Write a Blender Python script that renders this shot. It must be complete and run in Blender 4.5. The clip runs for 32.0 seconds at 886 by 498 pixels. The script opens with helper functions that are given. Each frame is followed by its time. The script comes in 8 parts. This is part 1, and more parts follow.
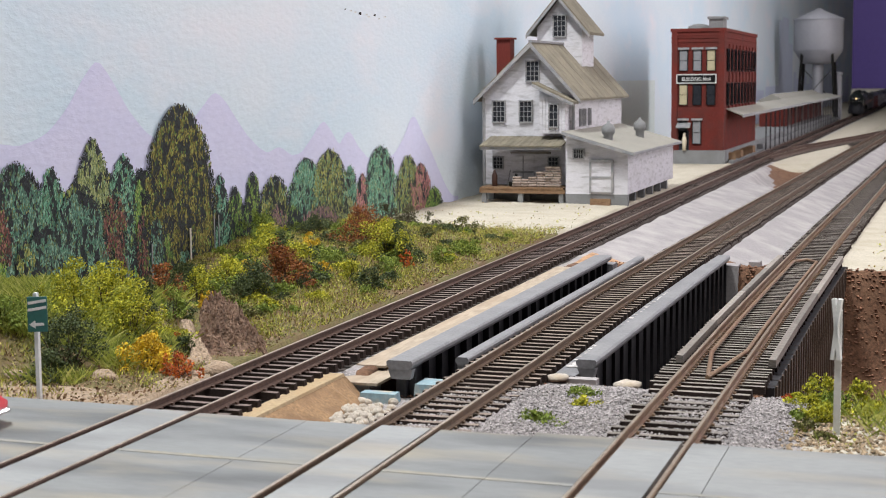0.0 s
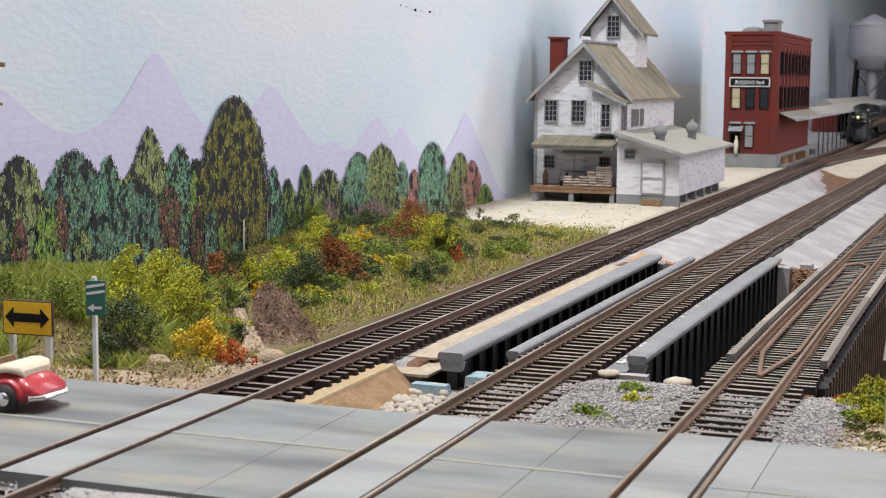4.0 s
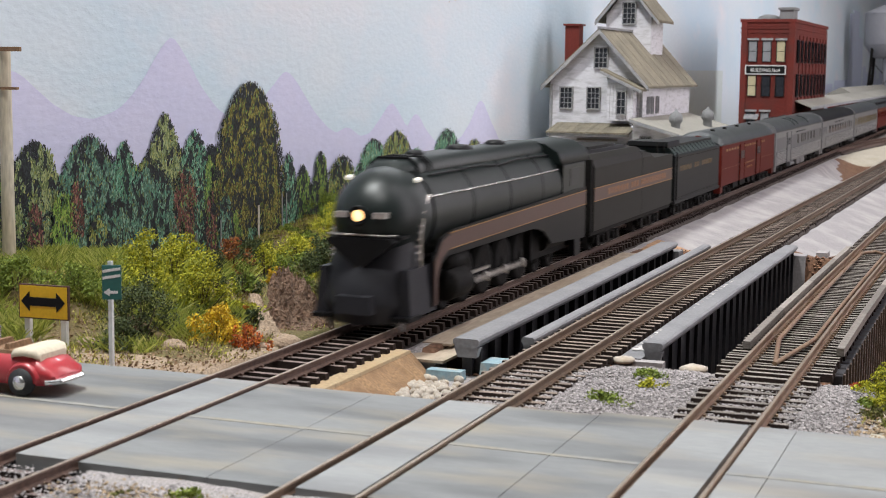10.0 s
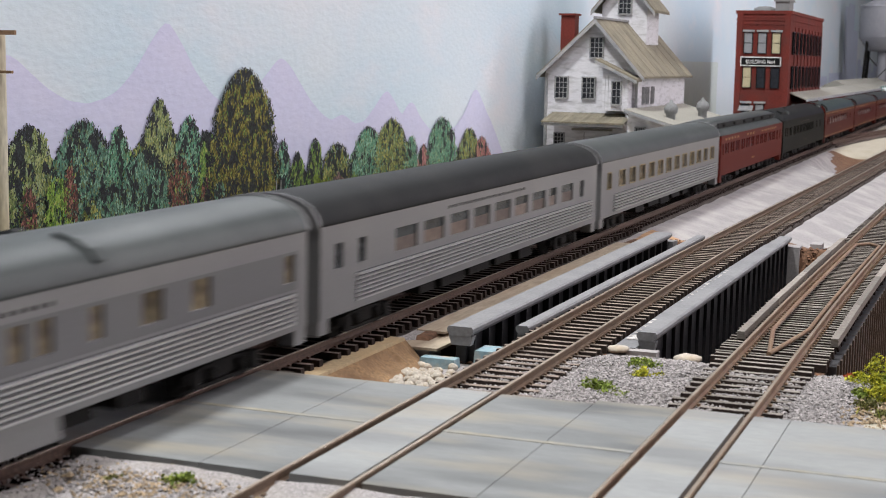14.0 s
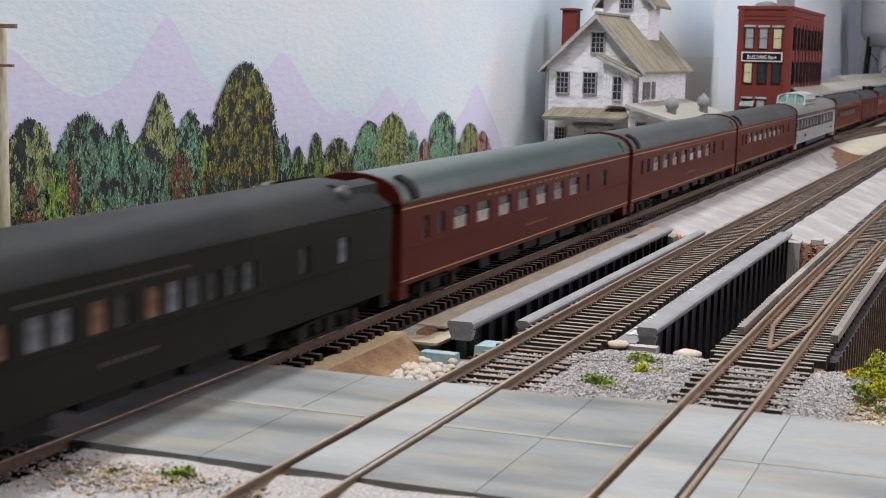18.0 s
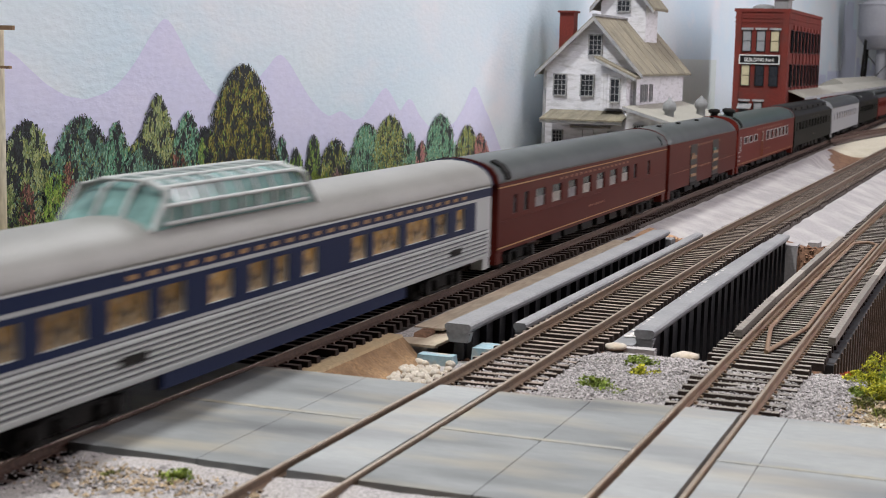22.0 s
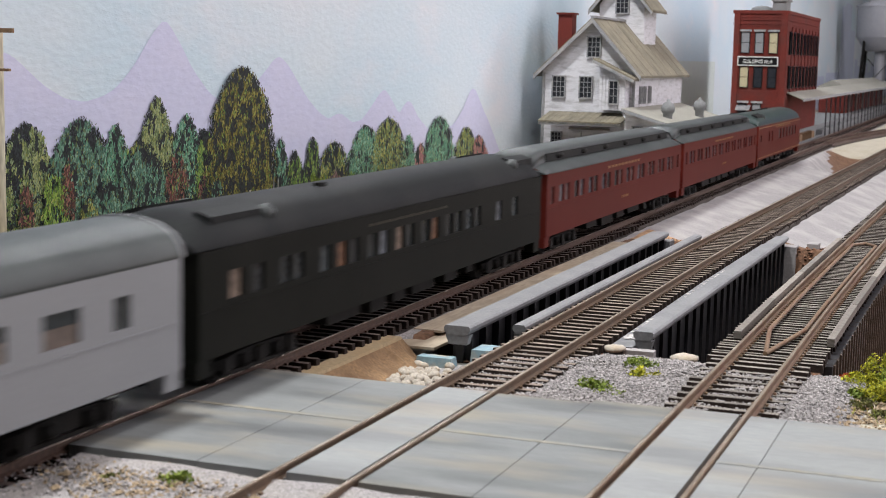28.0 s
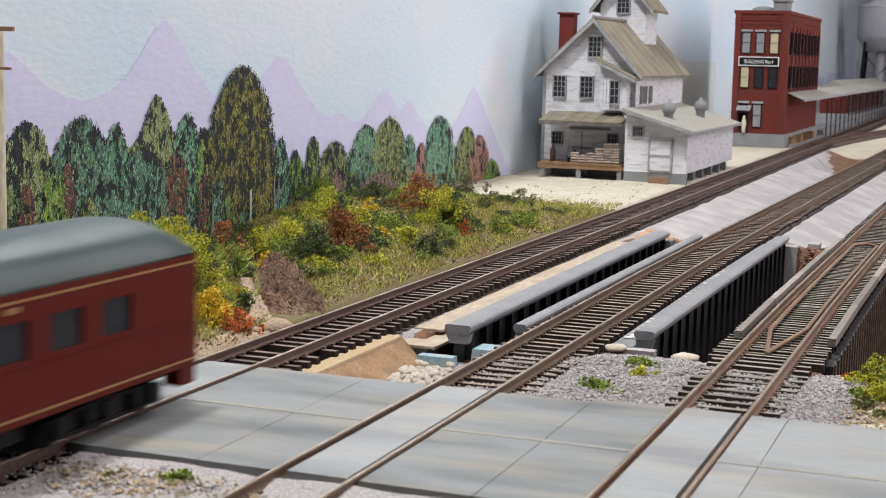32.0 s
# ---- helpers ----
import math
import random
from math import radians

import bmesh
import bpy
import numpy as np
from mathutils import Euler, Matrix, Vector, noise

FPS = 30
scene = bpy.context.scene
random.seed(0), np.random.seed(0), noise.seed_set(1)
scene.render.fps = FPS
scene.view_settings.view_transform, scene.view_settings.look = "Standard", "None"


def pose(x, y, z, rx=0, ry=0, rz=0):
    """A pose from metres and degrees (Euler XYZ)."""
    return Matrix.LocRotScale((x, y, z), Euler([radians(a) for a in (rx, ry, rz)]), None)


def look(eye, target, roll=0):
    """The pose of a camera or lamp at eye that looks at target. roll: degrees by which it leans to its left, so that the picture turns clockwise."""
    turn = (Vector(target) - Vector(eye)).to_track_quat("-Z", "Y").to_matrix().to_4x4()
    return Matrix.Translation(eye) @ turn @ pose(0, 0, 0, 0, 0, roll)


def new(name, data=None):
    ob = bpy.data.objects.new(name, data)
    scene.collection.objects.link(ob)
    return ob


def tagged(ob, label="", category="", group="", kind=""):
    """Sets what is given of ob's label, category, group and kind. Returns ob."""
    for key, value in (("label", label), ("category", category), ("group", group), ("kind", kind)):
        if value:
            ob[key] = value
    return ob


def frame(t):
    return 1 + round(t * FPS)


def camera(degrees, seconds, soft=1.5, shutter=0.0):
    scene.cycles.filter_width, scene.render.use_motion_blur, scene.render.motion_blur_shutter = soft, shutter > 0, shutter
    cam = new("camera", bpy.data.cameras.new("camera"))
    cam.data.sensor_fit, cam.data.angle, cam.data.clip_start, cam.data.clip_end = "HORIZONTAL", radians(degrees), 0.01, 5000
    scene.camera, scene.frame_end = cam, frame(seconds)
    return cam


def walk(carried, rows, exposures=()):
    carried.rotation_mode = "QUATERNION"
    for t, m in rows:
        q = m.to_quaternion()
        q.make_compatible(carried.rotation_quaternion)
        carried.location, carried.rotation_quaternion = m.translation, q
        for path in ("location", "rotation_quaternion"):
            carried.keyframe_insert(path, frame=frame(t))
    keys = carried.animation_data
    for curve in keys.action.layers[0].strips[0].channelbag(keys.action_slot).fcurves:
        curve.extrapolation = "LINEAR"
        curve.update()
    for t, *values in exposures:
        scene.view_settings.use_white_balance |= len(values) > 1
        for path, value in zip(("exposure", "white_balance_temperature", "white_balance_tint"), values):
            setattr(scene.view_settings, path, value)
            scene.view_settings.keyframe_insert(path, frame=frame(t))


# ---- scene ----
# A model railway: three tracks over a gap, a painted backdrop, buildings and a long passenger train.
# Metres at the model's true size; y runs along the tracks, away from the camera; z = 0 is the rail top.
cam = camera(33.13, 32.0, 0.9, 0.5)
cam.data.dof.use_dof = True
cam.data.dof.focus_distance = 0.64
cam.data.dof.aperture_fstop = 62.0
PATH = [
    (0, pose(0.0014, 0.0032, 0.0900, 83.553, 0.536, 18.607)),
    (0.5, pose(0.0012, 0.0031, 0.0898, 83.546, 0.484, 18.599)),
    (1, pose(0.0012, 0.0030, 0.0897, 83.523, 0.451, 18.607)),
    (1.5, pose(0.0007, 0.0027, 0.0889, 83.439, 0.091, 18.749)),
    (2, pose(0.0015, 0.0001, 0.0890, 83.443, -0.029, 19.086)),
    (2.5, pose(0.0013, -0.0011, 0.0887, 83.551, -0.351, 19.604)),
    (3, pose(0.0006, -0.0007, 0.0882, 83.587, -0.499, 20.000)),
    (3.5, pose(0.0004, -0.0006, 0.0881, 83.596, -0.515, 20.272)),
    (5.5, pose(0.0002, -0.0000, 0.0883, 83.411, -0.369, 21.056)),
    (6, pose(0.0000, -0.0000, 0.0881, 83.375, -0.426, 21.083)),
    (6.5, pose(0.0000, -0.0000, 0.0882, 83.300, -0.425, 21.081)),
    (7, pose(0.0000, 0.0000, 0.0881, 83.278, -0.426, 21.080)),
    (7.5, pose(0.0003, -0.0004, 0.0882, 83.270, -0.434, 21.048)),
    (8, pose(0.0001, 0.0000, 0.0881, 83.241, -0.448, 20.967)),
    (8.5, pose(-0.0000, -0.0003, 0.0882, 83.198, -0.494, 20.926)),
    (9, pose(-0.0002, 0.0001, 0.0880, 83.170, -0.516, 20.943)),
    (9.5, pose(-0.0002, -0.0003, 0.0880, 83.175, -0.514, 21.009)),
    (10, pose(-0.0006, -0.0001, 0.0874, 83.081, -0.619, 21.055)),
    (10.5, pose(-0.0010, 0.0005, 0.0870, 82.979, -0.978, 21.043)),
    (11, pose(-0.0012, 0.0002, 0.0870, 82.884, -1.020, 20.949)),
    (11.5, pose(-0.0009, 0.0003, 0.0869, 82.779, -0.961, 20.878)),
    (12, pose(-0.0010, 0.0006, 0.0869, 82.758, -0.992, 20.886)),
    (12.5, pose(-0.0009, 0.0003, 0.0870, 82.723, -1.039, 20.891)),
    (13, pose(-0.0010, 0.0004, 0.0867, 82.682, -1.066, 20.884)),
    (13.5, pose(-0.0013, 0.0006, 0.0866, 82.706, -1.118, 20.913)),
    (14, pose(-0.0014, 0.0003, 0.0866, 82.689, -1.122, 20.847)),
    (14.5, pose(-0.0015, 0.0007, 0.0866, 82.553, -1.154, 20.857)),
    (16.5, pose(-0.0013, 0.0004, 0.0865, 82.426, -1.251, 20.895)),
    (17, pose(-0.0013, 0.0003, 0.0867, 82.408, -1.234, 20.856)),
    (17.5, pose(-0.0012, -0.0000, 0.0868, 82.436, -1.284, 20.893)),
    (18, pose(-0.0012, -0.0000, 0.0868, 82.472, -1.281, 20.894)),
    (18.5, pose(-0.0014, 0.0007, 0.0865, 82.525, -1.262, 20.875)),
    (19, pose(-0.0014, 0.0006, 0.0865, 82.558, -1.288, 20.839)),
    (19.5, pose(-0.0014, 0.0002, 0.0866, 82.521, -1.303, 20.823)),
    (20, pose(-0.0014, 0.0003, 0.0865, 82.509, -1.323, 20.822)),
    (20.5, pose(-0.0015, 0.0003, 0.0865, 82.466, -1.357, 20.747)),
    (21, pose(-0.0014, 0.0006, 0.0867, 82.488, -1.311, 20.742)),
    (21.5, pose(-0.0014, 0.0000, 0.0867, 82.512, -1.347, 20.747)),
    (22, pose(-0.0014, 0.0003, 0.0867, 82.563, -1.344, 20.795)),
    (22.5, pose(-0.0016, 0.0001, 0.0867, 82.535, -1.346, 20.737)),
    (23, pose(-0.0013, 0.0002, 0.0867, 82.568, -1.323, 20.765)),
    (23.5, pose(-0.0015, 0.0006, 0.0866, 82.623, -1.269, 20.773)),
    (24, pose(-0.0015, 0.0006, 0.0866, 82.622, -1.277, 20.797)),
    (24.5, pose(-0.0015, 0.0001, 0.0867, 82.601, -1.294, 20.758)),
    (25, pose(-0.0016, 0.0005, 0.0866, 82.558, -1.298, 20.727)),
    (25.5, pose(-0.0016, 0.0006, 0.0866, 82.561, -1.278, 20.718)),
    (27.5, pose(-0.0015, 0.0007, 0.0867, 82.621, -1.261, 20.733)),
    (28, pose(-0.0014, -0.0001, 0.0868, 82.638, -1.285, 20.740)),
    (28.5, pose(-0.0015, 0.0003, 0.0867, 82.651, -1.287, 20.735)),
    (29, pose(-0.0014, 0.0002, 0.0867, 82.673, -1.299, 20.750)),
    (29.5, pose(-0.0014, 0.0005, 0.0867, 82.658, -1.347, 20.773)),
    (30, pose(-0.0016, 0.0003, 0.0864, 82.670, -1.338, 20.759)),
    (30.5, pose(-0.0016, 0.0001, 0.0866, 82.665, -1.359, 20.770)),
    (31, pose(-0.0015, 0.0004, 0.0866, 82.636, -1.343, 20.762)),
    (31.5, pose(-0.0014, 0.0006, 0.0865, 82.690, -1.289, 20.802)),
    (32, pose(-0.0016, 0.0003, 0.0864, 82.644, -1.353, 20.771)),
]
walk(cam, PATH, [(0, -0.46), (32, -0.46)])

# ---- world, lamps and added fill lights ----
world = bpy.data.worlds.new("room_air")
scene.world = world
world.use_nodes = True
world.node_tree.nodes["Background"].inputs[0].default_value = (0.8, 0.87, 1.0, 1)
world.node_tree.nodes["Background"].inputs[1].default_value = 0.5


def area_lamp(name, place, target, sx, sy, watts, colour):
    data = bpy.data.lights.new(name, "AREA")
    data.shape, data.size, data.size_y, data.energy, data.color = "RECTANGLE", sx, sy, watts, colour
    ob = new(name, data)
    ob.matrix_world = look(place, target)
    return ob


# Fill light, added to brighten the near right of the road.
area_lamp("overhead_fill_front", (0.10, -0.10, 1.45), (0.0, 0.40, 0), 0.12, 0.12, 13, (1.0, 0.99, 0.98))
# Added low source in place of the diffuse room light from the aisle.
area_lamp("aisle_fill_near", (0.75, 0.75, 0.50), (-0.2, 0.75, 0), 0.4, 2.4, 17.5, (1.0, 0.93, 0.985))
area_lamp("ceiling_lamp_middle", (-0.50, 0.34, 1.66), (-0.15, 0.70, 0), 0.06, 0.28, 46, (0.97, 0.99, 0.98))
# Second added aisle source, which keeps the far backdrop bright.
area_lamp("aisle_fill_far", (0.85, 2.15, 0.60), (-0.36, 2.1, 0.1), 0.4, 1.9, 26, (1.0, 0.94, 0.99))
area_lamp("ceiling_lamp_end_wall", (0.8, 10.0, 1.66), (0.4, 11.5, 0), 0.6, 1.6, 90, (0.95, 0.96, 1.0))
area_lamp("ceiling_lamp_far", (-0.5, 2.6, 1.66), (-0.15, 2.6, 0), 0.15, 1.8, 34, (0.93, 0.95, 1.0))

# ---- materials ----


def material(name, colour, rough=0.7, metal=0.0, grain=900.0, amount=0.25, bump=0.25, stain=None, stain_scale=60.0,
             stain_amount=0.35, island=0.0, each=0.0, coat=0.0, stretch=(1, 1, 1), depth=0.0004, stain2=None, scale2=200.0, amount2=0.4, spec=0.5):
    """A surface with fine grain, larger stains and relief; island and each vary the tone per piece."""
    m = bpy.data.materials.new(name)
    m.use_nodes = True
    nt = m.node_tree
    n, l = nt.nodes, nt.links
    b = n["Principled BSDF"]
    b.inputs["Roughness"].default_value, b.inputs["Metallic"].default_value = rough, metal
    b.inputs["Coat Weight"].default_value = coat
    co = n.new("ShaderNodeTexCoord")
    mp = n.new("ShaderNodeMapping")
    mp.inputs["Scale"].default_value = stretch
    l.new(co.outputs["Object"], mp.inputs[0])

    def noise_of(scale, detail):
        t = n.new("ShaderNodeTexNoise")
        t.inputs["Scale"].default_value, t.inputs["Detail"].default_value = scale, detail
        l.new(mp.outputs[0], t.inputs["Vector"])
        return t

    def mix_of(mode, fac, a, c):
        x = n.new("ShaderNodeMix")
        x.data_type, x.blend_type = "RGBA", mode
        for socket, value in ((x.inputs[0], fac), (x.inputs[6], a), (x.inputs[7], c)):
            if hasattr(value, "is_linked"):
                l.new(value, socket)
            else:
                socket.default_value = value
        return x.outputs[2]

    def ramp_of(source, a, c):
        r = n.new("ShaderNodeMapRange")
        r.inputs[1].default_value, r.inputs[2].default_value = a, c
        l.new(source, r.inputs[0])
        return r.outputs[0]

    fine, big = noise_of(grain, 4), noise_of(stain_scale, 3)
    dark = tuple(c * (1 - amount) for c in colour) + (1,)
    light = tuple(min(1, c * (1 + amount)) for c in colour) + (1,)
    col = mix_of("MIX", ramp_of(fine.outputs[0], 0.3, 0.7), dark, light)
    if stain:
        k = n.new("ShaderNodeMath")
        k.operation = "MULTIPLY"
        k.inputs[1].default_value = stain_amount
        l.new(ramp_of(big.outputs[0], 0.42, 0.68), k.inputs[0])
        col = mix_of("MIX", k.outputs[0], col, tuple(stain) + (1,))
    if stain2:
        k = n.new("ShaderNodeMath")
        k.operation = "MULTIPLY"
        k.inputs[1].default_value = amount2
        l.new(ramp_of(noise_of(scale2, 6).outputs[0], 0.5, 0.72), k.inputs[0])
        col = mix_of("MIX", k.outputs[0], col, tuple(stain2) + (1,))
    for weight, node, socket in ((island, "ShaderNodeNewGeometry", "Random Per Island"), (each, "ShaderNodeObjectInfo", "Random")):
        if weight:
            g = n.new(node)
            h = n.new("ShaderNodeMapRange")
            h.inputs[3].default_value, h.inputs[4].default_value = 1 - weight, 1 + weight
            l.new(g.outputs[socket], h.inputs[0])
            v = n.new("ShaderNodeHueSaturation")
            l.new(h.outputs[0], v.inputs["Value"])
            l.new(col, v.inputs["Color"])
            col = v.outputs[0]
    l.new(col, b.inputs["Base Color"])
    if bump:
        u = n.new("ShaderNodeBump")
        u.inputs["Strength"].default_value, u.inputs["Distance"].default_value = bump, depth
        l.new(fine.outputs[0], u.inputs["Height"])
        l.new(u.outputs[0], b.inputs["Normal"])
    b.inputs["Specular IOR Level"].default_value = spec
    return m


def palette(name, colours, rough=0.85):
    """A foliage or paint material whose colour is picked per leaf or brush dab."""
    m = material(name, (0.1, 0.1, 0.1), rough, bump=0)
    nt = m.node_tree
    g = nt.nodes.new("ShaderNodeNewGeometry")
    r = nt.nodes.new("ShaderNodeValToRGB")
    r.color_ramp.interpolation = "CONSTANT"
    while len(r.color_ramp.elements) < len(colours):
        r.color_ramp.elements.new(0.5)
    for i, c in enumerate(colours):
        r.color_ramp.elements[i].position = i / len(colours)
        r.color_ramp.elements[i].color = (*c, 1)
    nt.links.new(g.outputs["Random Per Island"], r.inputs[0])
    nt.links.new(r.outputs[0], nt.nodes["Principled BSDF"].inputs["Base Color"])
    return m


def picked(name, colours, rough=0.25):
    """Panes that differ from one to the next: dark glass, a drawn blind, a lit curtain."""
    m = material(name, (0.1, 0.1, 0.1), rough, bump=0, spec=0.3)
    nt = m.node_tree
    g = nt.nodes.new("ShaderNodeObjectInfo")
    r = nt.nodes.new("ShaderNodeValToRGB")
    r.color_ramp.interpolation = "CONSTANT"
    while len(r.color_ramp.elements) < len(colours):
        r.color_ramp.elements.new(0.5)
    for i, c in enumerate(colours):
        r.color_ramp.elements[i].position = i / len(colours)
        r.color_ramp.elements[i].color = (*c, 1)
    nt.links.new(g.outputs["Random"], r.inputs[0])
    grain = nt.nodes.new("ShaderNodeTexNoise")
    grain.inputs["Scale"].default_value = 240
    co = nt.nodes.new("ShaderNodeTexCoord")
    nt.links.new(co.outputs["Object"], grain.inputs["Vector"])
    lift = nt.nodes.new("ShaderNodeMapRange")
    lift.inputs[1].default_value, lift.inputs[2].default_value, lift.inputs[3].default_value, lift.inputs[4].default_value = 0.3, 0.7, 0.45, 1.35
    nt.links.new(grain.outputs[0], lift.inputs[0])
    tone = nt.nodes.new("ShaderNodeHueSaturation")
    nt.links.new(lift.outputs[0], tone.inputs["Value"])
    nt.links.new(r.outputs[0], tone.inputs["Color"])
    nt.links.new(tone.outputs[0], nt.nodes["Principled BSDF"].inputs["Base Color"])
    return m


def glow(name, colour, strength):
    m = bpy.data.materials.new(name)
    m.use_nodes = True
    b = m.node_tree.nodes["Principled BSDF"]
    b.inputs["Base Color"].default_value = (*colour, 1)
    b.inputs["Emission Color"].default_value = (*colour, 1)
    b.inputs["Emission Strength"].default_value = strength
    return m


RAIL = material("rail_steel", (0.092, 0.053, 0.039), 0.6, 0.1, 700, 0.35, 0.2, (0.10, 0.06, 0.045), 90, 0.5)
RAIL_T3 = material("weathered_rail", (0.190, 0.122, 0.074), 0.6, 0.1, 900, 0.35, 0.3, (0.15, 0.072, 0.045), 120, 0.8)
RAIL_RUST = material("rust_brown_rail", (0.110, 0.072, 0.046), 0.6, 0.1, 700, 0.35, 0.2, (0.14, 0.080, 0.046), 90, 0.6)
RAIL_HEAD = material("worn_bright_rail_head", (0.42, 0.355, 0.285), 0.35, 0.7, 700, 0.25, 0.1, (0.30, 0.22, 0.17), 60, 0.5)
# Sides far darker than the tops: shade between ties put into the colour.
TIE_SIDE = material("shaded_tie_side", (0.030, 0.021, 0.018), 0.85, 0, 1500, 0.3, 0.3, spec=0.15)
TIE_WARM = material("tan_brown_tie", (0.20, 0.155, 0.125), 0.75, 0, 1500, 0.35, 0.4, each=0.28, stretch=(0.3, 1, 1))
TIE = material("brown_tie", (0.135, 0.098, 0.086), 0.75, 0, 1500, 0.35, 0.4, each=0.28, stretch=(0.3, 1, 1))
TIE_GREY = material("grey_tie", (0.20, 0.178, 0.16), 0.85, 0, 1500, 0.35, 0.5, (0.2, 0.17, 0.14), 200, 0.5, each=0.35, stretch=(0.3, 1, 1))
CONCRETE_ROAD = material("road_concrete", (0.192, 0.200, 0.202), 0.55, 0, 900, 0.08, 0.15, (0.092, 0.096, 0.099), 42, 1.0, stretch=(0.30, 1.2, 1), each=0.04, stain2=(0.31, 0.27, 0.20), scale2=60, amount2=0.7)
CONCRETE_PALE = material("pale_road_concrete", (0.258, 0.266, 0.268), 0.55, 0, 900, 0.08, 0.15, (0.15, 0.155, 0.16), 42, 0.9, stretch=(0.30, 1.2, 1), each=0.04, stain2=(0.34, 0.30, 0.24), scale2=60, amount2=0.6)
ROAD_PAINT = material("worn_yellow_paint", (0.265, 0.245, 0.195), 0.7, 0, 500, 0.12, 0.1, (0.225, 0.232, 0.23), 70, 1.0)
DARK_GAP = material("dark_rubber", (0.03, 0.03, 0.032), 0.8, 0, 900, 0.4, 0.3)
GIRDER_GREY = material("grey_girder_paint", (0.185, 0.185, 0.195), 0.6, 0, 800, 0.18, 0.2, (0.27, 0.265, 0.27), 60, 0.5)
GIRDER_BLACK = material("black_girder_steel", (0.018, 0.018, 0.022), 0.5, 0, 900, 0.3, 0.2, (0.05, 0.045, 0.045), 80, 0.4)
PLASTER = material("grey_plaster", (0.285, 0.268, 0.272), 0.9, 0, 800, 0.14, 0.5, (0.45, 0.42, 0.41), 50, 0.6)
EARTH = material("brown_earth", (0.13, 0.066, 0.038), 0.95, 0, 700, 0.5, 1.0, (0.20, 0.11, 0.065), 160, 0.7)
FOAM = material("tan_foam_board", (0.27, 0.165, 0.085), 0.9, 0, 1100, 0.3, 0.9, (0.165, 0.095, 0.05), 110, 0.8)
FOAM_EDGE = material("pale_tan_foam_edge", (0.36, 0.27, 0.16), 0.9, 0, 900, 0.2, 0.5, (0.38, 0.26, 0.14), 110, 0.6)
CORK = material("pale_roadbed_board", (0.39, 0.32, 0.245), 0.85, 0, 600, 0.2, 0.3, (0.34, 0.25, 0.17), 70, 0.5, stretch=(1, 0.2, 1))
BLUE_FOAM = material("pale_blue_foam", (0.23, 0.34, 0.39), 0.85, 0, 700, 0.12, 0.5, (0.50, 0.42, 0.30), 170, 0.9)
STONE_WHITE = material("pale_stone", (0.44, 0.395, 0.34), 0.85, 0, 900, 0.2, 0.5, (0.36, 0.27, 0.17), 160, 0.6, each=0.12, island=0.1)
GRAVEL = material("grey_gravel", (0.325, 0.30, 0.298), 0.9, 0, 1500, 0.3, 0.6, island=0.42)
# Ballast darkened so that its colour holds the shade in the tie gaps.
BALLAST_DARK = material("shade_dark_ballast", (0.055, 0.044, 0.038), 0.95, 0, 1300, 0.45, 0.9, (0.10, 0.085, 0.07), 90, 0.4)
SAND = material("tan_grit", (0.30, 0.225, 0.145), 0.95, 0, 1100, 0.35, 0.9, island=0.35)
BLACK_PAINT = material("satin_black_paint", (0.005, 0.0053, 0.0060), 0.42, 0.0, 900, 0.2, 0.08, (0.010, 0.010, 0.011), 60, 0.4, spec=0.18)
BLACK_GREEN = material("dark_boiler_paint", (0.007, 0.0115, 0.011), 0.40, 0, 900, 0.2, 0.06, (0.012, 0.019, 0.018), 60, 0.4, spec=0.35)
PILOT = material("satin_blue_black_paint", (0.015, 0.015, 0.019), 0.55, 0, 900, 0.15, 0.05, (0.022, 0.022, 0.027), 60, 0.5, spec=0.3)
TENDER_SIDE = material("dark_taupe_tender_paint", (0.0125, 0.012, 0.0100), 0.5, 0, 900, 0.15, 0.05, (0.017, 0.016, 0.014), 60, 0.4, spec=0.15)
GRIME = material("grimy_black_metal", (0.0085, 0.0082, 0.008), 0.7, 0.1, 900, 0.4, 0.3, (0.022, 0.019, 0.017), 160, 0.5, spec=0.12)
RODS = material("bright_rod_steel", (0.5, 0.47, 0.44), 0.35, 0.9, 900, 0.2, 0.1)
MAROON = material("maroon_stripe_paint", (0.082, 0.040, 0.030), 0.45, 0, 900, 0.1, 0.05)
GOLD = material("gold_lettering", (0.28, 0.15, 0.045), 0.5, 0, 900, 0.15, 0.0)
CHROME = material("bright_metal", (0.75, 0.75, 0.75), 0.25, 0.9, 900, 0.1, 0.0)
TUSCAN = material("tuscan_red_paint", (0.062, 0.0100, 0.0074), 0.40, 0, 1200, 0.08, 0.05, (0.072, 0.014, 0.010), 25, 0.5, spec=0.05)
BRICK_RED = material("bright_red_car_paint", (0.095, 0.0145, 0.011), 0.45, 0, 1200, 0.08, 0.05, (0.11, 0.02, 0.015), 30, 0.5, spec=0.05)
ROOF_GREY = material("grey_green_car_roof", (0.038, 0.044, 0.045), 0.42, 0, 1000, 0.12, 0.08, (0.070, 0.078, 0.078), 40, 0.5, spec=0.35)
ROOF_DARK = material("black_car_roof", (0.016, 0.017, 0.018), 0.5, 0, 1000, 0.15, 0.1, (0.03, 0.03, 0.03), 40, 0.5, spec=0.06)
ROOF_TEAL = material("teal_grey_car_roof", (0.034, 0.052, 0.050), 0.36, 0, 1000, 0.12, 0.06, (0.055, 0.075, 0.072), 40, 0.5, spec=0.4)
STEEL_CAR = material("silver_car_side", (0.225, 0.225, 0.232), 0.38, 0.55, 1000, 0.06, 0.04, (0.25, 0.25, 0.25), 40, 0.5)
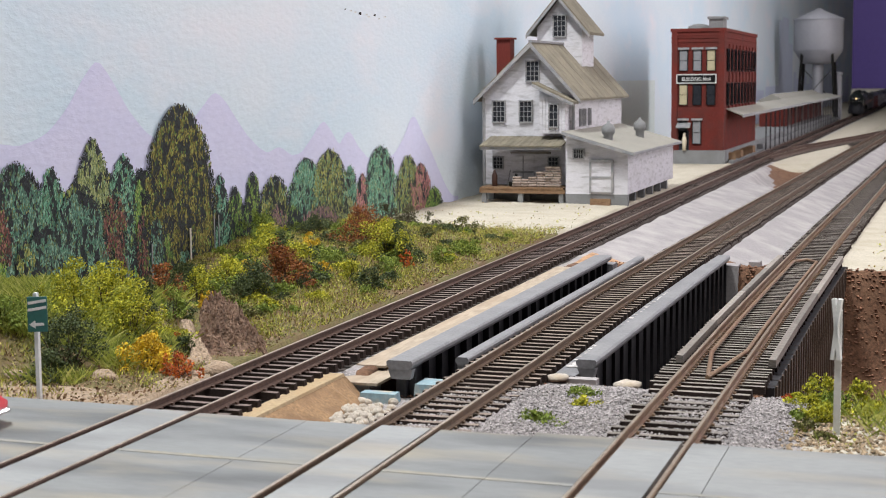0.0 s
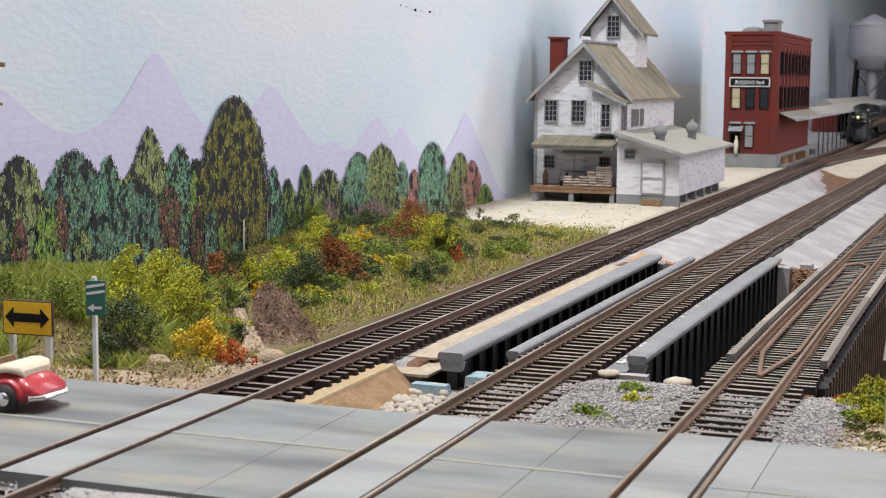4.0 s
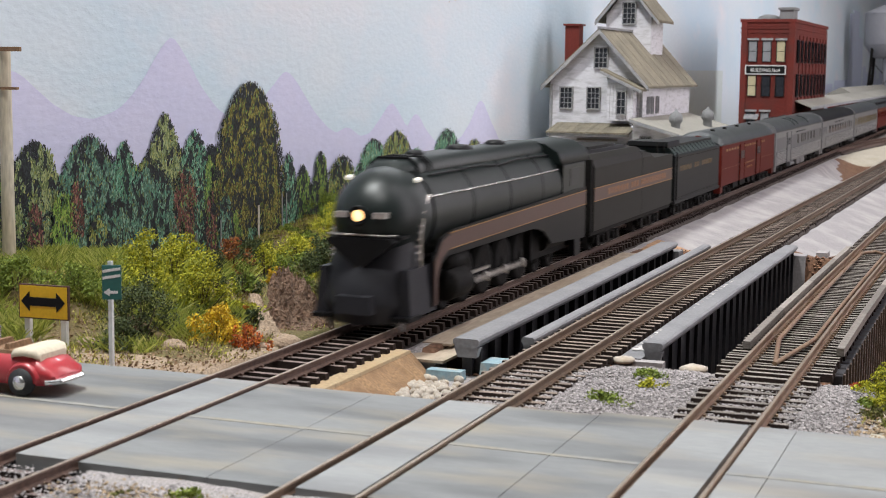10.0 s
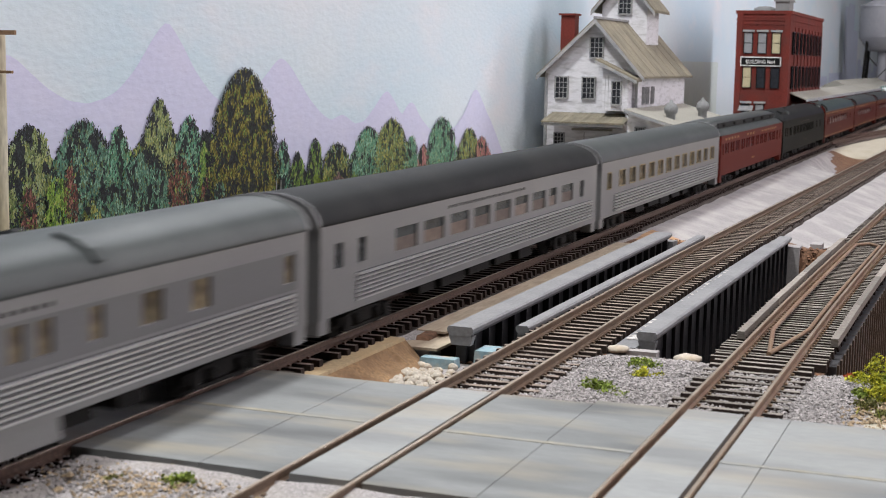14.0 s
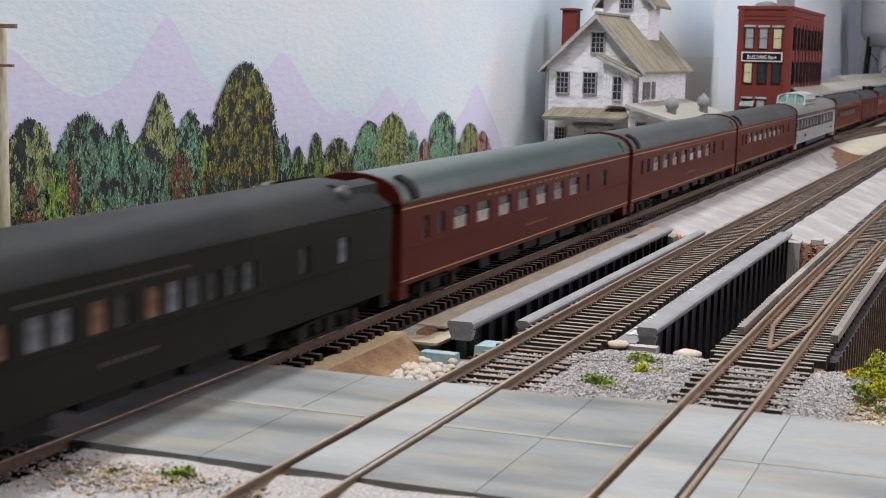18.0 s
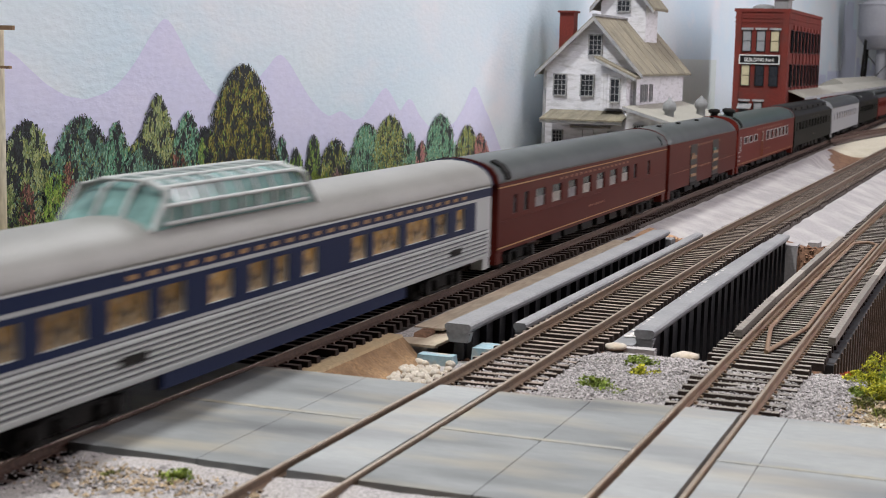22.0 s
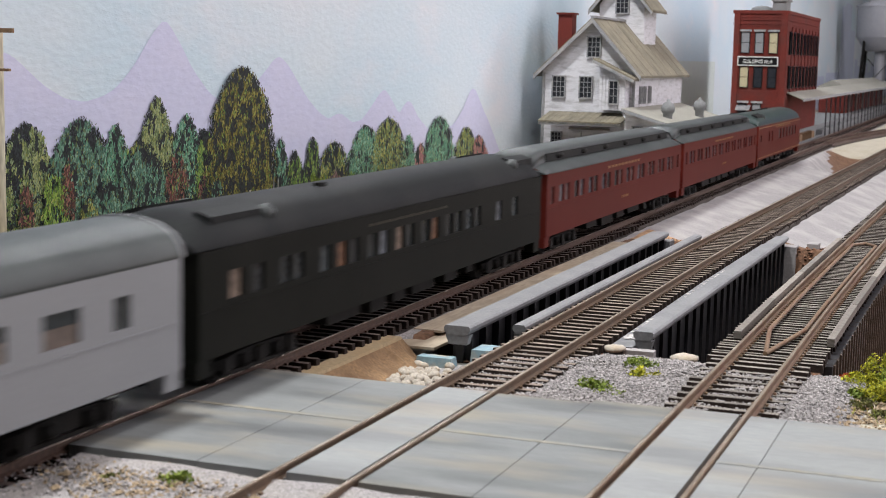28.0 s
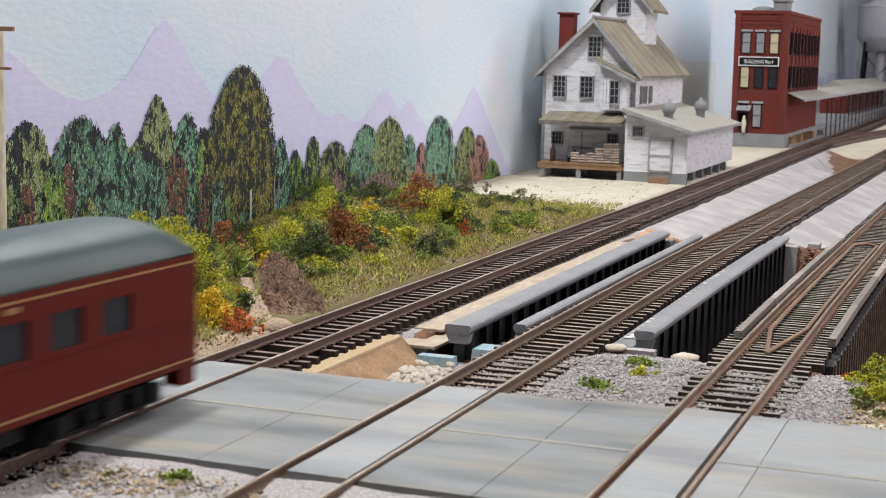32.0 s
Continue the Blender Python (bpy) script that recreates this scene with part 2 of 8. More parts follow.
PULLMAN = material("dark_olive_car_paint", (0.0085, 0.009, 0.0075), 0.5, 0, 1000, 0.15, 0.05, (0.014, 0.014, 0.012), 40, 0.5, spec=0.06)
GREY_CAR = material("light_grey_car_paint", (0.235, 0.24, 0.255), 0.45, 0, 1000, 0.06, 0.05, (0.25, 0.255, 0.27), 40, 0.5)
WHITE_CAR = material("cream_white_car_paint", (0.37, 0.38, 0.375), 0.45, 0, 1000, 0.06, 0.05, (0.30, 0.31, 0.31), 40, 0.5, spec=0.15)
NAVY = material("navy_window_band", (0.0085, 0.014, 0.042), 0.45, 0, 1000, 0.1, 0.03, spec=0.08)
PANE_CURTAIN = picked("curtained_sleeper_pane", ((0.030, 0.034, 0.036), (0.16, 0.085, 0.055), (0.055, 0.065, 0.070), (0.028, 0.03, 0.032), (0.20, 0.15, 0.12), (0.13, 0.14, 0.16)))
PANE_COACH = picked("coach_pane", ((0.045, 0.05, 0.055), (0.10, 0.11, 0.13), (0.06, 0.065, 0.07), (0.17, 0.17, 0.19), (0.16, 0.11, 0.11)))
PANE_SLATE = picked("slate_glass_pane", ((0.035, 0.042, 0.046), (0.06, 0.07, 0.075), (0.045, 0.05, 0.052)))
SEAT_PALE = picked("pale_seat_row_behind_glass", ((0.26, 0.235, 0.21), (0.20, 0.19, 0.18), (0.32, 0.30, 0.29), (0.16, 0.15, 0.15)), 0.6)
SEAT_BROWN = picked("brown_seat_row_behind_glass", ((0.17, 0.125, 0.10), (0.13, 0.10, 0.085), (0.21, 0.165, 0.14)), 0.6)
STEEL_DARK = material("dull_steel_window_panel", (0.150, 0.150, 0.158), 0.42, 0.5, 1000, 0.06, 0.04, (0.17, 0.17, 0.172), 40, 0.5)
FLUTE_SHADE = material("flute_gap_shade", (0.07, 0.07, 0.075), 0.6, 0.2, 900, 0.1, 0.05)
PANE_WARM = material("lit_car_window_pane", (0.22, 0.175, 0.11), 0.15, 0, 260, 0.6, 0.0, (0.05, 0.042, 0.032), 120, 0.8, each=0.4)
PANE_DARK = material("dark_building_pane", (0.022, 0.024, 0.030), 0.3, 0, 300, 0.4, 0.0, spec=0.15)
WHITE_WOOD = material("white_clapboard_paint", (0.62, 0.61, 0.65), 0.75, 0, 1400, 0.1, 0.3, (0.50, 0.49, 0.50), 90, 0.35, stretch=(0.35, 0.35, 1.6), stain2=(0.13, 0.12, 0.115), scale2=260, amount2=0.42)
GREY_TRIM = material("grey_weathered_trim", (0.23, 0.235, 0.25), 0.8, 0, 1200, 0.3, 0.3, (0.40, 0.38, 0.36), 150, 0.6)
TAN_ROOF = material("tan_rolled_roofing", (0.195, 0.172, 0.125), 0.9, 0, 1300, 0.3, 0.6, (0.125, 0.11, 0.085), 70, 0.7, each=0.14)
GREY_ROOF = material("pale_grey_roofing", (0.27, 0.26, 0.225), 0.85, 0, 1300, 0.16, 0.4, (0.24, 0.23, 0.205), 60, 0.7, each=0.12)
BROWN_WOOD = material("brown_timber", (0.20, 0.115, 0.06), 0.8, 0, 1200, 0.35, 0.4, (0.30, 0.2, 0.12), 120, 0.5)
RED_BRICK = material("red_brickwork", (0.135, 0.024, 0.0185), 0.85, 0, 1400, 0.3, 0.4, (0.085, 0.03, 0.026), 60, 0.6, spec=0.25)
STONE_GREY = material("grey_foundation", (0.21, 0.215, 0.22), 0.9, 0, 1100, 0.2, 0.4, (0.15, 0.15, 0.15), 80, 0.5)
TANK_GREY = material("grey_tank_paint", (0.30, 0.30, 0.33), 0.55, 0.2, 500, 0.1, 0.1, (0.22, 0.22, 0.25), 30, 0.5)
SACK = material("grey_cloth_sack", (0.36, 0.29, 0.25), 0.9, 0, 1400, 0.2, 0.4, each=0.15)
GREEN_SIGN = material("green_sign_paint", (0.025, 0.13, 0.115), 0.5, 0, 900, 0.1, 0.05)
YELLOW_SIGN = material("yellow_sign_paint", (0.72, 0.44, 0.01), 0.5, 0, 900, 0.08, 0.05)
WHITE_PAINT = material("white_paint", (0.72, 0.73, 0.72), 0.6, 0, 900, 0.08, 0.1, (0.55, 0.55, 0.52), 90, 0.4)
RED_TOY = material("red_toy_car_paint", (0.42, 0.035, 0.045), 0.35, 0, 900, 0.06, 0.03, coat=0.3)
CREAM = material("cream_plastic", (0.62, 0.55, 0.42), 0.6, 0, 900, 0.1, 0.1)
TYRE = material("black_tyre", (0.02, 0.02, 0.022), 0.7, 0, 900, 0.3, 0.1)
POLE_WOOD = material("bleached_pole_wood", (0.62, 0.58, 0.47), 0.85, 0, 900, 0.2, 0.3, (0.50, 0.30, 0.10), 35, 0.5, stretch=(1, 1, 0.2))
SKY = material("painted_sky", (0.675, 0.76, 0.825), 0.62, 0, 160, 0.025, 0.45, (0.50, 0.70, 0.84), 4.5, 0.7, depth=0.0009, stretch=(1, 1, 2.2), stain2=(0.76, 0.77, 0.82), scale2=9, amount2=0.9)
LILAC = material("painted_lilac_hills", (0.61, 0.625, 0.825), 0.62, 0, 160, 0.03, 0.4, (0.65, 0.65, 0.835), 22, 0.6, depth=0.0008, stretch=(1, 1, 2.2))
BUFF = material("painted_far_fields", (0.60, 0.68, 0.67), 0.62, 0, 160, 0.04, 0.3, (0.56, 0.64, 0.68), 12, 0.6, depth=0.0006)
HAZE_BLUE = material("painted_blue_skyline", (0.56, 0.63, 0.79), 0.65, 0, 160, 0.05, 0.3, (0.52, 0.57, 0.70), 14, 0.6, depth=0.0006)
PURPLE_WALL = material("purple_wall_paint", (0.13, 0.085, 0.33), 0.7, 0, 30, 0.05, 0.1, (0.15, 0.10, 0.36), 3, 0.5)
ROOM_WALL = material("pale_room_paint", (0.40, 0.40, 0.41), 0.85, 0, 30, 0.03, 0.1, (0.37, 0.37, 0.38), 2, 0.5)
CARPET = material("grey_floor_covering", (0.20, 0.20, 0.21), 0.95, 0, 300, 0.2, 0.3, (0.16, 0.16, 0.17), 3, 0.5)
LAMP_GLOW = glow("headlight_glow", (1.0, 0.62, 0.27), 3.2)
MARKER_GLOW = glow("marker_lamp_glow", (1.0, 0.95, 0.85), 0.6)

# ---- mesh helpers ----


class Mesh:
    """Collects faces for one mesh."""

    def __init__(self):
        self.v, self.f, self.smooth = [], [], []

    def face(self, *pts, smooth=False):
        k = len(self.v)
        self.v += [tuple(p) for p in pts]
        self.f.append(tuple(range(k, k + len(pts))))
        self.smooth.append(smooth)

    def shell(self, verts, faces, smooth=False):
        k = len(self.v)
        self.v += [tuple(p) for p in verts]
        self.f += [tuple(i + k for i in q) for q in faces]
        self.smooth += [smooth] * len(faces)
        return self

    def box(self, x0, x1, y0, y1, z0, z1, taper=0.0):
        a, t = [], taper
        for z, s in ((z0, 0), (z1, t)):
            a += [(x0 + s, y0 + s, z), (x1 - s, y0 + s, z), (x1 - s, y1 - s, z), (x0 + s, y1 - s, z)]
        return self.shell(a, [(3, 2, 1, 0), (4, 5, 6, 7), (0, 1, 5, 4), (1, 2, 6, 5), (2, 3, 7, 6), (3, 0, 4, 7)])

    def prism(self, outline, axis, a, b, smooth=False):
        """Extrudes a closed outline of pairs along an axis from a to b. Axis y: pairs are (x, z); x: (y, z); z: (x, y)."""
        put = {"x": lambda u, w, s: (s, u, w), "y": lambda u, w, s: (u, s, w), "z": lambda u, w, s: (u, w, s)}[axis]
        n = len(outline)
        verts = [put(u, w, a) for u, w in outline] + [put(u, w, b) for u, w in outline]
        self.shell(verts, [(i, (i + 1) % n, n + (i + 1) % n, n + i) for i in range(n)], smooth)
        self.shell(verts, [tuple(range(n))[::-1], tuple(range(n, 2 * n))])
        return self

    def loft(self, rings, smooth=True, caps=True):
        n = len(rings[0])
        verts = [p for r in rings for p in r]
        faces = [(k * n + i, k * n + (i + 1) % n, (k + 1) * n + (i + 1) % n, (k + 1) * n + i)
                 for k in range(len(rings) - 1) for i in range(n)]
        self.shell(verts, faces, smooth)
        if caps:
            self.shell(list(rings[0]), [tuple(range(n))[::-1]])
            self.shell(list(rings[-1]), [tuple(range(n))])
        return self

    def tube(self, p, q, r, seg=8, r2=None):
        p, q = Vector(p), Vector(q)
        d = (q - p).normalized()
        a = d.orthogonal().normalized()
        b = d.cross(a)
        ring = [[c + (a * math.cos(6.2832 * i / seg) + b * math.sin(6.2832 * i / seg)) * s for i in range(seg)]
                for c, s in ((p, r), (q, r if r2 is None else r2))]
        return self.loft(ring)

    def path(self, pts, r, seg=6):
        for p, q in zip(pts, pts[1:]):
            self.tube(p, q, r, seg)
        return self

    def lathe(self, profile, centre, axis="z", seg=20):
        """Turns (radius, height) pairs round an axis."""
        rings = []
        for r, h in profile:
            ring = []
            for i in range(seg):
                c, s = r * math.cos(6.2832 * i / seg), r * math.sin(6.2832 * i / seg)
                o = {"z": (c, s, h), "x": (h, c, s), "y": (c, h, s)}[axis]
                ring.append((centre[0] + o[0], centre[1] + o[1], centre[2] + o[2]))
            rings.append(ring)
        return self.loft(rings)

    def rock(self, c, r, rng, flat=0.7):
        """A rough stone: an uneven octahedron with its edges split once."""
        dirs = [(1, 0, 0), (-1, 0, 0), (0, 1, 0), (0, -1, 0), (0, 0, 1), (0, 0, -1)]
        vs = []
        for d in dirs + [(1, 1, 0), (-1, 1, 0), (-1, -1, 0), (1, -1, 0)]:
            d = Vector(d).normalized() * r * rng.uniform(0.75, 1.2)
            vs.append((c[0] + d.x, c[1] + d.y, c[2] + d.z * flat))
        q = [0, 6, 2, 7, 1, 8, 3, 9]
        f = [(q[i], q[(i + 1) % 8], 4) for i in range(8)] + [(q[(i + 1) % 8], q[i], 5) for i in range(8)]
        return self.shell(vs, f)

    def pebble(self, r, seed, flat=0.8):
        """A rounded, slightly lumpy stone."""
        rings = []
        for j in range(6):
            p = math.pi * j / 5
            rr = max(0.02, math.sin(p))
            rings.append([tuple(Vector((rr * math.cos(6.2832 * i / 9), rr * math.sin(6.2832 * i / 9), -math.cos(p) * flat)) * r * (1 + 0.28 * noise.noise((math.cos(i * 0.7) * 1.3 + seed, math.sin(i * 0.7) * 1.3, j * 0.6)))) for i in range(9)])
        return self.loft(rings)

    def data(self, name, mat):
        me = bpy.data.meshes.new(name)
        me.from_pydata(self.v, [], self.f)
        me.polygons.foreach_set("use_smooth", self.smooth)
        me.materials.append(mat)
        me.update()
        return me


def part(name, mesh, mat, parent, label="", place=None):
    ob = new(name, mesh.data(name, mat) if isinstance(mesh, Mesh) else mesh)
    ob.parent = parent
    if place is not None:
        ob.matrix_basis = place if isinstance(place, Matrix) else Matrix.Translation(place)
    if label:
        tagged(ob, label)
    return ob


def thing(name, label, category, place=(0, 0, 0), group="", kind=""):
    ob = new(name)
    ob.empty_display_size = 0.01
    ob.matrix_basis = place if isinstance(place, Matrix) else Matrix.Translation(place)
    return tagged(ob, label, category, group, kind)


def solid(name, mesh, mat, label, category, kind="", place=(0, 0, 0)):
    ob = new(name, mesh.data(name, mat))
    ob.matrix_basis = Matrix.Translation(place)
    return tagged(ob, label, category, "", kind)


def ease(a, b, x):
    x = min(1, max(0, (x - a) / (b - a)))
    return x * x * (3 - 2 * x)


# ---- the plan of the tracks ----
def track_1(y):
    return -0.2022


def track_2(y):
    return -0.1315 + 0.019 * max(0, y - 0.62) ** 1.15


def track_3(y):
    return -0.0662 + 0.016 * max(0, y - 0.55) ** 1.3


GAP0, GAP1 = 0.452, 0.768  # the gap that the bridges span
WALL_X = -0.362            # the backdrop's face

# ---- room ----
room = Mesh().box(-3.0, 4.0, -9.5, 12.6, -1.0, -0.98)
solid("floor", room, CARPET, "grey carpeted floor under the layout", "floor", "structure")
solid("ceiling", Mesh().box(-3.0, 4.0, -9.5, 12.6, 1.7, 1.72), ROOM_WALL, "plain pale ceiling over the layout", "ceiling", "structure")
solid("wall_west", Mesh().box(-3.05, -3.0, -9.5, 12.6, -1.0, 1.7), ROOM_WALL, "plain pale room wall", "wall", "structure")
solid("wall_east", Mesh().box(4.0, 4.05, -9.5, 12.6, -1.0, 1.7), ROOM_WALL, "plain pale room wall", "wall", "structure")
solid("wall_south", Mesh().box(-3.0, 4.0, -9.55, -9.5, -1.0, 1.7), ROOM_WALL, "plain pale room wall", "wall", "structure")
solid("wall_north", Mesh().box(-3.0, 4.0, 12.6, 12.65, -1.0, 1.7), PURPLE_WALL, "deep purple painted end wall", "wall", "structure")


ROAD0, ROAD1 = 0.274, 0.365


# ---- ground: one sheet with the gap cut into it and a hillside along the backdrop ----
def ground_z(x, y):
    n1 = noise.noise((x * 45, y * 45, 0.3)) * 0.0016 + noise.noise((x * 170, y * 170, 3.3)) * 0.0007
    z = -0.0062
    if x < -0.222:
        hill = ease(-0.226, -0.30, x)
        y2 = y + 0.02 * noise.noise((x * 30, y * 30, 7))
        mound = ease(-0.258, -0.305, x) * ease(0.400, 0.440, y) * (1 - ease(0.49, 0.57, y2))
        slope = hill * ease(0.0, 0.10, y2 - 0.455 + (x + 0.228) * 1.35) * (1 - ease(0.78, 0.90, y)) * (1 - 0.3 * ease(-0.31, WALL_X, x))
        gully = ease(-0.25, -0.31, x) * math.exp(-((y - 0.600) / 0.045) ** 2)
        z += 0.003 + 0.0135 * mound + 0.0105 * slope - 0.007 * gully
        lumps = max(mound, slope)
        return z + n1 * (0.6 + 1.7 * lumps) + 0.0016 * lumps * noise.noise((x * 90, y * 90, 4))
    cut = ease(GAP0, GAP0 + 0.016, y + 0.3 * n1) * (1 - ease(GAP1 - 0.016, GAP1, y + 0.3 * n1)) * ease(-0.1800, -0.174, x)
    z -= 0.060 * cut
    if 0.366 < y < 0.458:
        z -= 0.0065 * ease(-0.1860, -0.1830, x) * (1 - ease(-0.156, -0.148, x)) * ease(0.366, 0.376, y)
    if y < ROAD0 and x > -0.19:
        z += 0.0037 + 0.0011 * ease(ROAD0 - 0.014, ROAD0 - 0.003, y)
    if 0.366 < y < 0.455 and -0.150 < x < -0.036:
        z += 0.0023 * (1 - ease(0.430, 0.452, y)) * ease(-0.150, -0.146, x) * (1 - ease(-0.042, -0.036, x))
    if y > 0.30 and x > -0.04:
        z += 0.004 * ease(-0.035, 0.03, x) * ease(0.37, 0.40, y)
    trough = 0
    if y > GAP1:
        for a, b in ((track_1(y) + 0.02, track_2(y) - 0.019), (track_2(y) + 0.019, track_3(y) - 0.02)):
            if a < x < b:
                u = (x - a) / (b - a)
                trough = 0.0075 * min(u / 0.8, (1 - u) / 0.2) * ease(GAP1, GAP1 + 0.05, y)
                if x < -0.13:
                    trough = trough * (1 - ease(1.66, 1.72, y)) + 0.012 * math.sin(math.pi * u) * ease(1.42, 1.50, y) * (1 - ease(1.66, 1.72, y))
                n1 *= 0.12
    return z - trough + n1 * (0.5 + cut)


def ground_sheet():
    xs = sorted({round(v, 4) for v in list(np.arange(-0.40, 0.14, 0.004)) + [-2.6, -1.6, -0.8, 0.2, 0.35, 0.6, 1.0]} | {-0.2222, -0.2214, -0.1795, -0.1775, -0.1755})
    ys = sorted({round(v, 4) for v in list(np.arange(0.20, 1.16, 0.004)) + list(np.arange(1.18, 2.4, 0.03)) + [-9.4, -5, -2, -0.6, 0, 0.1, 2.6, 3, 3.6, 4.5, 6, 8, 10, 12.5]} | {0.453, 0.457, 0.763, 0.767})
    m = Mesh()
    verts = [(x, y, ground_z(x, y)) for y in ys for x in xs]
    n = len(xs)
    zones = {}
    for j in range(len(ys) - 1):
        for i in range(n - 1):
            x, y = (xs[i] + xs[i + 1]) / 2, (ys[j] + ys[j + 1]) / 2
            if x < -0.2185:
                k = 0 if y < 0.88 + 0.05 * noise.noise((x * 25, y * 25, 0)) and y > 0.395 + 0.02 * noise.noise((x * 50, y * 50, 2)) else 1
                k = 7 if (y < 0.43 and k == 1) or (x > -0.232 and y < 0.43) else k
            elif GAP0 - 0.002 < y < GAP1 + 0.002 and x > -0.185:
                k = 3
            elif -0.2185 < x < -0.186 and y > 0.366:
                k = 5
            elif y > GAP1:
                k = 2 if x < -0.05 else 1
                if track_1(y) + 0.02 < x < track_2(y) - 0.018:
                    k = 6 if y < 0.815 + 0.03 * noise.noise((x * 60, y * 60, 4)) else 3 if 1.43 < y < 1.68 and x > -0.181 + 0.143 * (1.663 - y) else 1 if y > 1.66 else 2
                elif track_2(y) + 0.018 < x < track_3(y) - 0.02 and y < 0.80:
                    k = 3
            else:
                k = 4 if x < -0.03 else 1
            zones.setdefault(k, []).append((j * n + i, j * n + i + 1, (j + 1) * n + i + 1, (j + 1) * n + i))
    order = sorted(zones)
    m.shell(verts, [f for k in order for f in zones[k]], True)
    me = m.data("ground", GRASS_SOIL)
    for mat in (CREAM_GRIT, PLASTER, EARTH, BALLAST_GREY, BALLAST_DARK, TAN_EARTH, DIRT):
        me.materials.append(mat)
    idx = [k for k in order for f in zones[k]]
    me.polygons.foreach_set("material_index", idx)
    ob = new("ground", me)
    tagged(ob, "layout ground of soil, grit and grey plaster", "ground", "", "structure")


DIRT = material("tan_roadside_dirt", (0.31, 0.235, 0.165), 0.95, 0, 900, 0.4, 1.0, (0.22, 0.15, 0.095), 90, 0.7)
TAN_EARTH = material("tan_crumbly_earth", (0.42, 0.25, 0.14), 0.95, 0, 700, 0.35, 1.0, (0.28, 0.15, 0.08), 150, 0.6)
GRASS_SOIL = material("mossy_soil", (0.12, 0.105, 0.035), 0.95, 0, 900, 0.5, 0.9, (0.13, 0.075, 0.042), 60, 0.9)
CREAM_GRIT = material("cream_grit_ground", (0.47, 0.43, 0.35), 0.95, 0, 1100, 0.22, 0.9, (0.35, 0.30, 0.215), 60, 0.5)
BALLAST_GREY = material("grey_ballast_bed", (0.30, 0.28, 0.28), 0.95, 0, 1500, 0.45, 1.0, (0.34, 0.30, 0.26), 90, 0.4)
ground_sheet()

# ---- backdrop: a board with painted hills ----
solid("backdrop", Mesh().box(WALL_X - 0.012, WALL_X, -0.30, 2.2, -0.03, 0.215).box(WALL_X - 0.012, WALL_X, 2.2, 6.2, -0.03, 0.40), SKY, "pale blue painted sky backdrop board", "backdrop", "structure")


def painted_hills():
    """The lilac ridge, as a thin layer of paint: a sum of humps (place, height, width)."""
    humps = ((0.36, 0.078, 0.04), (0.476, 0.0848, 0.027), (0.5934, 0.0995, 0.029), (0.708, 0.0845, 0.033), (0.784, 0.0530, 0.016), (0.850, 0.0655, 0.027), (0.890, 0.058, 0.022), (1.014, 0.0648, 0.026))

    def top(y):
        z = base = 0.037 + 0.027 * (1 - ease(0.55, 0.95, y))
        for c, h, w in humps:
            z = max(z, base + (h - base) * math.exp(-abs((y - c) / w) ** 1.7))
        return z + 0.0008 * noise.noise((0, y * 90, 1))
    m = Mesh()
    ys = np.arange(0.0, 1.12, 0.004)
    for a, b in zip(ys, ys[1:]):
        fa, fb = 1 - ease(1.04, 1.11, a), 1 - ease(1.04, 1.11, b)
        m.face((WALL_X + 0.0004, a, -0.01), (WALL_X + 0.0004, b, -0.01), (WALL_X + 0.0004, b, top(b) * fb), (WALL_X + 0.0004, a, top(a) * fa))
    solid("painted_hills", m, LILAC, "lilac hills painted on the backdrop board", "backdrop", "structure")
    f = Mesh().box(WALL_X, WALL_X + 0.0004, 1.26, 1.95, -0.01, 0.088)
    solid("painted_fields", f, BUFF, "pale green fields painted on the backdrop", "backdrop", "structure")
    s = Mesh()
    rng = random.Random(5)
    y = 2.1
    while y < 6:
        w = rng.uniform(0.05, 0.16)
        h = rng.uniform(0.05, 0.12) + (0.12 if rng.random() < 0.25 else 0)
        s.box(WALL_X, WALL_X + 0.0004 + rng.random() * 0.0002, y, y + w, -0.01, h)
        y += w * rng.uniform(0.7, 1.3)
    solid("painted_skyline", s, HAZE_BLUE, "hazy blue skyline painted on the backdrop", "backdrop", "structure")


painted_hills()


def paint_tears():
    """Flakes where the backdrop's paint has torn along its upper edge."""
    rng = random.Random(2)
    board = bpy.data.objects["backdrop"]
    for k in range(9):
        y, z = 0.885 + k * 0.009 + rng.uniform(-0.003, 0.003), 0.1345 - k * 0.0003 + rng.uniform(-0.001, 0.001)
        w, h = rng.uniform(0.002, 0.006), rng.uniform(0.0005, 0.0012)
        x = WALL_X + 0.0001
        m = Mesh().shell([(x, y, z), (x, y + w, z - h * 0.4), (x, y + w * 1.1, z + h * 0.5), (x, y + w * 0.3, z + h), (x + 0.0009, y + w * 0.5, z + h * 1.3)], [(0, 1, 2, 3), (3, 2, 4), (0, 3, 4), (2, 1, 4)])
        part("paint_tear", m, GRIME if k % 3 == 0 else WHITE_PAINT, board)


paint_tears()

# ---- road crossing ----
PANEL_TOP = -0.0008


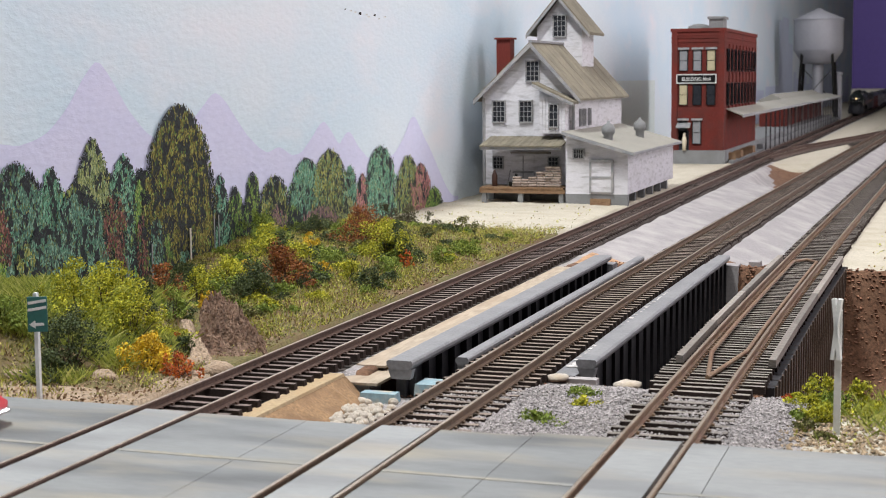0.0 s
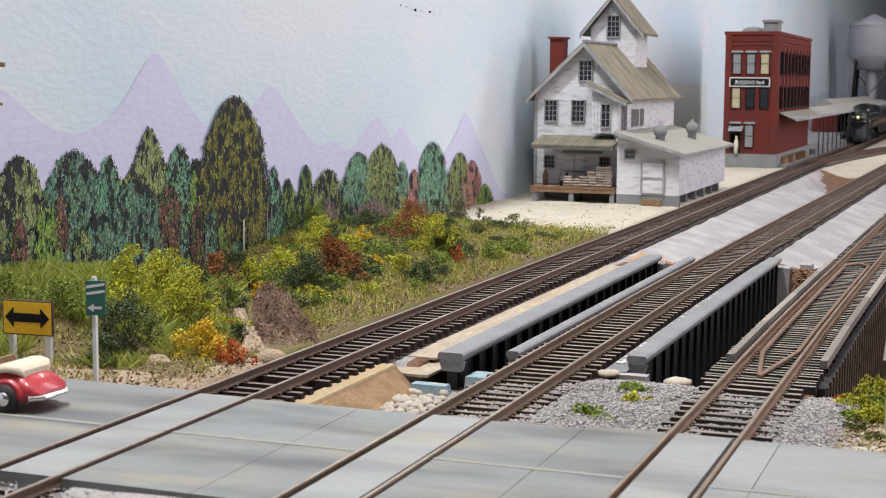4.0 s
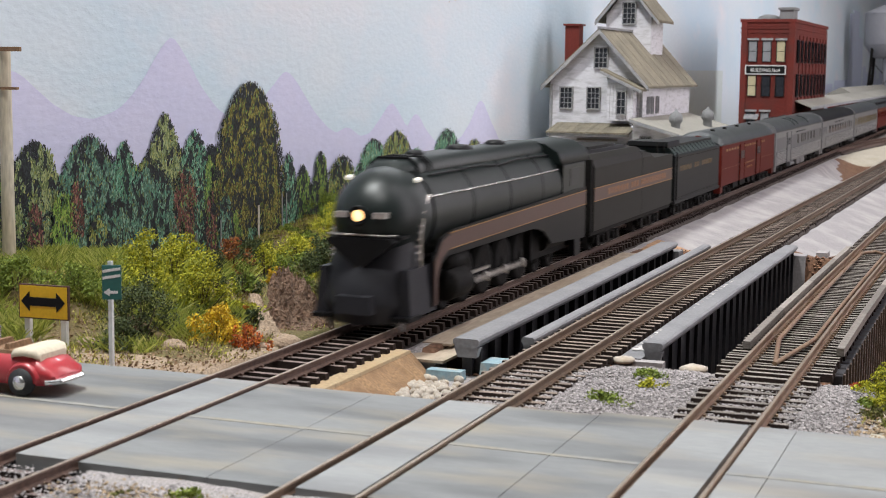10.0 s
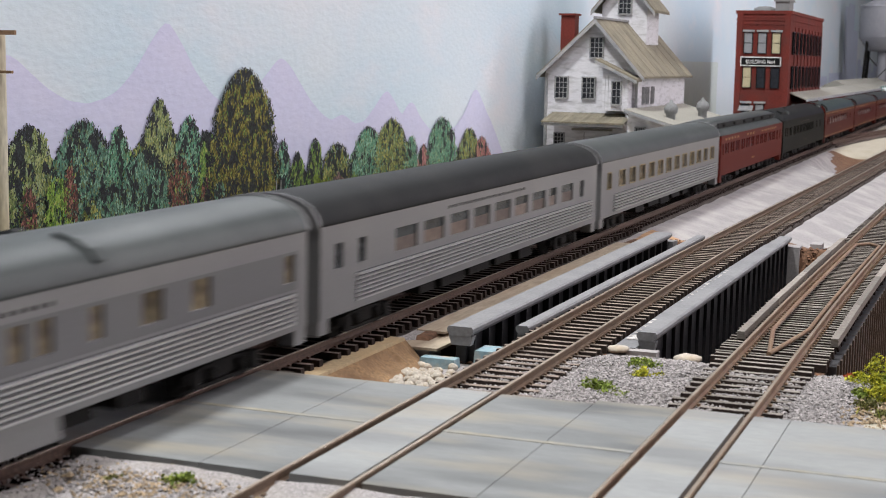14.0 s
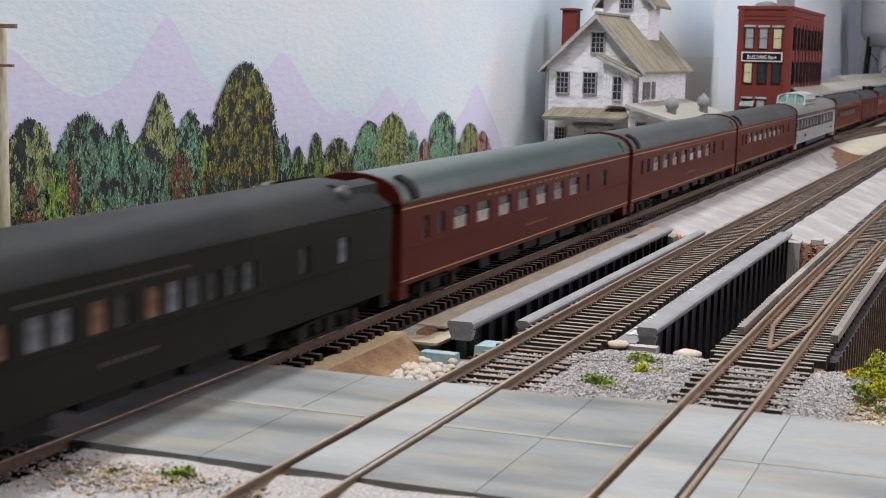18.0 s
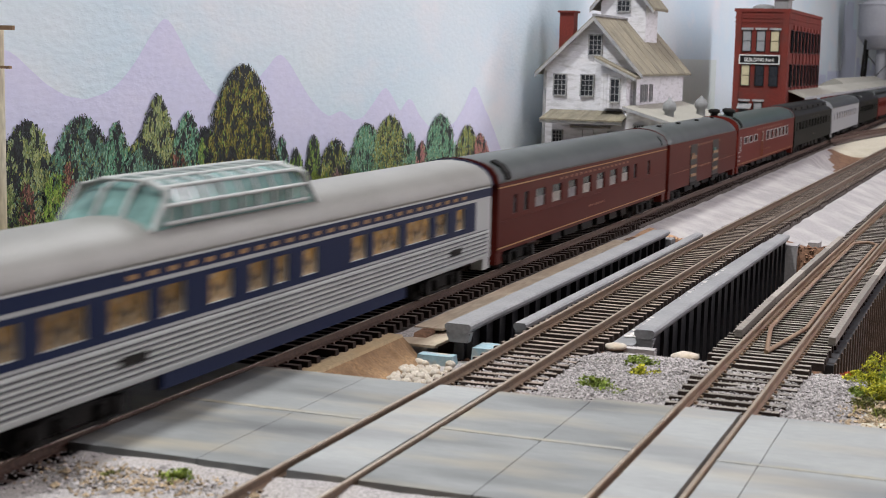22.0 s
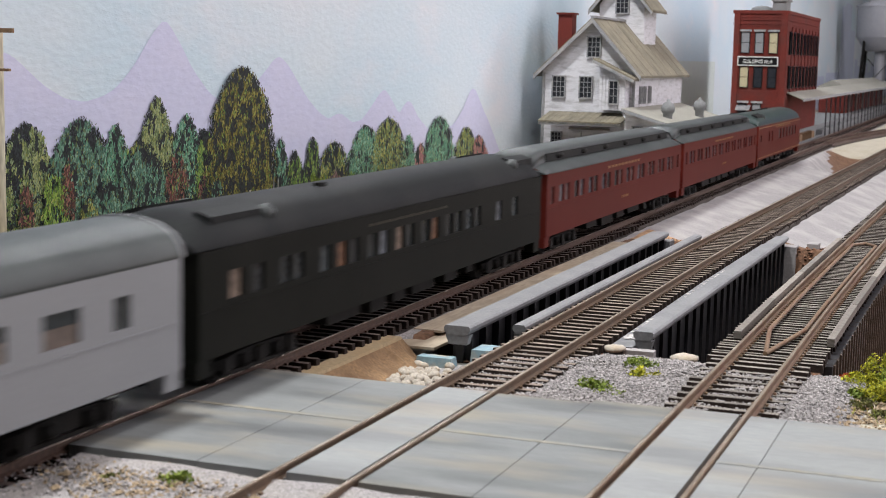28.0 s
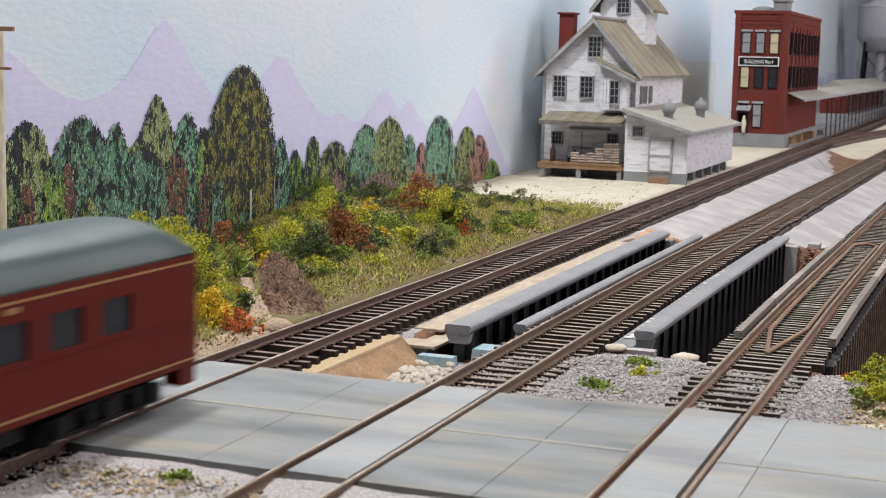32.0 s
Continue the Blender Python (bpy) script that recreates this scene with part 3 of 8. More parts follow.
def road():
    root = thing("road", "grey concrete road crossing with worn markings", "road", kind="structure")
    cuts = [-1.6, -0.6, -0.42, -0.32, -0.2117, None, -0.2093, -0.1951, None, -0.1926, -0.1600, -0.1410, None, -0.1385, -0.1245, None, -0.1220, -0.0970, -0.0758, None, -0.0733, -0.0592, None,
            -0.0567, -0.0475, 0.03, 0.12, 0.3, 1.0]
    for a, b in zip(cuts, cuts[1:]):
        if a is None or b is None:
            continue
        inner = (a, b) in ((-0.2093, -0.1951), (-0.1385, -0.1245), (-0.0733, -0.0592))
        m = Mesh().box(a + 0.00004, b - 0.00004, ROAD0, ROAD1 + (0.0035 if b < -0.2 else 0.004 * (a > -0.1)), -0.006, PANEL_TOP + (0.0002 if inner else 0), 0.00006)
        part("concrete_panel", m, CONCRETE_PALE if inner or a > -0.06 else CONCRETE_ROAD, root)
    for y in (0.3215,):
        for a, b in ((-0.42, -0.2117), (-0.2093, -0.1951), (-0.1926, -0.141), (-0.1385, -0.1245), (-0.122, -0.0758), (-0.0733, -0.0592), (-0.0567, 0.2)):
            part("centre_line", Mesh().box(a, b, y - 0.0003, y + 0.0017, PANEL_TOP, PANEL_TOP + 0.00012), ROAD_PAINT, root, "worn pale yellow centre line")
    for x in (-0.2099, -0.1945, -0.1391, -0.1239, -0.0739, -0.0586):
        part("flangeway", Mesh().box(x - 0.0006, x + 0.0006, ROAD0, ROAD1, -0.006, -0.0022), DARK_GAP, root)


# ---- tracks ----
RAIL_PROFILE = [(-0.0011, -0.0026), (0.0011, -0.0026), (0.0011, -0.0022), (0.00035, -0.0018), (0.00035, -0.0009), (0.00055, -0.0006),
                (0.00055, -0.0001), (0.0004, 0), (-0.0004, 0), (-0.00055, -0.0001), (-0.00055, -0.0006), (-0.00035, -0.0009), (-0.00035, -0.0018), (-0.0011, -0.0022)]


def rail(line, side, y0, y1, mat, parent, lift=0.0):
    """A rail that follows a track's line."""
    ys = [y0] + [y for y in np.arange(-0.4, 4.0, 0.05) if y0 < y < y1] + [y1]
    rings = [[(line(y) + side + u, y, w + lift) for u, w in RAIL_PROFILE] for y in ys]
    rl = part("rail", Mesh().loft(rings, False), mat, parent)
    top = [(-0.00040, -0.00005), (0.00040, -0.00005), (0.00036, 0.00008), (-0.00036, 0.00008)]
    part("rail_head", Mesh().loft([[(line(y) + side + u, y, w + lift) for u, w in top] for y in ys], False), RAIL_HEAD, rl)


def track(name, line, rail_mat, tie_mat, label, y0, y1, pitch, bridge, tie_len=0.030, skip=()):
    root = thing(name, label, "track", kind="structure")
    for side in (-0.00875, 0.00875):
        rail(line, side, y0, y1, rail_mat, root)
    if name != "track_aisle_side":
        bed = [y for y in np.arange(0.80, 4.1, 0.06)] + ([12.3] if y1 > 5 else [])
        part("ballast_bed", Mesh().loft([[(line(y) - 0.0156, y, -0.009), (line(y) - 0.0150, y, -0.0048), (line(y) - 0.0145, y, -0.0042), (line(y) + 0.0145, y, -0.0042), (line(y) + 0.0150, y, -0.0048), (line(y) + 0.0156, y, -0.009)] for y in bed], False), BALLAST_DARK, root)
    rng = random.Random(3)
    shapes = []
    for k in range(5):
        h = tie_len / 2 + rng.uniform(-0.0005, 0.0005)
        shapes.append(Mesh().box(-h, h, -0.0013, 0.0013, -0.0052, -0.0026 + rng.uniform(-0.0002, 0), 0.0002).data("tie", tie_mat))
        # Only the top face keeps the tie colour; the others carry painted shade.
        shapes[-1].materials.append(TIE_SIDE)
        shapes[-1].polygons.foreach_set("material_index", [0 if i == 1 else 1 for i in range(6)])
    far = Mesh()
    spikes = Mesh()
    y, count = y0 + 0.003, 0
    while y < y1:
        on_road = ROAD0 - 0.001 < y < ROAD1 + 0.004
        if not on_road and not any(a < y < b for a, b in skip):
            if 0.19 < y < 1.55:
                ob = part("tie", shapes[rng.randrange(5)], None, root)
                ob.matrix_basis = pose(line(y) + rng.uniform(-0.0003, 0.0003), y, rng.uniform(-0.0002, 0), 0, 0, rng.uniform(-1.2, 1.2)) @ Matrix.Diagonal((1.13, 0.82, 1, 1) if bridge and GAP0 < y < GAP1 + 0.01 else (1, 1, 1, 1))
                count += 1
                if y < 1.0:
                    for s in (-0.0105, -0.007, 0.007, 0.0105):
                        spikes.box(line(y) + s - 0.0004, line(y) + s + 0.0004, y - 0.0006, y + 0.0006, -0.0027, -0.0021)
            else:
                far.box(line(y) - tie_len / 2, line(y) + tie_len / 2, y - 0.0013, y + 0.0013, -0.0052, -0.0027)
        y += (bridge if GAP0 < y < GAP1 and bridge else pitch) * rng.uniform(0.94, 1.06)
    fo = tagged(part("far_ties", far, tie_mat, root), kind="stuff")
    # Same painted shade on the sides of the far ties.
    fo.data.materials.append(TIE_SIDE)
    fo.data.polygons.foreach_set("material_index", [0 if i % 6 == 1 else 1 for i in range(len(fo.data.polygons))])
    tagged(part("rail_spikes", spikes, rail_mat, root), kind="stuff")
    return root


track("track_beside_hill", track_1, RAIL, TIE, "main track with dark brown ties and steel rails", -7.5, 12.3, 0.0066, 0, skip=((0.3945, 0.4005),))
track("track_middle", track_2, RAIL_RUST, TIE_WARM, "middle track with brown ties over a girder bridge", 0.14, 4.2, 0.0066, 0)
track("track_aisle_side", track_3, RAIL_T3, TIE_GREY, "weathered track with gold-brown rails and grey ties", 0.14, 3.2, 0.0072, 0.0046, 0.031)
road()


def crossover():
    """A far crossover from the main track to the middle track."""
    def line(y):
        return track_1(y) + (track_2(y) - track_1(y)) * ease(1.62, 2.75, y)
    root = thing("track_crossover", "grey-brown crossover track between two main tracks", "track", kind="structure")
    for side in (-0.00875, 0.00875):
        rail(line, side, 1.75, 2.62, RAIL, root)
    bed = list(np.arange(1.75, 2.63, 0.06))
    part("ballast_bed", Mesh().loft([[(line(y) - 0.016, y, -0.009), (line(y) - 0.015, y, -0.0046), (line(y) + 0.015, y, -0.0046), (line(y) + 0.016, y, -0.009)] for y in bed], False), BALLAST_DARK, root)
    m = Mesh()
    for y in np.arange(1.76, 2.62, 0.0066):
        m.box(line(y) - 0.015, line(y) + 0.015, y - 0.0013, y + 0.0013, -0.0056, -0.0031)
    tagged(part("far_ties", m, TIE, root), kind="stuff")


crossover()


# ---- bridges ----
def girder_bridge(line, label, beams, depth):
    """Plate girders given as (left, right, top, near end, far end), each swung to follow the track."""
    root = thing("girder_bridge", label, "bridge", group="girder bridges")
    for x0, x1, top, y0, y1 in beams:
        sh = line(y1) - line(y0)

        def run(outline, a, b):
            return Mesh().loft([[(x + sh * (y - y0) / (y1 - y0), y, z) for x, z in outline] for y in (a, b)], False)
        t = 0.0030
        part("top_flange", run([(x0 + 0.001, top - t), (x1 - 0.001, top - t), (x1, top - t * 0.55), (x1, top - 0.0006), (x1 - 0.0006, top), (x0 + 0.0006, top), (x0, top - 0.0006), (x0, top - t * 0.55)], y0, y1), GIRDER_GREY, root, "grey painted top flange")
        xm = (x0 + x1) / 2
        part("web_plate", run([(xm - 0.0012, top - depth), (xm + 0.0012, top - depth), (xm + 0.0012, top - t), (xm - 0.0012, top - t)], y0 + 0.003, y1 - 0.003), GIRDER_BLACK, root)
        part("bottom_flange", run([(x0 + 0.001, top - depth - 0.0016), (x1 - 0.001, top - depth - 0.0016), (x1 - 0.001, top - depth), (x0 + 0.001, top - depth)], y0 + 0.003, y1 - 0.003), GIRDER_BLACK, root)
        part("end_plate", Mesh().prism([(x0 + 0.0004, top - t), (x0 + 0.0016, top - 0.0062), (x1 - 0.0010, top - 0.0062), (x1 - 0.0002, top - t)], "y", y0 + 0.0002, y0 + 0.0034), GIRDER_GREY, root, "grey bevelled girder end")
        rib = Mesh().box(-(x1 - x0) / 2 + 0.0014, (x1 - x0) / 2 - 0.0010, -0.0008, 0.0008, -depth, -t).data("stiffener", GIRDER_BLACK)
        n = 22
        for k in range(n):
            y = y0 + 0.006 + k * (y1 - y0 - 0.012) / (n - 1)
            part("stiffener", rib, None, root, "", (xm + sh * (y - y0) / (y1 - y0), y, top))
    return root


girder_bridge(track_1, "grey topped black plate girder beside a board roadbed", ((-0.1690, -0.1600, 0.0, 0.449, 0.752),), 0.036)
girder_bridge(track_2, "black plate girder bridge with grey top flanges", ((-0.1510, -0.1465, -0.0012, 0.466, 0.760), (-0.1102, -0.1035, 0.0, 0.467, 0.766)), 0.038)
part_root = thing("bridge_abutments", "grey concrete abutments under the girder ends", "abutment")
for ax0, ax1, ay0, ay1, at in ((-0.187, -0.1745, 0.4485, 0.460, -0.0082), (-0.112, -0.101, 0.458, 0.4635, -0.0048), (-0.1125, -0.0965, 0.762, 0.775, -0.0050), (-0.0935, -0.0868, 0.772, 0.784, -0.0040), (-0.171, -0.158, 0.748, 0.76, -0.0045)):
    part("abutment_block", Mesh().box(ax0, ax1, ay0, ay1, -0.050, at, 0.0006), GIRDER_GREY if ax0 < -0.15 else PLASTER, part_root)


# Brown ribs, lighter than the girder: the light they catch is coloured in.
RIB_BROWN = material("lit_brown_girder_rib", (0.085, 0.058, 0.042), 0.7, 0, 900, 0.35, 0.3)


def open_deck_bridge():
    root = thing("deck_bridge", "dark timber deck bridge with long guard beams", "bridge")
    for s in (-0.0133, 0.0166):
        pts = [(track_3(y) + s, y) for y in (0.484, 0.56, 0.64, 0.72, 0.776)]
        for (xa, ya), (xb, yb) in zip(pts, pts[1:]):
            m = Mesh().loft([[(x - 0.0012, y, -0.0028), (x + 0.0012, y, -0.0028), (x + 0.0012, y, -0.0002), (x - 0.0012, y, -0.0002)] for x, y in ((xa, ya), (xb, yb - 0.0004))], False)
            part("guard_beam", m, TIE_GREY, root)
    for s in (-0.0165, 0.018):
        m = Mesh()
        m.loft([[(track_3(y) + s - 0.0015, y, -0.046), (track_3(y) + s + 0.0015, y, -0.046), (track_3(y) + s + 0.0015, y, -0.0053), (track_3(y) + s - 0.0015, y, -0.0053)] for y in (0.464, 0.6, 0.776)], False)
        part("girder", m, GIRDER_BLACK, root)
        rib = Mesh().box(-0.0022, 0.0022, -0.0009, 0.0009, -0.046, -0.0053).data("stiffener", RIB_BROWN)
        for k in range(34):
            y = 0.467 + k * 0.0093
            part("stiffener", rib, None, root, "", (track_3(y) + s, y, 0))
    for s, a, b in ((-0.0047, 0.4610, 0.497), (0.0064, 0.4595, 0.501)):
        ys = [b, 0.56, 0.66, 0.756]
        m = Mesh().path([(track_3(a) - 0.0005, a, -0.0022)] + [(track_3(y) + s, y, -0.0010) for y in ys] + [(track_3(0.775), 0.775, -0.0022)], 0.0008, 6)
        part("guard_rail", m, RAIL_T3, root, "rust brown inner guard rail bent at its end")


open_deck_bridge()

# ---- house ----
def clapboards(root, x0, x1, y, z0, z1, pitch=0.0027, top=None, axis="y"):
    """Overlapping boards on a wall, each a part; top gives the limits of a board below a gable."""
    z = z0
    while z < z1 - 1e-5:
        w = min(z + pitch, z1)
        a0, a1 = (x0, x1) if top is None else top(w)
        if a1 - a0 > 0.001:
            if axis == "y":
                m = Mesh().prism([(y, z), (y - 0.00038, z), (y - 0.0002, w), (y, w)], "x", a0, a1)
            else:
                m = Mesh().prism([(y, z), (y + 0.0003, z), (y + 0.0002, w), (y, w)], "y", a0, a1)
            part("clapboard", m, WHITE_WOOD, root)
        z = w


def sash_window(root, x, z, w, h, y, cols=3, rows=4, axis="y", frame_mat=None, pane_mat=None, t=0.0009):
    """A framed window with glazing bars, on a wall that faces -y (axis y) or +x (axis x)."""
    fm, pm = frame_mat or GREY_TRIM, pane_mat or PANE_DARK
    win = part("window", Mesh().box(-w / 2, w / 2, -0.0004, 0.0006, 0, h), pm, root)
    win.matrix_basis = pose(x, y, z) if axis == "y" else pose(y, x, z, 0, 0, 90)
    f = Mesh()
    for a, b, c, d in ((-w / 2 - t, -w / 2, -t, h + t), (w / 2, w / 2 + t, -t, h + t), (-w / 2, w / 2, -t, 0), (-w / 2, w / 2, h, h + t)):
        f.box(a, b, -0.0014, 0.0006, c, d)
    part("window_frame", f, fm, win)
    g = Mesh()
    for k in range(1, cols):
        g.box(-w / 2 + w * k / cols - 0.00022, -w / 2 + w * k / cols + 0.00022, -0.0008, 0, 0, h)
    for k in range(1, rows):
        g.box(-w / 2, w / 2, -0.00085, 0, h * k / rows - 0.00022, h * k / rows + 0.00022)
    part("sash", g, GREY_TRIM if fm is GREY_TRIM else fm, win)
    return win


def gable_roof(root, name, x0, x1, xr, ze, zr, y0, y1, t, mat, label=""):
    for xe, s in ((x0, -1), (x1, 1)):
        part(name, Mesh().prism([(xe, ze), (xr, zr), (xr, zr + t), (xe, ze + t)], "y", y0, y1), mat, root, label)


def house():
    r = thing("clapboard_house", "tall white clapboard house with tan roof and cupola", "house")
    X0, X1, YF, YB, ZE, XR, ZR = -0.343, -0.2695, 1.124, 1.297, 0.0790, -0.3030, 0.1175
    slope = (ZR - ZE) / (XR - X0)
    XE = XR + (ZR - ZE) / slope
    core = Mesh().prism([(X0, 0.009), (X1, 0.009), (X1, 0.0800), (XR, ZR - 0.001), (X0, ZE)], "y", YF, YB)
    part("wall", core, WHITE_WOOD, r)
    clapboards(r, X0, X1, YF, 0.009, 0.115, top=lambda z: (X0 + max(0, (z - ZE) / slope), X1 - max(0, (z - 0.0800) / ((ZR - 0.0800) / (X1 - XR)))))
    clapboards(r, YF, YB, X1, 0.009, 0.0795, axis="x")
    for x in (X0 + 0.0008, X1 - 0.0008):
        part("corner_board", Mesh().box(x - 0.0011, x + 0.0011, YF - 0.0012, YF, 0.009, 0.0765), GREY_TRIM, r)
    ov = 0.006
    s2 = (ZR - 0.0805) / (X1 - XR)
    part("roof", Mesh().prism([(X0 - ov, ZE - ov * slope), (XR, ZR), (XR, ZR + 0.0022), (X0 - ov, ZE - ov * slope + 0.0022)], "y", YF - 0.006, YB + 0.004), TAN_ROOF, r, "tan rolled roofing")
    for k in range(15):
        ya, lift = YF - 0.006 + k * 0.0123, 0.00025 * (k % 2)
        part("roofing_strip", Mesh().prism([(XR, ZR), (X1 + 0.006, 0.0805 - 0.006 * s2), (X1 + 0.006, 0.0805 - 0.006 * s2 + 0.0016 + lift), (XR, ZR + 0.0016 + lift)], "y", ya, ya + 0.0121), TAN_ROOF, r)
    part("ridge_cap", Mesh().box(XR - 0.0015, XR + 0.0015, YF - 0.0065, YB + 0.01, ZR + 0.0012, ZR + 0.003), GREY_TRIM, r)
    for xe, ze in ((X0 - ov, ZE - ov * slope), (X1 + 0.006, 0.0805 - 0.006 * s2)):
        part("bargeboard", Mesh().prism([(xe, ze - 0.0022), (XR, ZR - 0.0026), (XR, ZR + 0.001), (xe, ze + 0.001)], "y", YF - 0.0072, YF - 0.0058), GREY_TRIM, r)
    for x, z, w, h in ((-0.3298, 0.058, 0.0092, 0.0155), (-0.3080, 0.058, 0.0092, 0.0155), (-0.3025, 0.0895, 0.0094, 0.0145)):
        sash_window(r, x, z, w, h, YF - 0.0008)
    for x in (-0.3305, -0.2860):
        sash_window(r, x, 0.0215, 0.0072, 0.0085, YF - 0.0008, 3, 3)
    # enclosed upper porch with its lean-to roof
    part("bay", Mesh().box(-0.2935, -0.2735, YF - 0.014, YF, 0.0490, 0.0770), WHITE_WOOD, r)
    for k in range(8):
        part("bay_board", Mesh().box(-0.2935 + k * 0.0025, -0.2935 + k * 0.0025 + 0.0022, YF - 0.0146, YF - 0.014, 0.0492, 0.076), WHITE_WOOD, r)
    sash_window(r, -0.2822, 0.0545, 0.0062, 0.0165, YF - 0.0152, 2, 3)
    part("bay_roof", Mesh().prism([(-0.2985, 0.0865), (-0.2660, 0.0715), (-0.2660, 0.0735), (-0.2985, 0.0885)], "y", YF - 0.018, YF - 0.0008), TAN_ROOF, r)
    part("bay_trim", Mesh().prism([(-0.2985, 0.0850), (-0.2660, 0.0700), (-0.2660, 0.0722), (-0.2985, 0.0872)], "y", YF - 0.0192, YF - 0.018), GREY_TRIM, r)
    # cupola
    cx0, cx1, cy0, cy1 = -0.3245, -0.2865, 1.219, 1.262
    part("cupola", Mesh().prism([(cx0, 0.095), (cx1, 0.095), (cx1, 0.1330), ((cx0 + cx1) / 2, 0.157), (cx0, 0.1330)], "y", cy0, cy1), WHITE_WOOD, r)
    clapboards(r, cx0, cx1, cy0, 0.100, 0.154, top=lambda z: (cx0 + max(0, (z - 0.133) * 0.81), cx1 - max(0, (z - 0.133) * 0.81)))
    clapboards(r, cy0, cy1, cx1, 0.0985, 0.133, axis="x")
    sash_window(r, (cx0 + cx1) / 2 + 0.0005, 0.126, 0.0098, 0.0165, cy0 - 0.0008)
    gable_roof(r, "cupola_roof", cx0 - 0.008, cx1 + 0.008, (cx0 + cx1) / 2, 0.1265, 0.1585, cy0 - 0.006, cy1 + 0.006, 0.0022, TAN_ROOF, "tan rolled roofing")
    for xe in (cx0 - 0.008, cx1 + 0.008):
        xm = (cx0 + cx1) / 2
        part("bargeboard", Mesh().prism([(xe, 0.1240), (xm, 0.1560), (xm, 0.1590), (xe, 0.1270)], "y", cy0 - 0.0074, cy0 - 0.006), GREY_TRIM, r)
    # chimney
    part("chimney", Mesh().box(-0.3440, -0.3325, 1.165, 1.177, 0.085, 0.1225), RED_BRICK, r, "red brick chimney")
    part("chimney_cap", Mesh().box(-0.3455, -0.3310, 1.1635, 1.1785, 0.1225, 0.1240), RED_BRICK, r)
    # porch
    for k in range(22):
        part("deck_plank", Mesh().box(-0.3375 + k * 0.003, -0.3375 + k * 0.003 + 0.0027, 1.096, YF - 0.0008, 0.0072, 0.0086), BROWN_WOOD, r)
    part("deck_beam", Mesh().box(-0.338, -0.2705, 1.0965, 1.0985, 0.0040, 0.0072), BROWN_WOOD, r)
    for x in (-0.3345, -0.3055, -0.2735):
        part("deck_post", Mesh().box(x - 0.0018, x + 0.0018, 1.0972, 1.1005, -0.006, 0.0040), STONE_GREY, r)
        part("deck_post", Mesh().box(x - 0.0018, x + 0.0018, 1.1180, 1.1215, -0.006, 0.0072), STONE_GREY, r)
    part("skirt_wall", Mesh().box(X0, X1, YF - 0.002, YF - 0.0008, -0.006, 0.009), STONE_GREY, r)
    for k in range(27):
        x = -0.3365 + k * 0.0024
        part("porch_roofing", Mesh().prism([(1.092, 0.0395), (YF - 0.0008, 0.0455), (YF - 0.0008, 0.0465 + 0.0002 * (k % 2)), (1.092, 0.0405 + 0.0002 * (k % 2))], "x", x, x + 0.0023), TAN_ROOF, r)
    part("porch_fascia", Mesh().box(-0.3365, -0.272, 1.0932, 1.0945, 0.0372, 0.0393), GREY_TRIM, r)
    part("porch_brace", Mesh().tube((-0.2800, 1.122, 0.0500), (-0.2655, 1.098, 0.0375), 0.0009), WHITE_WOOD, r)
    d = part("door", Mesh().box(-0.3185, -0.3015, YF - 0.0016, YF - 0.0008, 0.0086, 0.0315), WHITE_WOOD, r, "white double plank door")
    part("door_rail", Mesh().box(-0.3185, -0.3015, YF - 0.0021, YF - 0.0016, 0.018, 0.0195).box(-0.3105, -0.3098, YF - 0.0021, YF - 0.0016, 0.0086, 0.0315), GREY_TRIM, d)
    part("door_track", Mesh().box(-0.3200, -0.2880, YF - 0.0034, YF - 0.0008, 0.0330, 0.0345), TIE_GREY, r)
    # annex
    a0, a1, ay0, ay1 = -0.2690, -0.2220, 1.094, 1.287
    part("annex_wall", Mesh().prism([(a0, 0.0045), (a1, 0.0045), (a1, 0.0368), (a0, 0.0502)], "y", ay0, ay1), WHITE_WOOD, r)
    clapboards(r, a0, a1, ay0, 0.0045, 0.0495, top=lambda z: (a0, a1 - max(0, (z - 0.0368) / 0.0134 * 0.047)))
    clapboards(r, ay0, ay1, a1, 0.0045, 0.0366, axis="x")
    part("annex_foundation", Mesh().box(a0, a1 + 0.0004, ay0 - 0.0004, ay0 + 0.004, -0.006, 0.0045), STONE_GREY, r)
    for y in (1.130, 1.165, 1.2, 1.235, 1.266):
        part("pier", Mesh().box(a1 - 0.006, a1 - 0.001, y - 0.002, y + 0.002, -0.006, 0.0045), STONE_GREY, r)
    part("annex_roof", Mesh().prism([(a0 - 0.001, 0.0506), (a1 + 0.006, 0.0352), (a1 + 0.006, 0.0364), (a0 - 0.001, 0.0518)], "y", ay0 - 0.009, ay1 + 0.006), GREY_ROOF, r, "pale grey lean-to roof")
    part("annex_bargeboard", Mesh().prism([(a0 - 0.001, 0.0492), (a1 + 0.006, 0.0338), (a1 + 0.006, 0.0360), (a0 - 0.001, 0.0514)], "y", ay0 - 0.0100, ay0 - 0.009), GREY_TRIM, r)
    part("annex_eave", Mesh().box(a1 + 0.0058, a1 + 0.0072, ay0 - 0.0095, ay1 + 0.006, 0.0342, 0.0362), GREY_TRIM, r)
    sash_window(r, -0.2590, 0.0315, 0.0068, 0.0062, ay0 - 0.0008, 4, 2)
    d = part("door", Mesh().box(-0.2490, -0.2340, ay0 - 0.0018, ay0 - 0.0008, 0.0062, 0.0285), WHITE_WOOD, r, "white plank door")
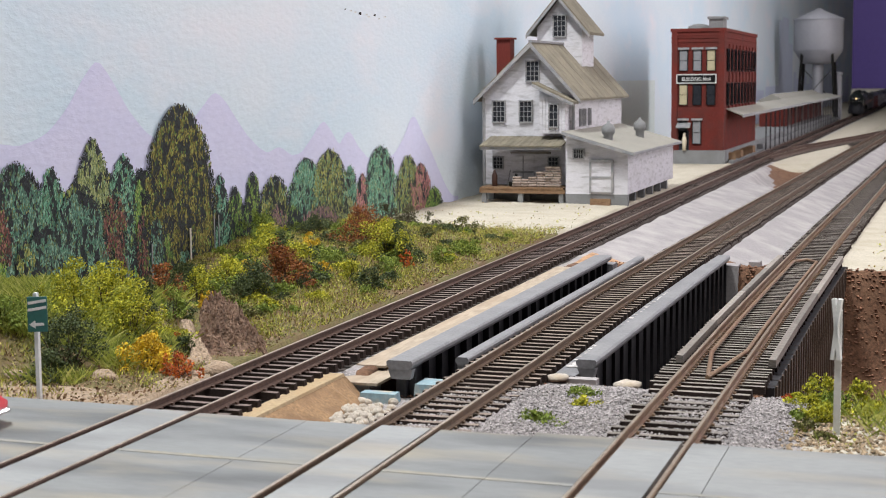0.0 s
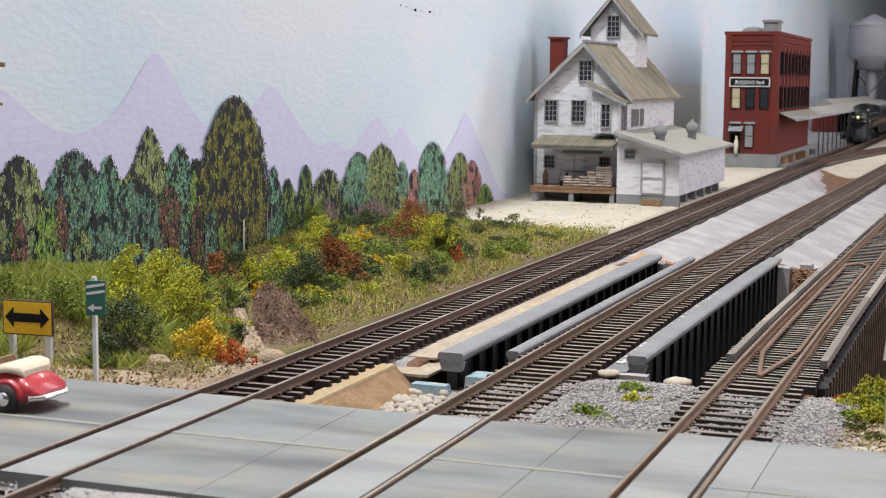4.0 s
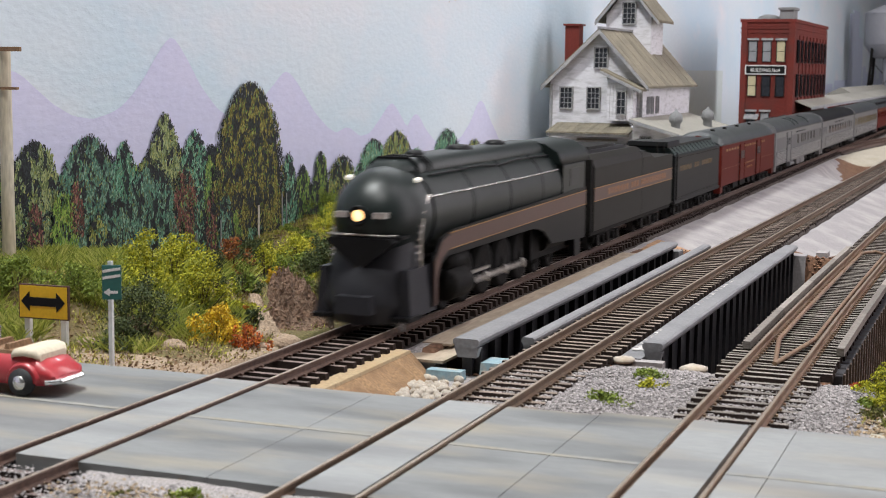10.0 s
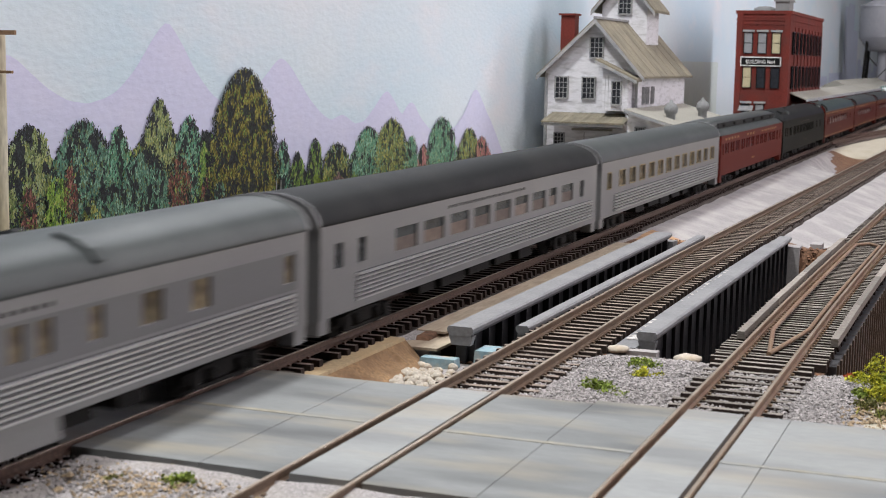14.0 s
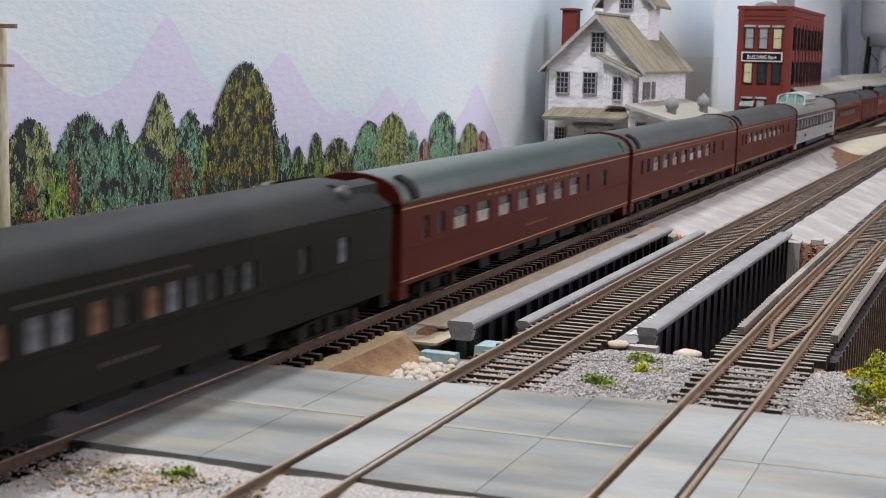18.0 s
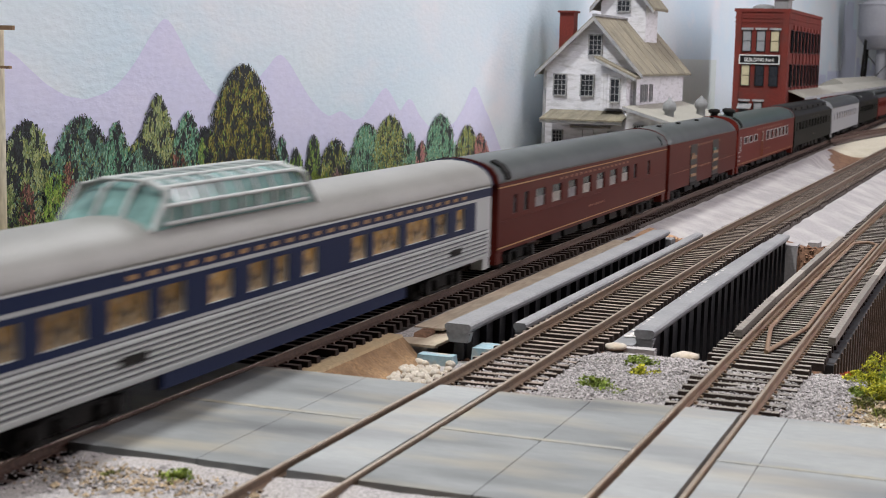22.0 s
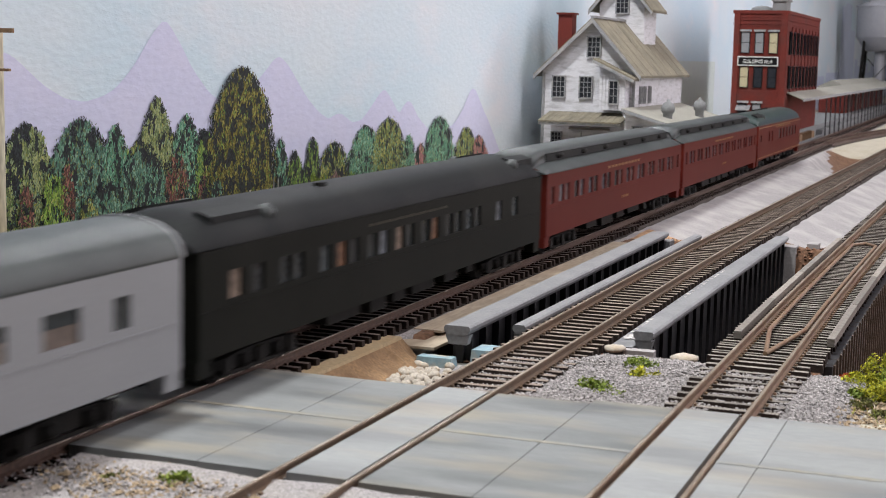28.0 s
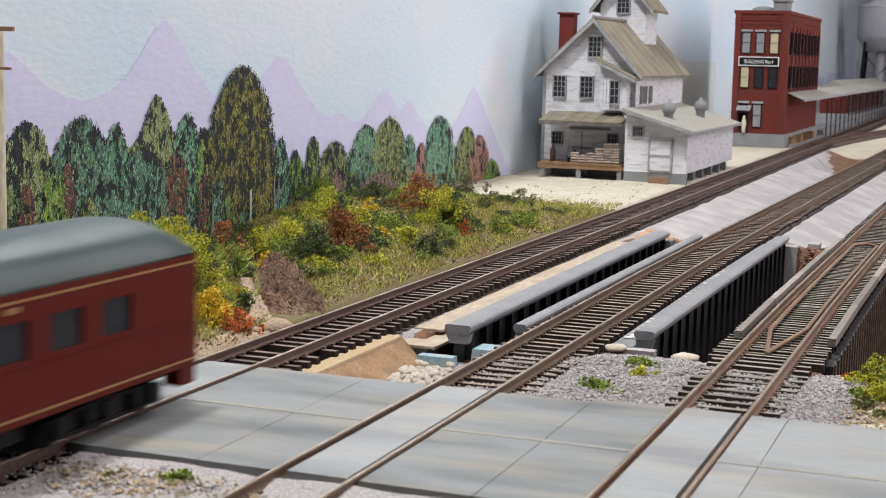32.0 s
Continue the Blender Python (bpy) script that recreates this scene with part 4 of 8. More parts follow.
    part("door_frame", Mesh().box(-0.2505, -0.249, ay0 - 0.0024, ay0 - 0.0008, 0.005, 0.030).box(-0.2340, -0.2325, ay0 - 0.0024, ay0 - 0.0008, 0.005, 0.030).box(-0.2505, -0.2325, ay0 - 0.0026, ay0 - 0.0008, 0.0285, 0.0305), GREY_TRIM, d)
    part("door_rail", Mesh().box(-0.249, -0.234, ay0 - 0.0023, ay0 - 0.0018, 0.0165, 0.018), GREY_TRIM, d)
    part("step", Mesh().box(-0.2495, -0.2345, ay0 - 0.004, ay0 - 0.0004, -0.006, 0.0012), BROWN_WOOD, r)
    for y in (1.128, 1.222):
        z = 0.0432
        part("roof_vent", Mesh().lathe([(0.0036, -0.006), (0.0036, 0.0016), (0.0050, 0.0030), (0.0054, 0.0062), (0.0042, 0.0092), (0.0015, 0.0108), (0.001, 0.0125), (0, 0.0128)], (-0.2440 + (0.006 if y > 1.15 else 0), y, z + 0.0025), "z", 16), STONE_GREY, r, "grey onion shaped roof ventilator")
    for y in (1.140, 1.152, 1.17):
        sash_window(r, y, 0.0545, 0.0042, 0.012, X1 + 0.0008, 2, 3, "x")
    return r


house()


# ---- brick building ----
def brick_building():
    r = thing("brick_factory", "red brick three storey factory with tall windows", "building")
    x0, x1, y0, y1, z0, z1 = -0.2855, -0.2285, 1.642, 1.925, 0.0115, 0.1405
    part("wall", Mesh().box(x0, x1, y0, y1, z0, z1), RED_BRICK, r)
    for k in range(40):
        z = z0 + k * 0.0032
        part("brick_course", Mesh().box(x0 - 0.0001, x1 + 0.0003, y0 - 0.0003, y1, z, z + 0.0027), RED_BRICK, r)
    part("foundation", Mesh().box(x0 - 0.002, x1 + 0.002, y0 - 0.003, y1 + 1.3, -0.006, z0), STONE_GREY, r, "grey concrete loading dock")
    part("parapet", Mesh().box(x0 - 0.0015, x1 + 0.0015, y0 - 0.0018, y1, z1, z1 + 0.0035), RED_BRICK, r)
    for x in (x0 + 0.003, x1 - 0.003):
        part("pilaster", Mesh().box(x - 0.003, x + 0.0032, y0 - 0.0016, y0, z0, z1), RED_BRICK, r)
    for zz in (0.1290, 0.1335):
        part("cornice", Mesh().box(x0 - 0.0008, x1 + 0.0010, y0 - 0.0012, y1, zz, zz + 0.0012), RED_BRICK, r)
    yell = material("yellow_blind", (0.42, 0.37, 0.24), 0.6, 0, 600, 0.15, 0)
    grey = material("pale_blind", (0.22, 0.225, 0.24), 0.5, 0, 600, 0.15, 0)
    for row, (z, h) in enumerate(((0.0985, 0.0215), (0.0615, 0.0215), (0.0190, 0.0240))):
        for k, x in enumerate((-0.2725, -0.2575, -0.2425)):
            if row == 2 and k == 2:
                continue
            pm = (grey, grey, yell, yell, PANE_DARK, PANE_DARK, PANE_DARK, grey, grey)[row * 3 + k]
            sash_window(r, x, z, 0.0084, h, y0 - 0.0008, 1, 2, "y", BLACK_PAINT, pm, 0.0007)
            part("lintel", Mesh().box(x - 0.0062, x + 0.0062, y0 - 0.0018, y0, z + h + 0.0012, z + h + 0.0034), GREY_TRIM, r)
    for row, (z, h) in enumerate(((0.0985, 0.0225), (0.0615, 0.0225))):
        for k in range(9):
            y = y0 + 0.022 + k * 0.0295
            sash_window(r, y, z, 0.0125, h, x1 + 0.0008, 2, 2, "x", BLACK_PAINT, PANE_DARK, 0.001)
            part("pilaster", Mesh().box(x1, x1 + 0.0014, y + 0.0115, y + 0.018, z - 0.008, z + h + 0.006), RED_BRICK, r)
    sg = part("signboard", Mesh().box(-0.2800, -0.2365, y0 - 0.0024, y0 - 0.0006, 0.0845, 0.0945), WHITE_PAINT, r, "white framed name board with dark field")
    part("sign_field", Mesh().box(-0.2790, -0.2375, y0 - 0.0027, y0 - 0.0024, 0.0855, 0.0935), BLACK_PAINT, sg)
    txt = bpy.data.curves.new("sign_text", "FONT")
    txt.body, txt.size, txt.align_x, txt.extrude = "BUILDING No4", 0.0058, "CENTER", 0.0001
    txt.materials.append(WHITE_PAINT)
    tob = new("sign_text", txt)
    tob.parent = sg
    tob.matrix_basis = pose(-0.2582, y0 - 0.0030, 0.0872, 90, 0, 0) @ Matrix.Diagonal((0.82, 1, 1, 1))
    part("roof_box", Mesh().box(-0.2480, -0.2330, 1.66, 1.69, z1, z1 + 0.014).box(-0.2495, -0.2315, 1.658, 1.692, z1 + 0.014, z1 + 0.0165), STONE_GREY, r, "grey rooftop stair box")
    part("roof_hump", Mesh().lathe([(0.013, 0), (0.012, 0.004), (0.006, 0.0062), (0, 0.0068)], (-0.262, 1.68, z1 + 0.0030), "z", 16), STONE_GREY, r)
    d = part("door", Mesh().box(-0.2770, -0.2660, y0 - 0.0012, y0 - 0.0002, 0.0115, 0.0330), PANE_DARK, r, "dark doorway")
    part("awning", Mesh().prism([(y0, 0.042), (y0 - 0.010, 0.037), (y0 - 0.010, 0.0362), (y0, 0.040)], "x", -0.279, -0.264), GREY_TRIM, d)
    # platform canopy on posts
    cp = thing("platform_canopy", "long pale roofed platform canopy on thin posts", "canopy")
    for k in range(6):
        ya = 1.66 + k * 0.27
        part("roof_panel", Mesh().prism([(-0.2415 if k else -0.228, 0.0555), (-0.2100, 0.0485), (-0.2100, 0.0500), (-0.2415 if k else -0.228, 0.0570)], "y", ya, ya + 0.266), GREY_ROOF, cp)
        part("gutter", Mesh().box(-0.2104, -0.2096, ya, ya + 0.266, 0.0470, 0.0502), GREY_TRIM, cp)
        for j in range(5):
            y = ya + 0.02 + j * 0.055
            if y < 1.90:
                continue
            part("post", Mesh().box(-0.2126, -0.2112, y - 0.0008, y + 0.0008, 0.0, 0.0485), GIRDER_BLACK, cp)
            if j % 2:
                part("brace", Mesh().tube((-0.2118, y, 0.040), (-0.2118, y + 0.009, 0.0485), 0.0005, 5), GIRDER_BLACK, cp)
    part("platform", Mesh().box(-0.2280, -0.2225 + 0.004, 1.93, 3.28, -0.006, 0.006), STONE_GREY, cp)
    part("platform_slab", Mesh().box(-0.2245, -0.2085 - 0.0105, 1.655, 3.28, -0.006, 0.0), STONE_GREY, cp)
    bx = thing("freight_shed", "long dark red goods shed behind the platform", "shed")
    part("wall", Mesh().box(-0.285, -0.245, 2.45, 3.2, 0.0115, 0.052), RED_BRICK, bx)
    part("roof", Mesh().prism([(-0.29, 0.052), (-0.24, 0.052), (-0.265, 0.064)], "y", 2.44, 3.21), GREY_ROOF, bx)
    for k in range(6):
        part("door", Mesh().box(-0.245, -0.2442, 2.49 + k * 0.12, 2.54 + k * 0.12, 0.0115, 0.042), MAROON, bx)


brick_building()


def platform_goods():
    rng = random.Random(14)
    shape = Mesh().box(-0.004, 0.004, -0.005, 0.005, 0, 0.008, 0.0002).data("crate", BROWN_WOOD)
    for k in range(7):
        ob = new("crate", shape)
        ob.matrix_basis = pose(-0.2235, 1.675 + k * 0.028 + rng.uniform(0, 0.01), 0.0, 0, 0, rng.uniform(-20, 20))
        tagged(ob, "brown wooden crate under the canopy", "crate", "crates on the platform")
    post = solid("figurine", Mesh().lathe([(0.0, 0), (0.0020, 0), (0.0022, 0.006), (0.0028, 0.010), (0.0022, 0.0145), (0.0011, 0.0155), (0.0016, 0.0175), (0.0013, 0.0192), (0, 0.0198)], (0, 0, 0), "z", 12), CREAM, "cream painted figurine standing at the dock corner", "figurine", "", (-0.2705, 1.6378, 0.0115))


platform_goods()


# ---- water tank ----
def water_tank():
    r = thing("water_tank", "tall grey water tank with conical roof on steel legs", "water tower")
    c = (-0.266, 3.35, 0)
    part("tank", Mesh().lathe([(0.0, 0.118), (0.030, 0.119), (0.036, 0.123), (0.0515, 0.147), (0.0525, 0.150), (0.0525, 0.213)], c, "z", 28), TANK_GREY, r)
    part("roof", Mesh().lathe([(0.0545, 0.213), (0.0545, 0.2145), (0.002, 0.2375), (0, 0.238)], c, "z", 28), TANK_GREY, r)
    part("riser_pipe", Mesh().tube((c[0], c[1], -0.006), (c[0], c[1], 0.122), 0.012, 14), TANK_GREY, r)
    for a in (45, 135, 225, 315):
        x, y = math.cos(radians(a)) * 0.045, math.sin(radians(a)) * 0.045
        part("leg", Mesh().tube((c[0] + x * 1.25, c[1] + y * 1.25, -0.006), (c[0] + x, c[1] + y, 0.14), 0.003), GRIME, r)
        x2, y2 = math.cos(radians(a + 90)) * 0.05, math.sin(radians(a + 90)) * 0.05
        part("cross_brace", Mesh().tube((c[0] + x * 1.15, c[1] + y * 1.15, 0.03), (c[0] + x2, c[1] + y2, 0.11), 0.0009, 5), GRIME, r)
    sp = thing("tank_spout", "grey trackside water spout column", "water column")
    part("column", Mesh().tube((-0.205 - 0.022, 3.42, -0.006), (-0.205 - 0.022, 3.42, 0.095), 0.008, 12), TANK_GREY, sp)
    part("arm", Mesh().box(-0.245, -0.218, 3.41, 3.43, 0.095, 0.101), TANK_GREY, sp)


water_tank()

# ---- the train ----
HALF = 0.0168   # half width of a car body
FLOOR, EAVE = 0.0098, 0.0372


def side_wall(m, x, y0, y1, z0, z1, holes, inset):
    """A car side with window openings (a, b, sill, head), and their reveals."""
    s = 1 if x > 0 else -1

    def quad(ya, yb, za, zb):
        p = [(x, ya, za), (x, yb, za), (x, yb, zb), (x, ya, zb)]
        m.face(*(p if s > 0 else p[::-1]))
    holes = sorted(holes)
    at = y0
    for a, b, lo, hi in holes:
        quad(at, a, z0, z1)
        quad(a, b, z0, lo)
        quad(a, b, hi, z1)
        xi = x - s * inset
        for p in ([(x, a, lo), (x, b, lo), (xi, b, lo), (xi, a, lo)], [(x, a, hi), (xi, a, hi), (xi, b, hi), (x, b, hi)],
                  [(x, a, lo), (xi, a, lo), (xi, a, hi), (x, a, hi)], [(x, b, lo), (x, b, hi), (xi, b, hi), (xi, b, lo)]):
            m.face(*p)
        at = b
    quad(at, y1, z0, z1)


def wheelset(r):
    m = Mesh()
    for s in (-1, 1):
        prof = [(0.0, s * 0.0066), (r + 0.0006, s * 0.0070), (r + 0.0006, s * 0.0076), (r, s * 0.0078), (r, s * 0.0098), (r * 0.8, s * 0.0099), (r * 0.74, s * 0.0092), (r * 0.3, s * 0.0092), (r * 0.25, s * 0.0102), (0, s * 0.0102)]
        m.lathe(prof, (0, 0, 0), "x", 18)
    m.tube((-0.0066, 0, 0), (0.0066, 0, 0), 0.0012, 8)
    return m.data("wheelset", GRIME)


WHEEL = wheelset(0.0052)


def truck_mesh(axles, spread, sides):
    m = Mesh()
    for s in sides:
        xa, xb = sorted((s * 0.0112, s * 0.0128))
        h = spread + 0.0045
        m.prism([(-h, 0.0045), (-h + 0.003, 0.0035), (h - 0.003, 0.0035), (h, 0.0045), (h, 0.0068), (0.004, 0.0078), (-0.004, 0.0078), (-h, 0.0068)], "x", xa, xb)
        for y in axles:
            m.box(min(s * 0.0124, s * 0.0142), max(s * 0.0124, s * 0.0142), y - 0.0022, y + 0.0022, 0.0028, 0.0072, 0.0004)
        for y in np.arange(-spread * 0.5, spread * 0.6, spread):
            m.lathe([(0, 0.0025), (0.0016, 0.0025), (0.0016, 0.006), (0, 0.006)], (s * 0.0132, y, 0.0008), "z", 8)
        m.box(min(s * 0.0125, s * 0.0135), max(s * 0.0125, s * 0.0135), -spread * 0.8, spread * 0.8, 0.0022, 0.0032)
    return m.data("side_frame", GRIME)


TRUCKS = {n: (a, [truck_mesh(a, a[-1], (s,)) for s in (-1, 1)]) for n, a in ((2, (-0.0155, 0.0155)), (3, (-0.019, 0, 0.019)))}
BOLSTER = Mesh().box(-0.0115, 0.0115, -0.0035, 0.0035, 0.0052, 0.0088).data("truck", GRIME)


def add_truck(root, y, axles):
    places, frames = TRUCKS[axles]
    t = part("truck", BOLSTER, None, root, "", (0, y, 0))
    for mesh in frames:
        part("side_frame", mesh, None, t)
    for a in places:
        part("wheelset", WHEEL, None, t, "", (0, a, 0.0052))


def roof_shape(style, half):
    """Half outlines (x, z) of a roof from the eave up to the middle."""
    if style == "round":
        return [(half, EAVE), (half, EAVE + 0.0008), (half * 0.955, EAVE + 0.0032), (half * 0.83, EAVE + 0.0057), (half * 0.6, EAVE + 0.0077), (half * 0.3, EAVE + 0.0089), (0, EAVE + 0.0093)]
    if style == "clerestory":
        return [(half + 0.0003, EAVE), (half + 0.0003, EAVE + 0.0006), (half * 0.86, EAVE + 0.0030), (half * 0.66, EAVE + 0.0042), (half * 0.64, EAVE + 0.0043), (half * 0.63, EAVE + 0.0078), (half * 0.66, EAVE + 0.0081), (half * 0.4, EAVE + 0.0096), (0, EAVE + 0.0101)]
    return [(half, EAVE), (half, EAVE + 0.0006), (half * 0.94, EAVE + 0.0034), (half * 0.8, EAVE + 0.0062), (half * 0.55, EAVE + 0.0083), (half * 0.25, EAVE + 0.0093), (0, EAVE + 0.0096)]


def car(label, length, body, roof, windows=(), style="round", pane=None, axles=2, stripes=(), letters=(), doors=(), flutes=(), band=None,
        skirt=True, end_mat=None, vents=(), name="passenger_car", trim=None, seats=None, frames=None, arcs=()):
    """A passenger car, its front end at y = 0. windows: (y, width) from the front; doors: (y0, y1)."""
    root = thing(name, label, "railway car", group="cars of the train")
    g = 0.0044
    y0, y1 = g, length - g
    windows = [q if len(q) == 4 else (*q, 0.0238, 0.0315) for q in windows]
    holes = [(y - w / 2, y + w / 2, lo, hi) for y, w, lo, hi in windows]
    m = Mesh()
    for s in (-1, 1):
        side_wall(m, s * HALF, y0, y1, FLOOR, EAVE, holes, 0.0009)
    for y, o in ((y0, 1), (y1, -1)):
        p = [(-HALF, y, FLOOR), (HALF, y, FLOOR), (HALF, y, EAVE), (0, y, EAVE + 0.007), (-HALF, y, EAVE)]
        m.face(*(p if o > 0 else p[::-1]))
    m.face((-HALF, y0, FLOOR), (-HALF, y1, FLOOR), (HALF, y1, FLOOR), (HALF, y0, FLOOR))
    part("body", m, body, root)
    part("interior_wall", Mesh().box(-HALF + 0.004, HALF - 0.004, y0 + 0.002, y1 - 0.002, FLOOR + 0.0004, EAVE), PANE_DARK if pane is None else pane, root)
    shapes = {}
    glass = pane or (PANE_SLATE if body is TUSCAN else PANE_COACH)
    for y, w, lo, hi in windows:
        key = (round(w, 5), lo, hi)
        if key not in shapes:
            mid = lo + (hi - lo) * 0.55
            ring = Mesh()
            for a, b, c, d in ((-w / 2 - 0.0004, -w / 2, lo - 0.0004, hi + 0.0004), (w / 2, w / 2 + 0.0004, lo - 0.0004, hi + 0.0004), (-w / 2, w / 2, hi, hi + 0.0005), (-w / 2, w / 2, lo - 0.0004, lo)):
                ring.box(-0.00025, 0.00025, a, b, c, d)
            shapes[key] = (Mesh().box(-0.0002, 0.0002, -w / 2 - 0.0002, w / 2 + 0.0002, lo - 0.0002, hi + 0.0002).data("window_pane", glass),
                           Mesh().box(-0.0001, 0.0001, -w / 2, w / 2, lo, mid, 0.00005).data("seat_back", seats) if seats else None,
                           ring.data("window_frame", frames) if frames else None)
        for s in (-1, 1):
            wp = part("window_pane", shapes[key][0], None, root, "", (s * (HALF - 0.0010), y, 0))
            if seats and w > 0.008:
                part("seat_back", shapes[key][1], None, wp, "", (s * 0.00022, 0, 0))
            if frames:
                part("window_frame", shapes[key][2], None, wp, "", (s * 0.0011, 0, 0))
    half_out = roof_shape(style, HALF)
    outline = half_out + [(-x, z) for x, z in half_out[-2::-1]]
    if style == "round":
        ring = lambda y: [(x, y, z) for x, z in outline]
        part("roof", Mesh().loft([ring(y0 - 0.0008), ring(y1 + 0.0008)]), roof, root)
    else:
        def drop(y, k):
            return [(x * (1 - 0.05 * k), y, EAVE + (z - EAVE) * (1 - 0.62 * k)) for x, z in outline]
        e = 0.016
        rings = [drop(y0 - 0.0008, 1), drop(y0 + 0.003, 0.55), drop(y0 + 0.008, 0.18), drop(y0 + e, 0), drop(y1 - e, 0), drop(y1 - 0.008, 0.18), drop(y1 - 0.003, 0.55), drop(y1 + 0.0008, 1)]
        part("roof", Mesh().loft(rings), roof, root)
        if style == "clerestory":
            for s in (-1, 1):
                xa, xb = sorted((s * HALF * 0.62, s * (HALF * 0.645 + 0.0003)))
                cl = part("clerestory_side", Mesh().box(xa, xb, y0 + e, y1 - e, EAVE + 0.0043, EAVE + 0.0078), ROOF_DARK, root, "black clerestory side")
                for k in range(6):
                    yy = y0 + e + (y1 - y0 - 2 * e) * (k + 0.5) / 6
                    part("roof_vent", Mesh().lathe([(0, -0.004), (0.0011, -0.0036), (0.0013, 0), (0.0011, 0.0036), (0, 0.004)], (s * HALF * 0.66, yy, EAVE + 0.0062), "y", 10), GRIME, cl)
    for y in (y0 - 0.0001, y1 + 0.0001):
        d = -1 if y < length / 2 else 1
        a, b = sorted((y, y + d * (g - 0.0008)))
        part("diaphragm", Mesh().prism([(-0.0085, 0.010), (0.0085, 0.010), (0.0085, 0.036), (0.006, 0.0395), (-0.006, 0.0395), (-0.0085, 0.036)], "y", a, b), end_mat or GRIME, root)
        a, b = sorted((y, y + d * (g + 0.0005)))
        part("coupler", Mesh().box(-0.0016, 0.0016, a, b, 0.0072, 0.0096), GRIME, root)
        for s in (-1, 1):
            part("step_well", Mesh().box(min(s * 0.0118, s * 0.0164), max(s * 0.0118, s * 0.0164), min(y, y - d * 0.007), max(y, y - d * 0.007), 0.0052, FLOOR), body if skirt else GRIME, root)
    for y in (length * 0.145, length * 0.855):
        add_truck(root, y, axles)
    if not flutes:
        for s in (-1, 1):
            xa, xb = sorted((s * HALF, s * (HALF + 0.0002)))
            part("belt_rail", Mesh().box(xa, xb, y0, y1, 0.0216, 0.0220), body, root)
    rng = random.Random(int(length * 1e5))
    y = length * 0.29
    while y < length * 0.71:
        w = rng.uniform(0.010, 0.026)
        part("underfloor_box", Mesh().box(-0.0135, 0.0135, y, min(y + w, length * 0.73), rng.uniform(0.0042, 0.0062), FLOOR, 0.0004), GRIME, root)
        y += w + rng.uniform(0.003, 0.012)
    part("centre_sill", Mesh().box(-0.003, 0.003, y0, y1, 0.0082, FLOOR), GRIME, root)
    for z, h, mat in stripes:
        for s in (-1, 1):
            part("stripe", Mesh().box(min(s * HALF, s * (HALF + 0.00012)), max(s * HALF, s * (HALF + 0.00012)), y0, y1, z, z + h), mat, root)
    for z, h, a, b, count in letters:
        step = (b - a) / count
        for s in (-1, 1):
            t = Mesh()
            for k in range(count):
                t.box(min(s * HALF, s * (HALF + 0.00014)), max(s * HALF, s * (HALF + 0.00014)), a + k * step, a + k * step + step * 0.42, z, z + h)
            part("lettering", t, GRIME if body is STEEL_CAR else LETTER if body is TUSCAN or frames else LETTER_DIM if body is PULLMAN else GOLD, root, "row of small lettering bars")
    for a, b in doors:
        for s in (-1, 1):
            x0, x1 = sorted((s * HALF, s * (HALF + 0.0005)))
            d = part("door", Mesh().box(x0, x1, a, b, FLOOR + 0.0006, 0.0352), body, root, "sliding baggage door")
            wdt = (b - a)
            for u in (0.14, 0.56):
                part("door_window", Mesh().box(x0, x1 + (0.0003 if s > 0 else 0), a + wdt * u, a + wdt * (u + 0.30), 0.0252, 0.0308), PANE_DARK, d)
            # Dark strip in place of the shade at a recessed door's edge.
            part("door_pocket", Mesh().box(min(s * HALF, s * (HALF + 0.0001)), max(s * HALF, s * (HALF + 0.0001)), a - 0.0026, a - 0.0008, FLOOR + 0.0006, 0.0352), GRIME, d)
            for u in (a - 0.0007, b):
                part("door_post", Mesh().box(x0, x1 + (0.0003 if s > 0 else 0), u, u + 0.0007, FLOOR, 0.0358), body, d)
    for a, b, za, zb, count in flutes:
        step = (zb - za) / count
        for s in (-1, 1):
            f = Mesh()
            for k in range(count):
                z = za + k * step
                f.prism([(s * HALF, z), (s * (HALF + 0.0008), z + step * 0.15), (s * (HALF + 0.0008), z + step * 0.55), (s * HALF, z + step * 0.72)], "y", a, b)
            fl = part("fluting", f, body if trim is None else trim, root, "fluted lower side sheathing")
            # Dark backing puts the shade of the grooves between flutes into colour.
            part("flute_backing", Mesh().box(min(s * HALF, s * (HALF + 0.00008)), max(s * HALF, s * (HALF + 0.00008)), a, b, za, zb), FLUTE_SHADE, fl)
    if band:
        z, h, mat, ba, bb = band
        for s in (-1, 1):
            hole = [(a, b, max(lo, z), min(hi, z + h)) for a, b, lo, hi in holes]
            bm = Mesh()
            side_wall(bm, s * (HALF + 0.00015), ba, bb, z, z + h, [q for q in hole if ba < q[0] and q[1] < bb], 0.0003)
            part("window_band", bm, mat, root)
    def roof_strip(name, y, w, i0, i1, rise, mat, parent=root, label=""):
        """A raised strip that follows the roof's curve on the aisle side and the other."""
        for s in (-1, 1):
            inner = [(s * x, z) for x, z in half_out[i0:i1]]
            outer = [(s * (x * 1.012 + rise * 0.35), z + rise) for x, z in half_out[i0:i1]]
            part(name, Mesh().loft([[(x, yy, z) for x, z in inner + outer[::-1]] for yy in (y, y + w)], False), mat, parent, label)
    for y in arcs:
        roof_strip("roof_hatch_rib", y, 0.0032, 2, 6, 0.0009, roof, label="raised roof hatch rib")
    if style == "round":
        full = half_out + [(-x, z) for x, z in half_out[-2::-1]]
